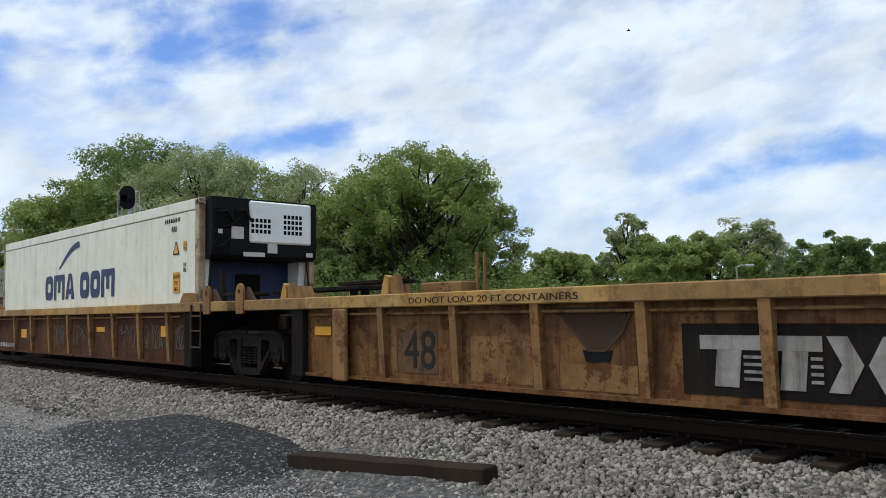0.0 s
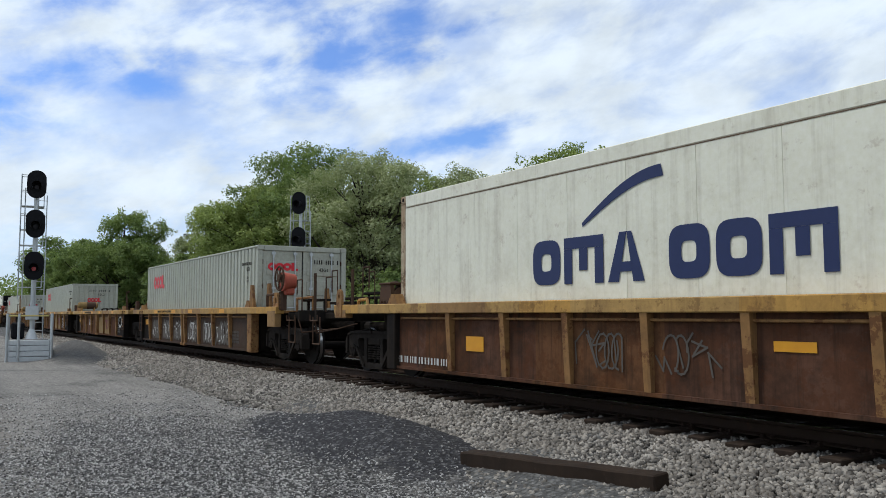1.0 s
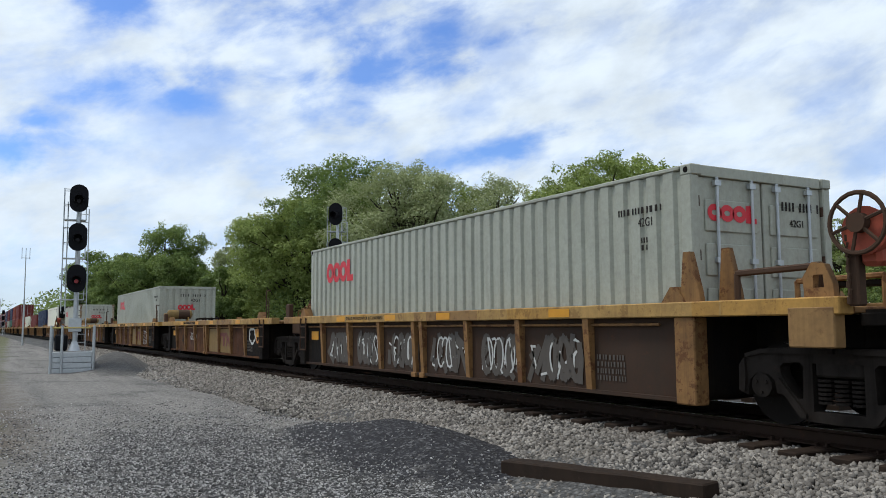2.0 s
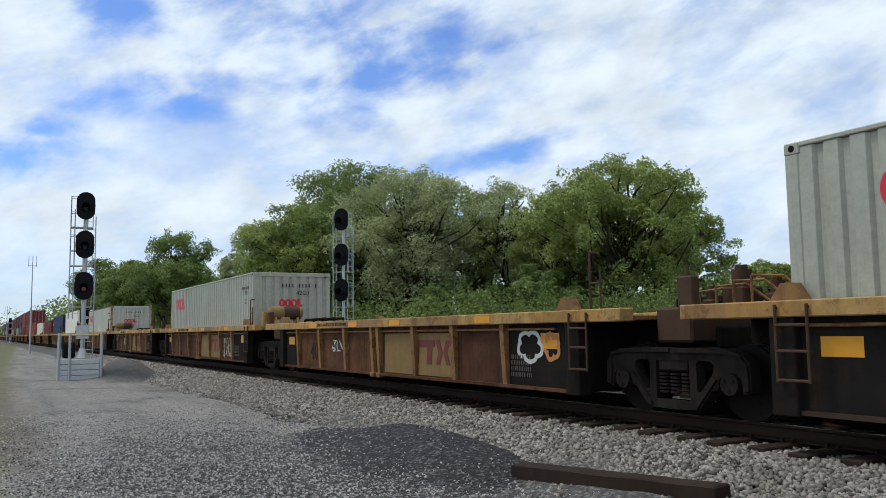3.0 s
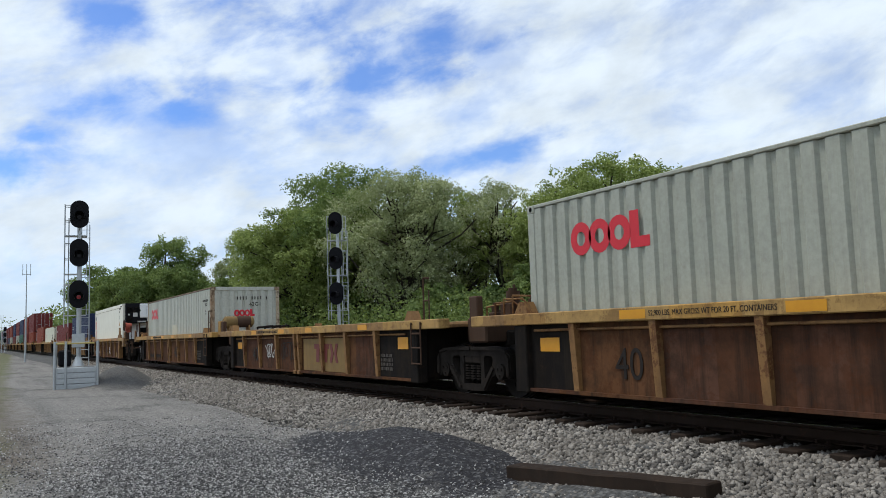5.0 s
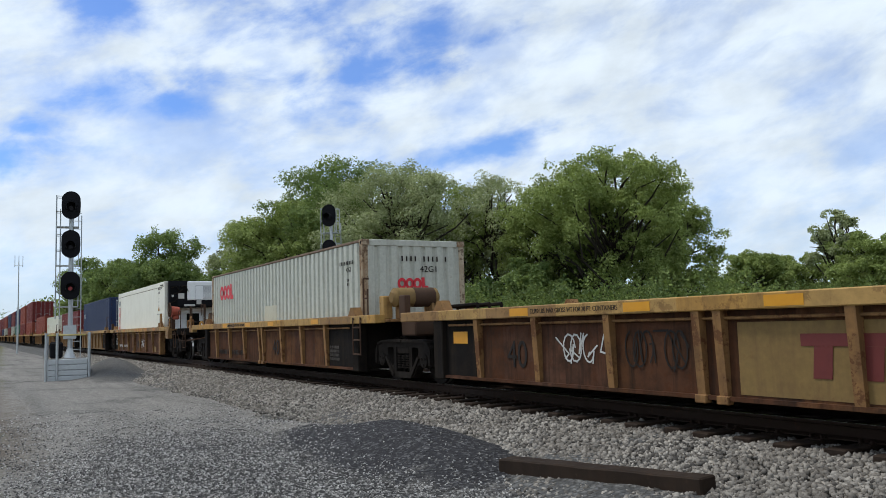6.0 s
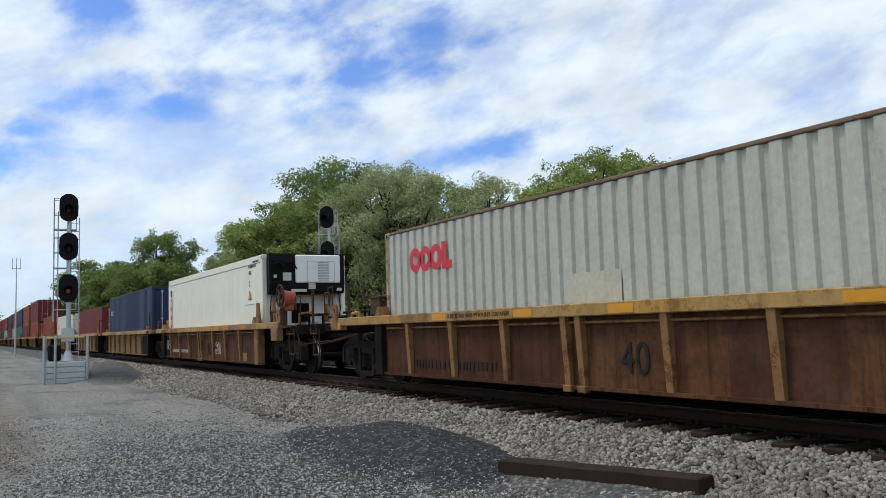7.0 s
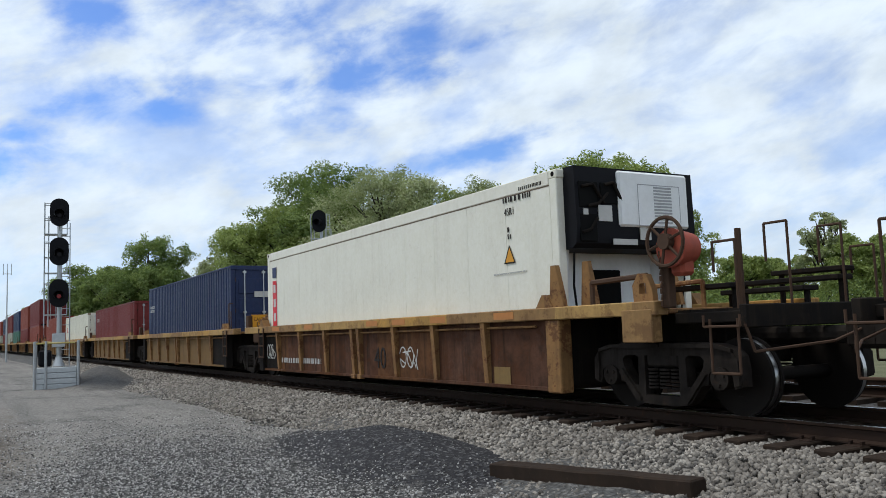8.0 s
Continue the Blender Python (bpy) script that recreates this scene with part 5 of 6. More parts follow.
    if wheel:
        for gx, gy, gh in ((0.12, -1.38, 0.56), (0.34, -1.02, 0.60), (0.30, 0.55, 0.5)):
            bm = bmesh.new()
            prism(bm, [(gx - 0.14, 1.28), (gx + 0.16, 1.28), (gx + 0.14, 1.40), (gx + 0.02, 1.28 + gh), (gx - 0.08, 1.28 + gh)], gy - 0.035, gy + 0.035)
            part("guide_gusset", bm, M_RIB, car, "rusty yellow guide plate")
        bm = bmesh.new()
        rod(bm, [(0.55, -1.15, 1.20), (0.55, -1.15, 1.58), (1.55, -1.15, 1.60), (1.55, -1.15, 1.20)], 0.035, 6)
        part("crossover_rail", bm, M_RUST, car)
        bm = bmesh.new()
        rod(bm, [(0.75, -0.45, 1.20), (0.75, -0.45, 1.50), (1.75, -0.45, 1.52), (1.75, -0.45, 1.20)], 0.03, 6)
        part("crossover_rail", bm, M_RIB, car)
        bm = bmesh.new()
        box(bm, x + 0.02, x + 0.14, -1.36, -1.24, 1.2, 2.0, 0.015)
        part("brake_stand", bm, M_RUST, car)
        bm = bmesh.new()
        casting(bm, [(x - 0.42, 1.20), (x - 0.10, 1.20), (x - 0.12, 1.42), (x - 0.20, 1.60), (x - 0.34, 1.62), (x - 0.44, 1.48)], [[(x - 0.33, 1.38), (x - 0.21, 1.38), (x - 0.22, 1.50), (x - 0.32, 1.50)]], -1.36, -1.28)
        part("chain_guard", bm, M_RIB, car, "rusty yellow guard plate of the brake chain")
        bm = bmesh.new()
        for k in range(9):
            cyl(bm, (x + 0.06, -1.39, 1.22 + 0.07 * k), (x + 0.06 + 0.02 * (k % 2), -1.39, 1.28 + 0.07 * k), 0.018, 6)
        part("brake_chain", bm, M_RUST, car)
        bm = bmesh.new()
        cyl(bm, (x + 0.24, -1.40, 1.86), (x + 0.24, -1.10, 1.86), 0.22, 20, 0.17)
        box(bm, x + 0.14, x + 0.34, -1.34, -1.12, 1.55, 1.86, 0.04)
        part("brake_housing", bm, M_BRAKE, car, "orange-red hand brake gear housing")
        bm = bmesh.new()
        c = Vector((x + 0.22, -1.46, 1.93))
        ring = [c + Vector((0.27 * math.cos(2 * math.pi * k / 24), 0, 0.27 * math.sin(2 * math.pi * k / 24))) for k in range(25)]
        rod(bm, ring, 0.022, 6)
        for k in range(6):
            a = 2 * math.pi * k / 6 + 0.3
            rod(bm, [c, c + Vector((0.27 * math.cos(a), 0, 0.27 * math.sin(a)))], 0.018, 5)
        cyl(bm, c + Vector((0, -0.03, 0)), c + Vector((0, 0.10, 0)), 0.09, 12)
        part("brake_wheel", bm, M_RUST, car, "rusty brown spoked hand brake wheel")


def stroke(bm, pts, y, w):
    """A painted stroke along points in x and z."""
    for k, ((x0, z0), (x1, z1)) in enumerate(zip(pts, pts[1:])):
        y -= 0.0003
        d = Vector((x1 - x0, z1 - z0))
        if d.length < 1e-4:
            continue
        n = Vector((-d.y, d.x)).normalized() * w / 2
        e = d.normalized() * w / 2
        q = [(x0 - e.x + n.x, z0 - e.y + n.y), (x0 - e.x - n.x, z0 - e.y - n.y), (x1 + e.x - n.x, z1 + e.y - n.y), (x1 + e.x + n.x, z1 + e.y + n.y)]
        bm.faces.new([bm.verts.new((a, y, b)) for a, b in q])


def scrawl(car, x, z, w, h, seed, material, width=0.024):
    """Sprayed scribbles that cannot be read."""
    rng = random.Random(seed)
    bm = bmesh.new()
    n = max(4, int(w / 0.13))
    for k in range(n):
        cx = x + w * (k + 0.5) / n
        s = w / n
        if rng.random() < 0.5:
            a0, turn = rng.uniform(0, 6.28), rng.choice((-1, 1)) * rng.uniform(3.5, 6.5)
            pts = [(cx + 0.95 * s * math.cos(a0 + turn * i / 12) * (1 - 0.02 * i), z + h * (0.5 + 0.42 * math.sin(a0 + turn * i / 12))) for i in range(13)]
            pts.append((cx + s * rng.uniform(0.2, 0.7), z + h * rng.uniform(0.0, 0.3)))
        else:
            pts = [(cx + s * rng.uniform(-1.2, 1.2), z + h * rng.uniform(0.0, 1.0)) for i in range(rng.randint(3, 4))]
        stroke(bm, pts, -1.3385 - 0.004 * (k % 2), width)
    tagged(part("graffiti", bm, material, car, "sprayed graffiti scribbles"), kind="stuff")


def bubble(car, x, z, w, h, seed, material, width=0.06):
    """A sprayed closed outline with rounded bulges."""
    rng = random.Random(seed)
    bm = bmesh.new()
    ph, n = rng.uniform(0, 6), rng.choice((4, 5))
    pts = []
    for i in range(41):
        a = 2 * math.pi * i / 40
        r = 0.78 + 0.22 * abs(math.sin(n * a / 2 + ph * 0)) ** 0.7 + rng.uniform(-0.02, 0.02)
        pts.append((x + w / 2 + w / 2 * r * math.cos(a + ph), z + h / 2 + h / 2 * r * math.sin(a + ph)))
    stroke(bm, pts, -1.339, width)
    tagged(part("graffiti", bm, material, car, "sprayed rounded outline"), kind="stuff")


def bars(car, name, x, z, w, h, rows, seed, material, y=-1.338):
    """Unreadable small stencils as rows of bars."""
    rng = random.Random(seed)
    bm = bmesh.new()
    for r in range(rows):
        zz = z + h * (rows - 1 - r) / rows
        xx = x
        while xx < x + w - 0.02:
            k = rng.uniform(0.5, 1.2) * h / rows * 0.8
            k = min(k, x + w - xx)
            box(bm, xx, xx + k * 0.45, y - 0.003, y, zz, zz + h / rows * 0.72)
            xx += k
    tagged(part(name, bm, material, car), kind="stuff")


def lines_mark(car, x, z, w, h, material, striped=False):
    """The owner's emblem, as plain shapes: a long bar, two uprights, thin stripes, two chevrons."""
    y = -1.3405
    bm = bmesh.new()
    box(bm, x, x + 0.66 * w, y - 0.003, y, z + 0.72 * h, z + h)
    part("emblem_bar", bm, material, car, "worn white painted bar")
    for lo, hi in ((0.10, 0.22), (0.46, 0.57)):
        bm = bmesh.new()
        prism(bm, [(x + (lo - 0.02) * w, z), (x + hi * w, z), (x + (hi + 0.02) * w, z + 0.717 * h), (x + lo * w, z + 0.717 * h)], y - 0.003, y)
        part("emblem_upright", bm, material, car)
    for k in range(8 if striped else 0):
        bm = bmesh.new()
        zz = z + h * (0.14 + 0.14 * (k % 4))
        lo, hi = (0.25, 0.43) if k < 4 else (0.60, 0.66)
        box(bm, x + lo * w, x + hi * w, y - 0.003, y, zz, zz + 0.06 * h)
        part("emblem_stripe", bm, material, car)
    for q, u in ((1, 0.68), (-1, 1.04)):
        bm = bmesh.new()
        prism(bm, [(x + u * w, z), (x + (u + q * 0.10) * w, z), (x + (u + q * 0.17) * w, z + 0.5 * h), (x + (u + q * 0.10) * w, z + h), (x + u * w, z + h), (x + (u + q * 0.07) * w, z + 0.5 * h)], y - 0.003, y)
        part("emblem_chevron", bm, material, car)


def tape(car, x, z, w, h, y=-1.338, material=None):
    bm = bmesh.new()
    box(bm, x, x + w, y - 0.003, y, z, z + h)
    part("reflector", bm, material or M_TAPE, car, "yellow reflective patch")


def ochre(car, x0, x1):
    bm = bmesh.new()
    box(bm, x0, x1, -1.336, -1.3325, 0.26, 1.0)
    part("ochre_panel", bm, M_OCHRE, car, "repainted ochre panel")


# ------------------------------------------------------------------ containers
def corrugated(bm, along, x0, x1, y, z0, z1, n, depth, sign):
    """A corrugated sheet between x0 and x1 (or along y), its crests at y."""
    prof = []
    p = (x1 - x0) / n
    for k in range(n):
        a = x0 + k * p
        prof += [(a, 0), (a + 0.54 * p, 0), (a + 0.66 * p, depth), (a + 0.88 * p, depth)]
    prof.append((x1, 0))
    lo, hi = [], []
    for u, d in prof:
        c = (u, y + sign * d) if along == "x" else (y + sign * d, u)
        lo.append(bm.verts.new((*c, z0)))
        hi.append(bm.verts.new((*c, z1)))
    for i in range(len(prof) - 1):
        bm.faces.new((lo[i], lo[i + 1], hi[i + 1], hi[i]))


def ring(bm, x, z, rx, rz, w, y):
    k = 18
    a = [(x + rx * math.cos(2 * math.pi * i / k), z + rz * math.sin(2 * math.pi * i / k)) for i in range(k)]
    b = [(x + (rx - w) * math.cos(2 * math.pi * i / k), z + (rz - w) * math.sin(2 * math.pi * i / k)) for i in range(k)]
    A = [bm.verts.new((u, y, v)) for u, v in a]
    B = [bm.verts.new((u, y, v)) for u, v in b]
    for i in range(k):
        j = (i + 1) % k
        bm.faces.new((A[i], A[j], B[j], B[i]))


def ring_mark(con, x, z, w, h, material, face, y):
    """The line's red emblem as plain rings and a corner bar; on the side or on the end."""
    bm = bmesh.new()
    for k in range(3):
        ring(bm, x + w * (0.145 + 0.255 * k), z + h / 2, w * 0.145, h / 2, w * 0.085, 0)
    for q in (((0.79, 0), (1.02, 0), (1.02, 0.30), (0.79, 0.30)), ((0.79, 0.30), (0.90, 0.30), (0.90, 1.04), (0.79, 1.04))):
        bm.faces.new([bm.verts.new((x + w * a, 0, z + h * b)) for a, b in q])
    if face == "end":
        bm.transform(Matrix.Translation((y, 0, 0)) @ Matrix.Rotation(radians(90), 4, "Z"))
    else:
        bm.transform(Matrix.Translation((0, y, 0)))
    part("emblem", bm, material, con, "red emblem of rings")


def container(kind, wall, label, height=2.591, front="wall", group="containers on the train", L=12.192, rusty=False):
    con = thing("shipping_container", label, "shipping container", group)
    H, W = height, 1.219
    post = M_RUSTPOST if wall is M_GREYB or wall is M_CREAM else wall
    for sx in (0, 1):
        for s in (-1, 1):
            bm = bmesh.new()
            x0 = -L if sx else -0.16
            a, b = sorted((s * W, s * (W - 0.13)))
            box(bm, x0, x0 + 0.16, a, b, 0.12, H - 0.12, 0.012)
            part("corner_post", bm, M_RUSTPOST if (rusty or kind == "reefer") and (not sx or rusty) and wall is not M_CREAM2 else wall, con)
            for z in (0.0, H - 0.125):
                bm = bmesh.new()
                a, b = sorted((s * (W + 0.003), s * (W - 0.16)))
                box(bm, x0 - 0.003, x0 + 0.178, a, b, z, z + 0.122, 0.012)
                cast = part("corner_casting", bm, post, con)
                if s < 0:
                    # near-black disc on the solid casting, painting in the shade of its hole
                    bm = bmesh.new()
                    cyl(bm, (x0 + 0.09, -W - 0.0035, z + 0.06), (x0 + 0.09, -W - 0.006, z + 0.06), 0.036, 10)
                    part("lock_hole", bm, M_HOLE, cast)
    for s in (-1, 1):
        bm = bmesh.new()
        if kind == "box":
            corrugated(bm, "x", -L + 0.16, -0.16, s * (W - 0.012), 0.12, H - 0.06, 42, 0.038, -s)
        else:
            a, b = sorted((s * (W - 0.006), s * (W - 0.05)))
            for k in range(11):
                x0 = -L + 0.16 + k * (L - 0.32) / 11
                b2 = bmesh.new()
                box(b2, x0 + 0.003, x0 + (L - 0.32) / 11 - 0.003, a, b, 0.14, H - 0.22)
                part("skin_panel", b2, wall, con)
            box(bm, -L + 0.16, -0.16, min(a, b) + 0.006, max(a, b) - 0.006, 0.10, H - 0.05)
        part("side_wall", bm, wall, con)
        if kind == "reefer":
            # thin dark strip that paints the shadow line below the top rail
            bm = bmesh.new()
            a, b = sorted((s * (W - 0.002), s * (W - 0.02)))
            box(bm, -L + 0.17, -0.17, a, b, H - 0.212, H - 0.203)
            part("rail_seam", bm, M_RUSTRAIL, con, "shadow line under the top rail, painted as a dark strip")
        bm = bmesh.new()
        a, b = sorted((s * W, s * (W - 0.07)))
        box(bm, -L + 0.17, -0.17, a, b, H - 0.055 if kind == "box" else H - 0.20, H - 0.004, 0.01)
        part("top_rail", bm, M_RUSTRAIL if rusty and kind == "box" else wall, con)
        bm = bmesh.new()
        box(bm, -L + 0.17, -0.17, a, b, 0.0, 0.14, 0.01)
        part("bottom_rail", bm, wall, con)
    bm = bmesh.new()
    box(bm, -L + 0.05, -0.05, -W + 0.02, W - 0.02, H - 0.03, H - 0.008)
    part("roof", bm, wall, con)
    bm = bmesh.new()
    box(bm, -L + 0.05, -0.05, -W + 0.02, W - 0.02, 0.05, 0.16)
    part("floor", bm, M_DARK, con)
    bm = bmesh.new()
    corrugated(bm, "y", -W + 0.13, W - 0.13, -L + 0.02, 0.12, H - 0.1, 8, 0.036, 1)
    part("rear_wall", bm, wall, con)
    for xx in (-0.10, -L + 0.10):
        bm = bmesh.new()
        box(bm, xx - 0.09, xx + 0.09, -W + 0.17, W - 0.17, H - 0.13, H - 0.002, 0.008)
        part("header", bm, wall, con)
    if front == "wall":
        bm = bmesh.new()
        corrugated(bm, "y", -W + 0.13, W - 0.13, -0.02, 0.12, H - 0.1, 8, 0.04, -1)
        part("front_wall", bm, wall, con)
    elif front == "doors":
        bm = bmesh.new()
        box(bm, -0.12, -0.095, -W + 0.12, W - 0.12, 0.14, H - 0.12)
        part("door_gasket", bm, M_HOLE, con, "dark rubber seal round the doors")
        for s in (-1, 1):
            bm = bmesh.new()
            a, b = sorted((s * 0.016, s * (W - 0.145)))
            box(bm, -0.09, -0.045, a, b, 0.16, H - 0.13, 0.01)
            for k in range(4):
                z = 0.30 + k * (H - 0.55) / 4
                box(bm, -0.046, -0.022, a + 0.10, b - 0.10, z, z + (H - 0.55) / 4 - 0.14, 0.01)
            door = part("door", bm, wall, con)
            for z in (0.35, 0.95, 1.55, H - 0.42):
                bm = bmesh.new()
                cyl(bm, (-0.03, s * (W - 0.135), z - 0.06), (-0.03, s * (W - 0.135), z + 0.06), 0.022, 8)
                part("hinge", bm, M_RUST, door)
            for y in (0.22, 0.80):
                bm = bmesh.new()
                cyl(bm, (0.0, s * y, 0.16), (0.0, s * y, H - 0.13), 0.019, 8)
                for z in (0.18, 0.9, 1.5, H - 0.2):
                    box(bm, -0.03, 0.02, s * y - 0.05, s * y + 0.05, z - 0.03, z + 0.03)
                part("locking_bar", bm, M_GALV, door)
            bm = bmesh.new()
            rod(bm, [(0.03, s * 0.22, 1.0), (0.03, s * 0.60, 1.0)], 0.014, 6)
            part("door_handle", bm, M_GALV, door)
    return con


M_HOLE = plain("dark_hole", (0.01, 0.008, 0.007), 0.9)
M_RUSTPOST = paint("streaked_post", (0.42, 0.35, 0.25), (0.19, 0.085, 0.03), 0.9, 1.0, 1.0, (0.07, 0.032, 0.016), 0.75, chips=0.7)
M_RUSTRAIL = paint("rusty_rail_paint", (0.20, 0.14, 0.10), (0.10, 0.06, 0.04), 0.7, 0.5, 0.8, (0.11, 0.05, 0.025), 0.75)
M_PATCH = paint("cream_repaint", (0.49, 0.468, 0.365), (0.30, 0.25, 0.18), 0.3, 0.4, 0.2, (0.2, 0.1, 0.05), 0.5)


def reefer_unit(con, H, casing, lower, grid):
    """The refrigeration machine that fills the leading end of a reefer container."""
    W = 1.219
    bm = bmesh.new()
    box(bm, -0.60, -0.55, -W + 0.13, W - 0.13, 0.10, H - 0.13)
    part("end_bulkhead", bm, M_NAVY if grid else lower, con)
    bm = bmesh.new()
    prism_side = [(-0.76, 1.80), (-0.06, 1.80), (0.02, 1.86), (0.05, 2.10), (0.03, H + 0.01), (-0.19, H + 0.01), (-0.19, H - 0.14), (-0.76, H - 0.14)]
    prism(bm, prism_side, -W + 0.12, W - 0.12)
    body = part("cooling_unit", bm, M_BLACK, con, "black refrigeration unit housing")
    body.matrix_basis = pose(0.20, 0, 0)
    bm = bmesh.new()
    box(bm, -0.04, 0.09, -0.36, 0.96, H - 0.80, H - 0.02, 0.03)
    cover = part("cover_panel", bm, casing, body, "white access cover")
    bm = bmesh.new()
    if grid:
        # near-black squares on the cover paint the shade inside its vents
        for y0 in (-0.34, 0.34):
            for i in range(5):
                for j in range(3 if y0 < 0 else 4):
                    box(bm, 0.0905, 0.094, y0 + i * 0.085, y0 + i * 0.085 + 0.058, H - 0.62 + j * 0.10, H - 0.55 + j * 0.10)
        tagged(part("vent_opening", bm, M_SHADE, cover, "grid of near-black squares painted as the shade of vent openings"), kind="stuff")
    else:
        for k in range(12):
            box(bm, 0.0905, 0.096, 0.28, 0.62, H - 0.74 + k * 0.045, H - 0.715 + k * 0.045)
        tagged(part("louvre", bm, M_GREYLINE, cover), kind="stuff")
        bm = bmesh.new()
        stroke(bm, [(-0.02, H - 0.78), (0.78, H - 0.78), (0.78, H - 0.20), (-0.02, H - 0.20), (-0.02, H - 0.78)], 0, 0.012)
        bm.transform(Matrix.Translation((0.092, 0, 0)) @ Matrix.Rotation(radians(90), 4, "Z"))
        part("hatch_outline", bm, M_GREYLINE, cover)
    # raised near-black plates paint the shade of recesses onto the solid housing
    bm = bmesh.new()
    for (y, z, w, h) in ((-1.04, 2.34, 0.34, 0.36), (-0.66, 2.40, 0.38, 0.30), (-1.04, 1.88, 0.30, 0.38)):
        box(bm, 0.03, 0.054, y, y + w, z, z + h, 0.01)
    tagged(part("recess", bm, M_SHADE, body), kind="stuff")
    bm = bmesh.new()
    for (y, z, w, h) in ((-0.72, 2.16, 0.24, 0.22), (0.02, 1.92, 0.20, 0.22), (-0.48, 1.845, 0.44, 0.08), (0.86, 1.87, 0.14, 0.08), (-0.98, 2.24, 0.08, 0.08)):
        box(bm, 0.045, 0.062, y, y + w, z, z + h)
    tagged(part("rating_plate", bm, M_MARKW, body, "small white rating plates"), kind="stuff")
    for k, (y0, z0, y1, z1) in enumerate(((-1.0, 2.62, -0.62, 2.40), (-0.9, 2.36, -0.55, 2.55), (-1.02, 2.0, -0.75, 2.2), (-0.6, 2.66, -0.3, 2.44))):
        bm = bmesh.new()
        rod(bm, [(0.07, y0, z0), (0.08, (y0 + y1) / 2, z0 + 0.04), (0.07, y1, z1)], 0.022, 6)
        part("refrigerant_pipe", bm, M_DARK, body)
    # a near-black plate on the bulkhead paints the shade of an opening
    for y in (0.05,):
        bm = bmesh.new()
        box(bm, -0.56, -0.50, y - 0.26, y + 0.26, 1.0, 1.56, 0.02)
        part("service_opening", bm, M_SHADE, con)
    for s in (-1, 1):
        bm = bmesh.new()
        a, b = sorted((s * (W - 0.13), s * (W - 0.27)))
        prism(bm, [(-0.56, 0.14), (-0.12, 0.14), (-0.22, 1.1), (-0.12, 1.82), (-0.56, 1.82)], a, b)
        part("side_jamb", bm, casing, con, "grubby white jamb of the machine recess")
    bm = bmesh.new()
    rod(bm, [(0.02, -0.98, 1.75), (0.03, -1.02, 1.30), (0.0, -0.96, 0.95), (-0.05, -0.85, 0.70)], 0.016, 6)
    rod(bm, [(0.02, 1.0, 1.85), (0.04, 1.05, 1.40), (0.0, 0.98, 0.90)], 0.014, 6)
    part("hanging_cable", bm, M_BLACK, con)
    bm = bmesh.new()
    box(bm, -0.55, -0.20, -W + 0.16, W - 0.16, 0.16, 0.62, 0.02)
    part("compressor_tray", bm, M_DARK, con)
    bm = bmesh.new()
    box(bm, -0.52, -0.12, 0.05, 0.45, 0.62, 1.02, 0.02)
    box(bm, -0.52, -0.16, -0.75, -0.45, 0.62, 0.92, 0.02)
    part("control_box", bm, M_GALV, con)


def block_mark(con, x, z, w, h, material, y, shapes):
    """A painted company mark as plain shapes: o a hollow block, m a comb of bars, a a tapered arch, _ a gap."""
    k = w / sum({"o": 1.0, "m": 1.25, "a": 1.05, "_": 0.45}[q] for q in shapes)
    for q in shapes:
        s = k * {"o": 1.0, "m": 1.25, "a": 1.05, "_": 0.45}[q]
        lo, hi, t = x + 0.06 * k, x + s - 0.06 * k, 0.28 * k
        x += s
        if q == "_":
            continue
        bm = bmesh.new()
        if q == "o":
            cx, cz, rx, rz = (lo + hi) / 2, z + h / 2, (hi - lo) / 2, h / 2
            n = 28
            A, B = [], []
            for i in range(n):
                th = 2 * math.pi * i / n
                ca, sa = math.cos(th), math.sin(th)
                e = 0.55
                px, pz = math.copysign(abs(ca) ** e, ca), math.copysign(abs(sa) ** e, sa)
                A.append(bm.verts.new((cx + rx * px, y, cz + rz * pz)))
                B.append(bm.verts.new((cx + (rx - t) * px, y, cz + (rz - t) * pz)))
            for i in range(n):
                j = (i + 1) % n
                bm.faces.new((A[i], A[j], B[j], B[i]))
        elif q == "m":
            for f in (0.0, 0.5, 1.0):
                c0 = lo + f * (hi - lo - t * 0.85)
                box(bm, c0, c0 + t * 0.85, y - 0.002, y, z if f != 0.5 else z + 0.28 * h, z + h * 0.75)
            box(bm, lo, hi, y - 0.002, y, z + h * 0.75 + 0.001, z + h)
        else:
            m = (lo + hi) / 2
            prism(bm, [(lo, z), (lo + t, z), (m + 0.1 * t, z + h), (m - 0.55 * t, z + h)], y - 0.002, y)
            prism(bm, [(hi, z), (hi - t, z), (m + 0.11 * t, z + h), (m + 0.55 * t, z + h)], y - 0.002, y)
            box(bm, lo + 1.0 * t, hi - 1.0 * t, y - 0.0035, y - 0.0022, z + 0.2 * h, z + 0.4 * h)
        part("emblem_shape", bm, material, con, "dark blue painted shape")


def swoosh(con, x, z, w, h, material, y):
    bm = bmesh.new()
    n = 14
    up, dn = [], []
    for i in range(n + 1):
        k = i / n
        cx, cz = x + w * k, z + h * math.sin(k * math.pi / 2)
        t = 0.09 * h + 0.30 * h * k * (1 - 0.45 * k)
        up.append((cx, cz))
        dn.append((cx + 0.25 * t, cz - t))
    for i in range(n):
        bm.faces.new([bm.verts.new((p[0], y, p[1])) for p in (up[i], up[i + 1], dn[i + 1], dn[i])])
    part("swoosh", bm, material, con, "dark blue curved stroke")


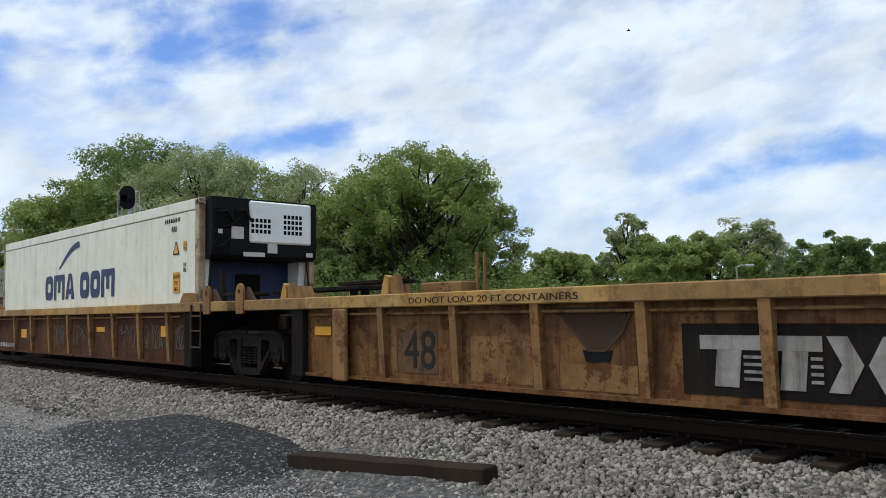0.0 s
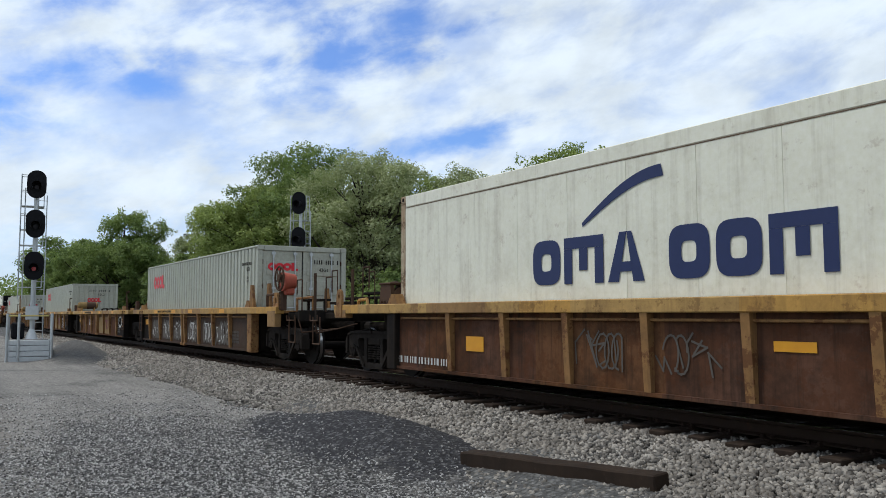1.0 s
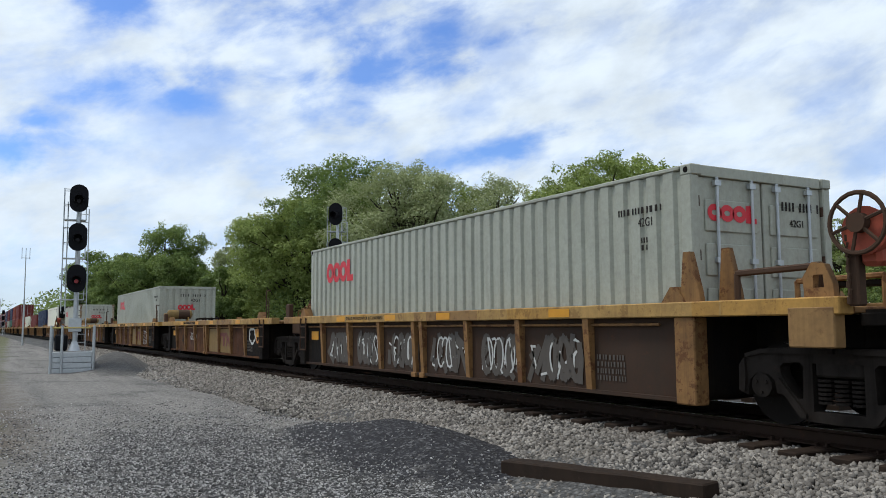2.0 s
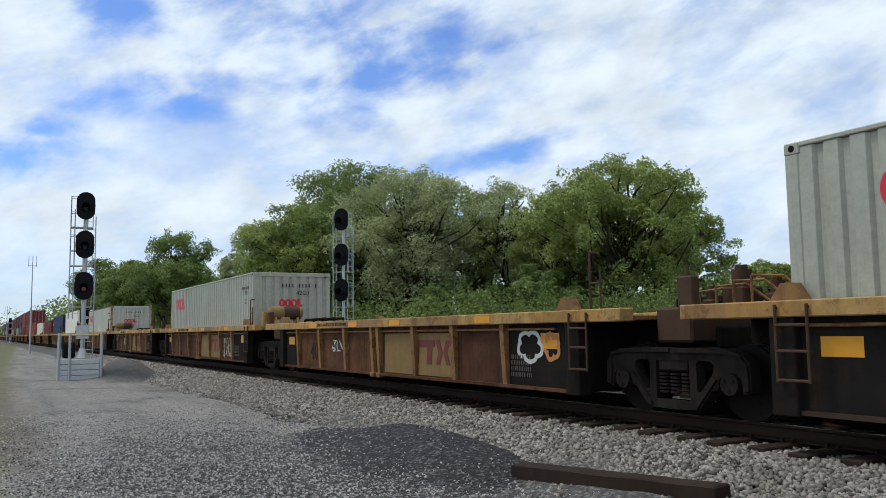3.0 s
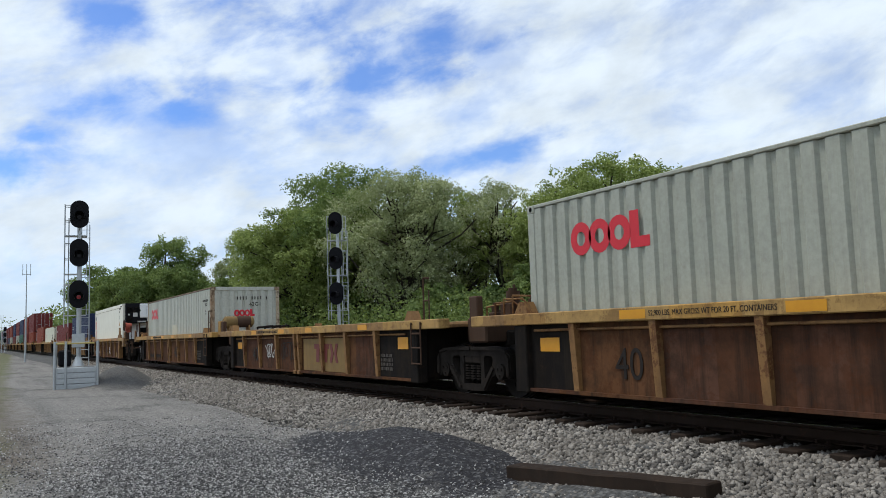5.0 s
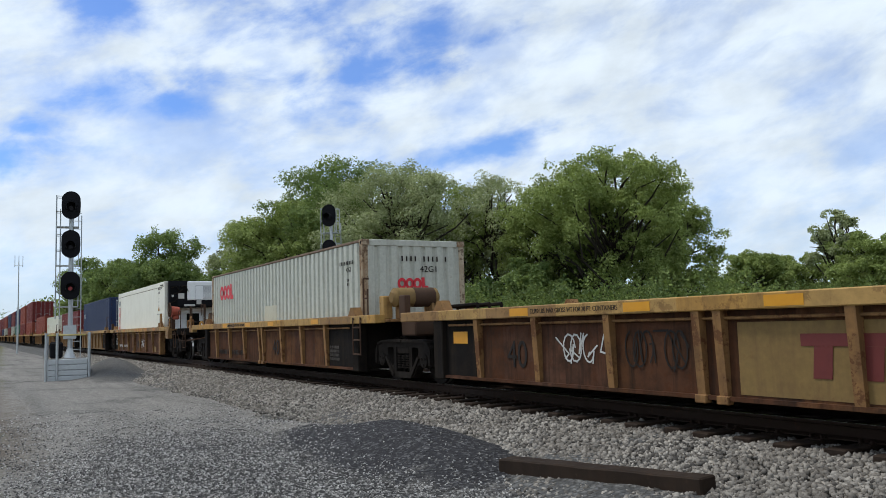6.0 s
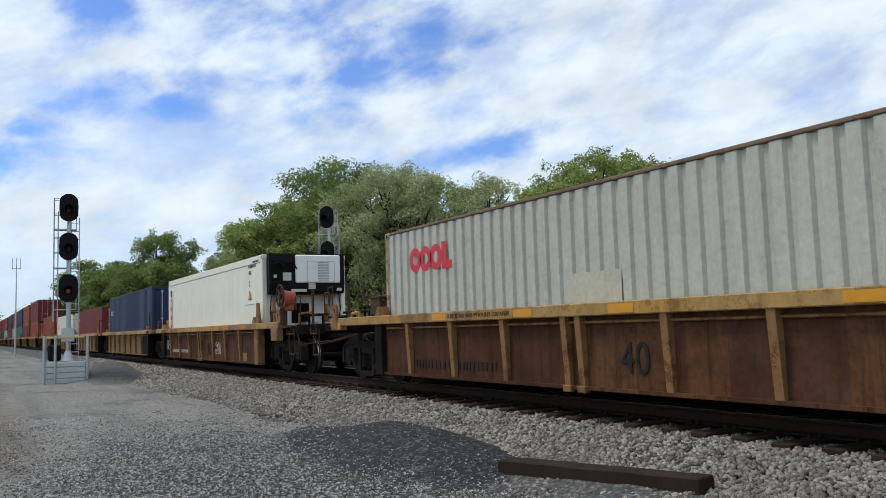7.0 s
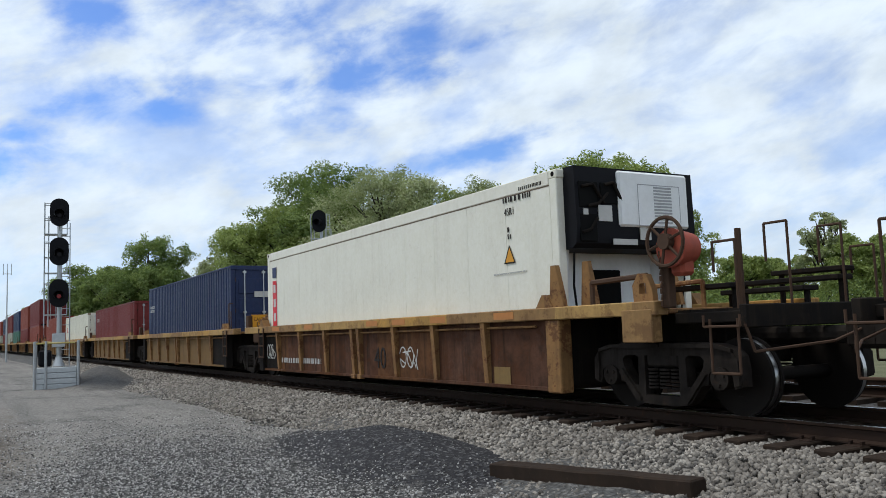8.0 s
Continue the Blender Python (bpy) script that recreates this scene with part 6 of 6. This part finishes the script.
def triangle_mark(con, x, z, s, y):
    bm = bmesh.new()
    prism(bm, [(x, z), (x + s, z), (x + s / 2, z + 0.95 * s)], y - 0.001, y)
    part("warning_sign", bm, M_TAPE, con, "yellow warning triangle")
    bm = bmesh.new()
    stroke(bm, [(x, z), (x + s, z), (x + s / 2, z + 0.95 * s), (x, z)], y - 0.002, 0.020)
    part("warning_border", bm, M_MARK, con)


M_SCUFF = paint("scraped_paint", (0.20, 0.19, 0.17), (0.08, 0.07, 0.06), 0.8, 0.8, 0.5, (0.12, 0.06, 0.03), 0.8)
# next but one: near-black that paints shade where openings would be
M_SHADE = plain("opening_shade", (0.004, 0.004, 0.004), 0.8)
M_GREYLINE = plain("louvre_grey", (0.35, 0.35, 0.35), 0.5)
BASE = 0.277      # floor of a container above the rail
WS = -1.2225      # y of paint on a smooth container side
WC = -1.2105      # y of paint on the crests of a corrugated side

CAR = "rust-stained yellow-brown articulated well car"

# the well ahead, empty
ahead = rides(well_unit("joint", "flat", 14.6, "empty long " + CAR + " with a torn side panel", False, tuple(-14.6 + k for k in (1.05, 1.95, 3.30, 4.55, 5.85, 7.05, 8.4, 9.7, 11.0, 12.2, 13.4)), (), side=M_TAN), 4.27)
bm = bmesh.new()
box(bm, -12.34, -11.66, -1.336, -1.3335, 0.32, 0.84)
part("number_ground", bm, M_BUFF, ahead, "scuffed buff ground behind the number")
decal("number", "48", 0.48, -12.28, -1.3385, 0.38, M_MARK, ahead, 0.58)
tape(ahead, -14.25, 0.76, 0.40, 0.12)
tagged(decal("stencil", "DO NOT LOAD 20 FT CONTAINERS", 0.075, -12.05, -1.4565, 1.165, M_MARK, ahead, 2.6), kind="stuff")
bm = bmesh.new()
box(bm, -8.38, -6.10, -1.336, -1.3325, 0.30, 0.92)
part("black_panel", bm, M_DARK, ahead)
lines_mark(ahead, -8.20, 0.38, 1.62, 0.44, M_CHALK, True)
bm = bmesh.new()
stroke(bm, [(-9.82, 1.06), (-9.62, 0.86), (-9.42, 0.66), (-9.22, 0.66), (-9.02, 0.84), (-8.90, 1.06)], -1.346, 0.03)
part("torn_edge", bm, M_RUST, ahead, "bent torn edge of the panel")
bm = bmesh.new()
prism(bm, [(-9.80, 1.08), (-8.93, 1.08), (-9.02, 0.86), (-9.22, 0.68), (-9.42, 0.68), (-9.66, 0.90)], -1.3435, -1.336)
part("bent_flap", bm, M_DARKSIDE, ahead, "dark buckled flap of the panel")
bm = bmesh.new()
prism(bm, [(-9.46, 0.54), (-9.18, 0.55), (-9.14, 0.66), (-9.30, 0.64), (-9.50, 0.66)], -1.341, -1.3335)
part("scorch", bm, M_BLACK, ahead, "black hole in the panel")
for x0, x1, z0, z1 in ((-11.10, -10.15, 0.27, 0.78), (-9.80, -8.86, 0.26, 0.52), (-12.55, -12.42, 0.26, 0.9), (-6.0, -5.1, 0.28, 0.8), (-3.4, -2.6, 0.26, 0.6)):
    bm = bmesh.new()
    box(bm, x0, x1, -1.3345, -1.3315, z0, z1)
    part("paint_patch", bm, M_PALEBUFF, ahead, "streaked pale buff paint left on the panel")
bm = bmesh.new()
box(bm, -13.65, -13.35, -1.47, -1.40, 0.16, 1.12, 0.02)
part("side_bracket", bm, M_RIB, ahead)

# first reefer, white with a dark blue mark
mcar = rides(well_unit("flat", "coupler", 12.19, "grimy " + CAR + " carrying a white reefer container", dark=(), ribs=EVEN_RIBS), -13.83)
reef = rides(container("reefer", M_CREAM, "cream-white reefer container with dark blue mark and black cooling unit", 2.896, "open", rusty=True), -13.83, BASE)
reefer_unit(reef, 2.896, M_WHITE, M_DARK, True)
block_mark(reef, -8.47, 1.22, 4.60, 0.60, M_LOGO_NAVY, WS, "oma_oom")
swoosh(reef, -7.42, 1.99, 1.36, 0.56, M_LOGO_NAVY, WS)
bars(reef, "serial", -1.41, 2.53, 0.66, 0.11, 1, 5, M_MARK, WS)
decal("type_code", "45R1", 0.11, -1.13, WS, 2.35, M_MARK, reef, 0.22)
triangle_mark(reef, -1.05, 1.93, 0.25, WS)
tape(reef, -1.05, 1.21, 0.29, 0.38, WS)
for k, word in enumerate(("HIGH", "9'-6\"", "CAUTION")):
    decal("height_notice", word, 0.075, -1.035 + (0.0, 0.06, -0.0)[k] + (0.05 if k == 0 else 0), WS - 0.004, 1.24 + 0.118 * k, M_MARK, reef, (0.17, 0.15, 0.26)[k])
tape(reef, -0.61, 1.97, 0.11, 0.18, WS)
bars(reef, "data_panel", -0.60, 2.0, 0.09, 0.12, 2, 6, M_MARK, WS - 0.004)
bars(reef, "data_panel", -0.60, 1.58, 0.11, 0.20, 2, 7, M_MARK, WS)
for k, (dx, dz) in enumerate(((-9.2, 0.5), (-6.9, 0.62), (-3.3, 0.7), (-2.5, 0.34), (-1.6, 0.22), (-5.6, 0.3))):
    bm = bmesh.new()
    prism(bm, [(dx, dz), (dx + 0.025, dz - 0.02), (dx + 0.04, dz + 0.16), (dx + 0.03, dz + 0.34), (dx + 0.005, dz + 0.2)], WS - 0.002, WS)
    part("scuff", bm, M_SCUFF, reef, "dark scrape in the paint")
tape(mcar, -1.29, 0.68, 0.42, 0.20)
tape(mcar, -9.93, 0.56, 0.46, 0.22)
tape(mcar, -4.55, 0.75, 0.46, 0.10)
bars(mcar, "car_number", -12.05, 0.30, 1.75, 0.15, 1, 8, M_MARKW)
for k, x in enumerate((-0.72, -2.02, -3.3, -6.05, -7.4)):
    scrawl(mcar, x, 0.42, 0.80, 0.5, 20 + k, M_FAINT)


def grey_box(x, door, seed, rusty=False):
    c = rides(container("box", M_GREYB if rusty else M_GREY, "light grey corrugated container with a red emblem" + (", doors leading" if door else ""), 2.591, "doors" if door else "wall", rusty=rusty), x, BASE)
    ring_mark(c, -11.20, 1.75, 1.50, 0.45, M_LOGO_RED, "side", WC)
    bars(c, "serial", -1.23, 2.11, 0.80, 0.11, 1, seed, M_MARK, WC)
    decal("type_code", "42G1", 0.11, -0.88, WC, 1.95, M_MARK, c, 0.24)
    bars(c, "data_panel", -0.83, 1.66, 0.13, 0.18, 2, seed + 1, M_MARK, WC)
    bm = bmesh.new()
    rng = random.Random(seed + 9)
    y = -0.42 if not door else 0.25
    for k in range(11):
        y += 0.105 if not door else 0.065
        if k not in (4, 9):
            box(bm, -0.014, -0.010, y, y + (0.034 if not door else 0.028), 2.14, 2.25)
    tagged(part("serial", bm, M_MARK, c), kind="stuff")
    if door:
        ring_mark(c, -0.95, 1.95, 0.80, 0.20, M_LOGO_RED, "end", -0.015)
        end_decal("type_code", "42G1", 0.09, -0.015, 0.45, 1.95, M_MARK, c, 0.25)
    else:
        ring_mark(c, -0.42, 1.55, 0.72, 0.24, M_LOGO_RED, "end", -0.012)
        end_decal("type_code", "42G1", 0.13, -0.012, 0.12, 1.92, M_MARK, c, 0.40)
    return c


# five-unit car: loaded, empty, loaded, empty, loaded
o2car = rides(well_unit("coupler", "joint", 12.19, "grimy " + CAR + " carrying a grey container", dark=("back",), side=M_DARKSIDE), -33.47)
grey_box(-33.47, True, 31)
for k, x in enumerate((-2.95, -4.35, -5.85, -7.55, -9.05, -10.65)):
    scrawl(o2car, x, 0.30, 1.05, 0.62, 140 + k, M_FAINT, 0.10)
    scrawl(o2car, x + 0.04, 0.32, 1.0, 0.58, 150 + k, M_MARKW, 0.035)
e2car = rides(well_unit("joint", "joint", 12.19, "empty " + CAR, dark=("front", "back")), -48.99)
acar = rides(well_unit("joint", "joint", 12.19, CAR + " carrying a grey container", True, dark=("front", "back")), -64.55)
grey_box(-64.52, False, 33)
e4car = rides(well_unit("joint", "joint", 12.19, "empty " + CAR, dark=("front", "back")), -80.14)
bcar = rides(well_unit("joint", "coupler", 12.19, CAR + " carrying a grey container", True), -95.77)
bbox = grey_box(-95.77, False, 35, True)
bm = bmesh.new()
box(bm, -6.55, -5.55, WC - 0.002, WC - 0.0005, 0.98, 1.42)
part("repaint_patch", bm, M_PATCH, bbox, "patch of fresh cream paint")

for car, emblem in ((e2car, -4.72), (acar, -4.6), (e4car, -5.1)):
    ochre(car, -6.0, -3.18)
    lines_mark(car, emblem - 0.15, 0.46, 1.42, 0.42, M_MAROON)
for car, num in ((acar, -10.24), (e2car, -10.22), (e4car, -10.25), (bcar, -5.5), (o2car, -10.2)):
    decal("number", "40", 0.40, num, -1.340, 0.42, M_MARK, car, 0.50)
for car in (o2car, e2car, acar, e4car, bcar):
    if car is not bcar:
        tape(car, -11.80, 0.75, 0.44, 0.19)
    if car in (e2car, acar, e4car):
        tape(car, -0.78, 0.77, 0.43, 0.22)
    for k, x in enumerate((-9.98, -7.58, -5.55, -2.4)):
        tape(car, x, 1.15, 0.45, 0.11, -1.4565)
    tagged(decal("stencil", "52,900 LBS. MAX GROSS WT FOR 20 FT. CONTAINERS", 0.065, -9.48, -1.4565, 1.18, M_MARK, car, 1.80), kind="stuff")
    bars(car, "data_stencil", -1.55, 0.36, 0.55, 0.34, 4, 55, M_FAINT, -1.3385)
scrawl(acar, -2.90, 0.28, 1.15, 0.68, 61, M_MARKW)
scrawl(e4car, -8.99, 0.50, 0.95, 0.42, 62, M_MARKW)
scrawl(e4car, -7.65, 0.46, 1.04, 0.50, 63, M_MARK)
bubble(e2car, -1.36, 0.58, 0.62, 0.44, 64, M_MARKW)
bubble(e2car, -0.70, 0.62, 0.36, 0.36, 65, M_ORANGE_TAG)
scrawl(e2car, -8.76, 0.60, 0.85, 0.28, 65, M_MARKW)
bars(bcar, "car_number", -10.8, 0.36, 2.6, 0.18, 1, 66, M_MARK)

# second five-unit car: reefer, navy, red, white, red
ccar = rides(well_unit("coupler", "joint", 12.19, CAR + " carrying a white reefer container", dark=("back",)), -115.70)
reef2 = rides(container("reefer", M_CREAM2, "white reefer container with black cooling unit and a red vertical sign", 2.896, "open"), -115.70, BASE)
reefer_unit(reef2, 2.896, M_WHITE, M_WHITE, False)
bars(reef2, "serial", -1.28, 2.60, 0.73, 0.11, 1, 71, M_MARK, WS)
decal("type_code", "45R1", 0.11, -1.26, WS, 2.41, M_MARK, reef2, 0.24)
triangle_mark(reef2, -1.29, 1.71, 0.26, WS)
bars(reef2, "data_panel", -1.19, 2.06, 0.10, 0.20, 2, 77, M_MARK, WS)
bars(reef2, "small_print", -1.59, 1.55, 0.86, 0.03, 1, 72, M_GREYLINE, WS)
bm = bmesh.new()
box(bm, -11.80, -11.50, WS - 0.002, WS, 1.0, 2.16)
part("vertical_sign", bm, M_LOGO_RED, reef2, "red vertical sign strip")
for k in range(3):
    tape(reef2, -11.73, 1.14 + 0.36 * k, 0.16, 0.20, WS - 0.0025, M_MARKW)
tape(reef2, -11.80, 2.24, 0.30, 0.26, WS, M_LOGO_NAVY)
bars(reef2, "hatched_strip", -0.87, 2.73, 0.58, 0.07, 1, 73, M_MARK, WS)
decal("number", "40", 0.40, -5.62, -1.340, 0.38, M_MARK, ccar, 0.50)
bars(ccar, "car_number", -10.85, 0.40, 2.55, 0.16, 1, 74, M_MARKW)
scrawl(ccar, -4.5, 0.38, 0.72, 0.42, 75, M_MARKW)
scrawl(ccar, -11.9, 0.46, 0.6, 0.4, 76, M_MARKW)
tape(ccar, -1.52, 0.20, 0.42, 0.28, -1.338, M_OCHRE)
for k, x in enumerate((-11.2, -9.0, -5.7, -4.6, -3.2, -1.3)):
    tape(ccar, x, 1.16, 0.50, 0.10, -1.4565, M_ORANGE_TAG)


def loaded(x, wall, label, height=2.591, door=True, back="joint", turning=True):
    car = rides(well_unit("joint", back, 12.19, CAR + " carrying a container", turning=turning, side=M_OCHRESIDE), x)
    con = rides(container("box", wall, label, height, "doors" if door else "wall"), x, BASE)
    return car, con


ncar, navy = loaded(-131.3, M_NAVY, "dark navy corrugated container with locked doors", 2.896)
bars(navy, "side_mark", -11.9, 1.9, 0.85, 0.30, 2, 81, M_MARKW, WC)
bm = bmesh.new()
box(bm, 0.025, 0.034, -0.62, 0.02, 0.98, 1.42, 0.004)
part("notice_board", bm, M_TAPE, navy, "yellow notice board")
end_decal("notice", "CAUTION", 0.10, 0.037, -0.55, 1.24, M_MARK, navy, 0.5)
bm = bmesh.new()
box(bm, -0.02, -0.014, -0.5, 0.1, 1.95, 2.12)
part("end_mark", bm, M_MARKW, navy)
rcar, redb = loaded(-146.9, M_RED, "dark red corrugated steel container with bare doors", 2.591)
bars(redb, "side_mark", -11.6, 1.9, 0.8, 0.25, 1, 82, M_MARKW, WC)
wcar, whiteb = loaded(-162.5, M_CREAM, "off-white corrugated steel container with a red emblem", 2.591)
ring_mark(whiteb, -11.4, 1.5, 0.7, 0.4, M_LOGO_RED, "side", WC)
lcar, lastb = loaded(-178.1, M_ORANGE, "orange-red corrugated steel container with locked doors", 2.896, True, "coupler")

# the double-stacked cars that follow
FAR = [(M_ORANGE, M_RED), (M_RED, M_ORANGE), (M_GREEN, M_NAVY), (M_GREY, M_RED), (M_RED, M_NAVY), (M_GREY, M_ORANGE), (M_NAVY, M_RED), (M_RED, M_RED), (M_GREEN, M_NAVY), (M_GREY, M_NAVY), (M_RED, M_ORANGE), (M_GREY, M_GREEN), (M_NAVY, M_NAVY), (M_RED, M_GREY), (M_ORANGE, M_NAVY)]
WORD = {M_ORANGE.name: "orange-red", M_RED.name: "dark red", M_GREEN.name: "green", M_NAVY.name: "navy blue", M_GREY.name: "light grey"}
stock = {}


def far_box(wall, x, z):
    if wall.name not in stock:
        stock[wall.name] = container("box", wall, WORD[wall.name] + " corrugated container in a double stack", 2.591, "doors")
        ob = stock[wall.name]
    else:
        ob = copy_thing(stock[wall.name], pose(0, 0, 0))
    return rides(ob, x, z)


far_car = well_unit("joint", "joint", 12.19, CAR + " carrying a double stack", turning=False, side=M_OCHRESIDE)
x = -198.0
for k, (lower, upper) in enumerate(FAR):
    rides(far_car if k == 0 else copy_thing(far_car, pose(0, 0, 0)), x)
    far_box(lower, x, BASE)
    far_box(upper, x, BASE + 2.60)
    x -= PITCH + 0.05 + (4.3 if k % 5 == 4 else 0)


# ------------------------------------------------------------------ movement
def motions():
    for ob, x, y, z in MOVERS:
        walk(ob, [(0.0, pose(x, y, z)), (8.0, pose(x + SPEED * 8.0, y, z))])
    walk(BIRD, [(t, pose(-37.9 + 11.7 * t, 55.1 + 10.4 * t, 20.8 + 3.1 * max(0.0, 1 - t / 0.5), 0, 0, 42)) for t in (0.0, 0.2, 0.5, 1.0, 8.0)])
    step = math.degrees(SPEED / 0.42 / FPS)
    for ob, x in WHEELSETS:
        walk(ob, [(k / FPS, pose(x, 0, 0.42, 0, (k * step) % 360, 0)) for k in range(8 * FPS + 1)])


motions()
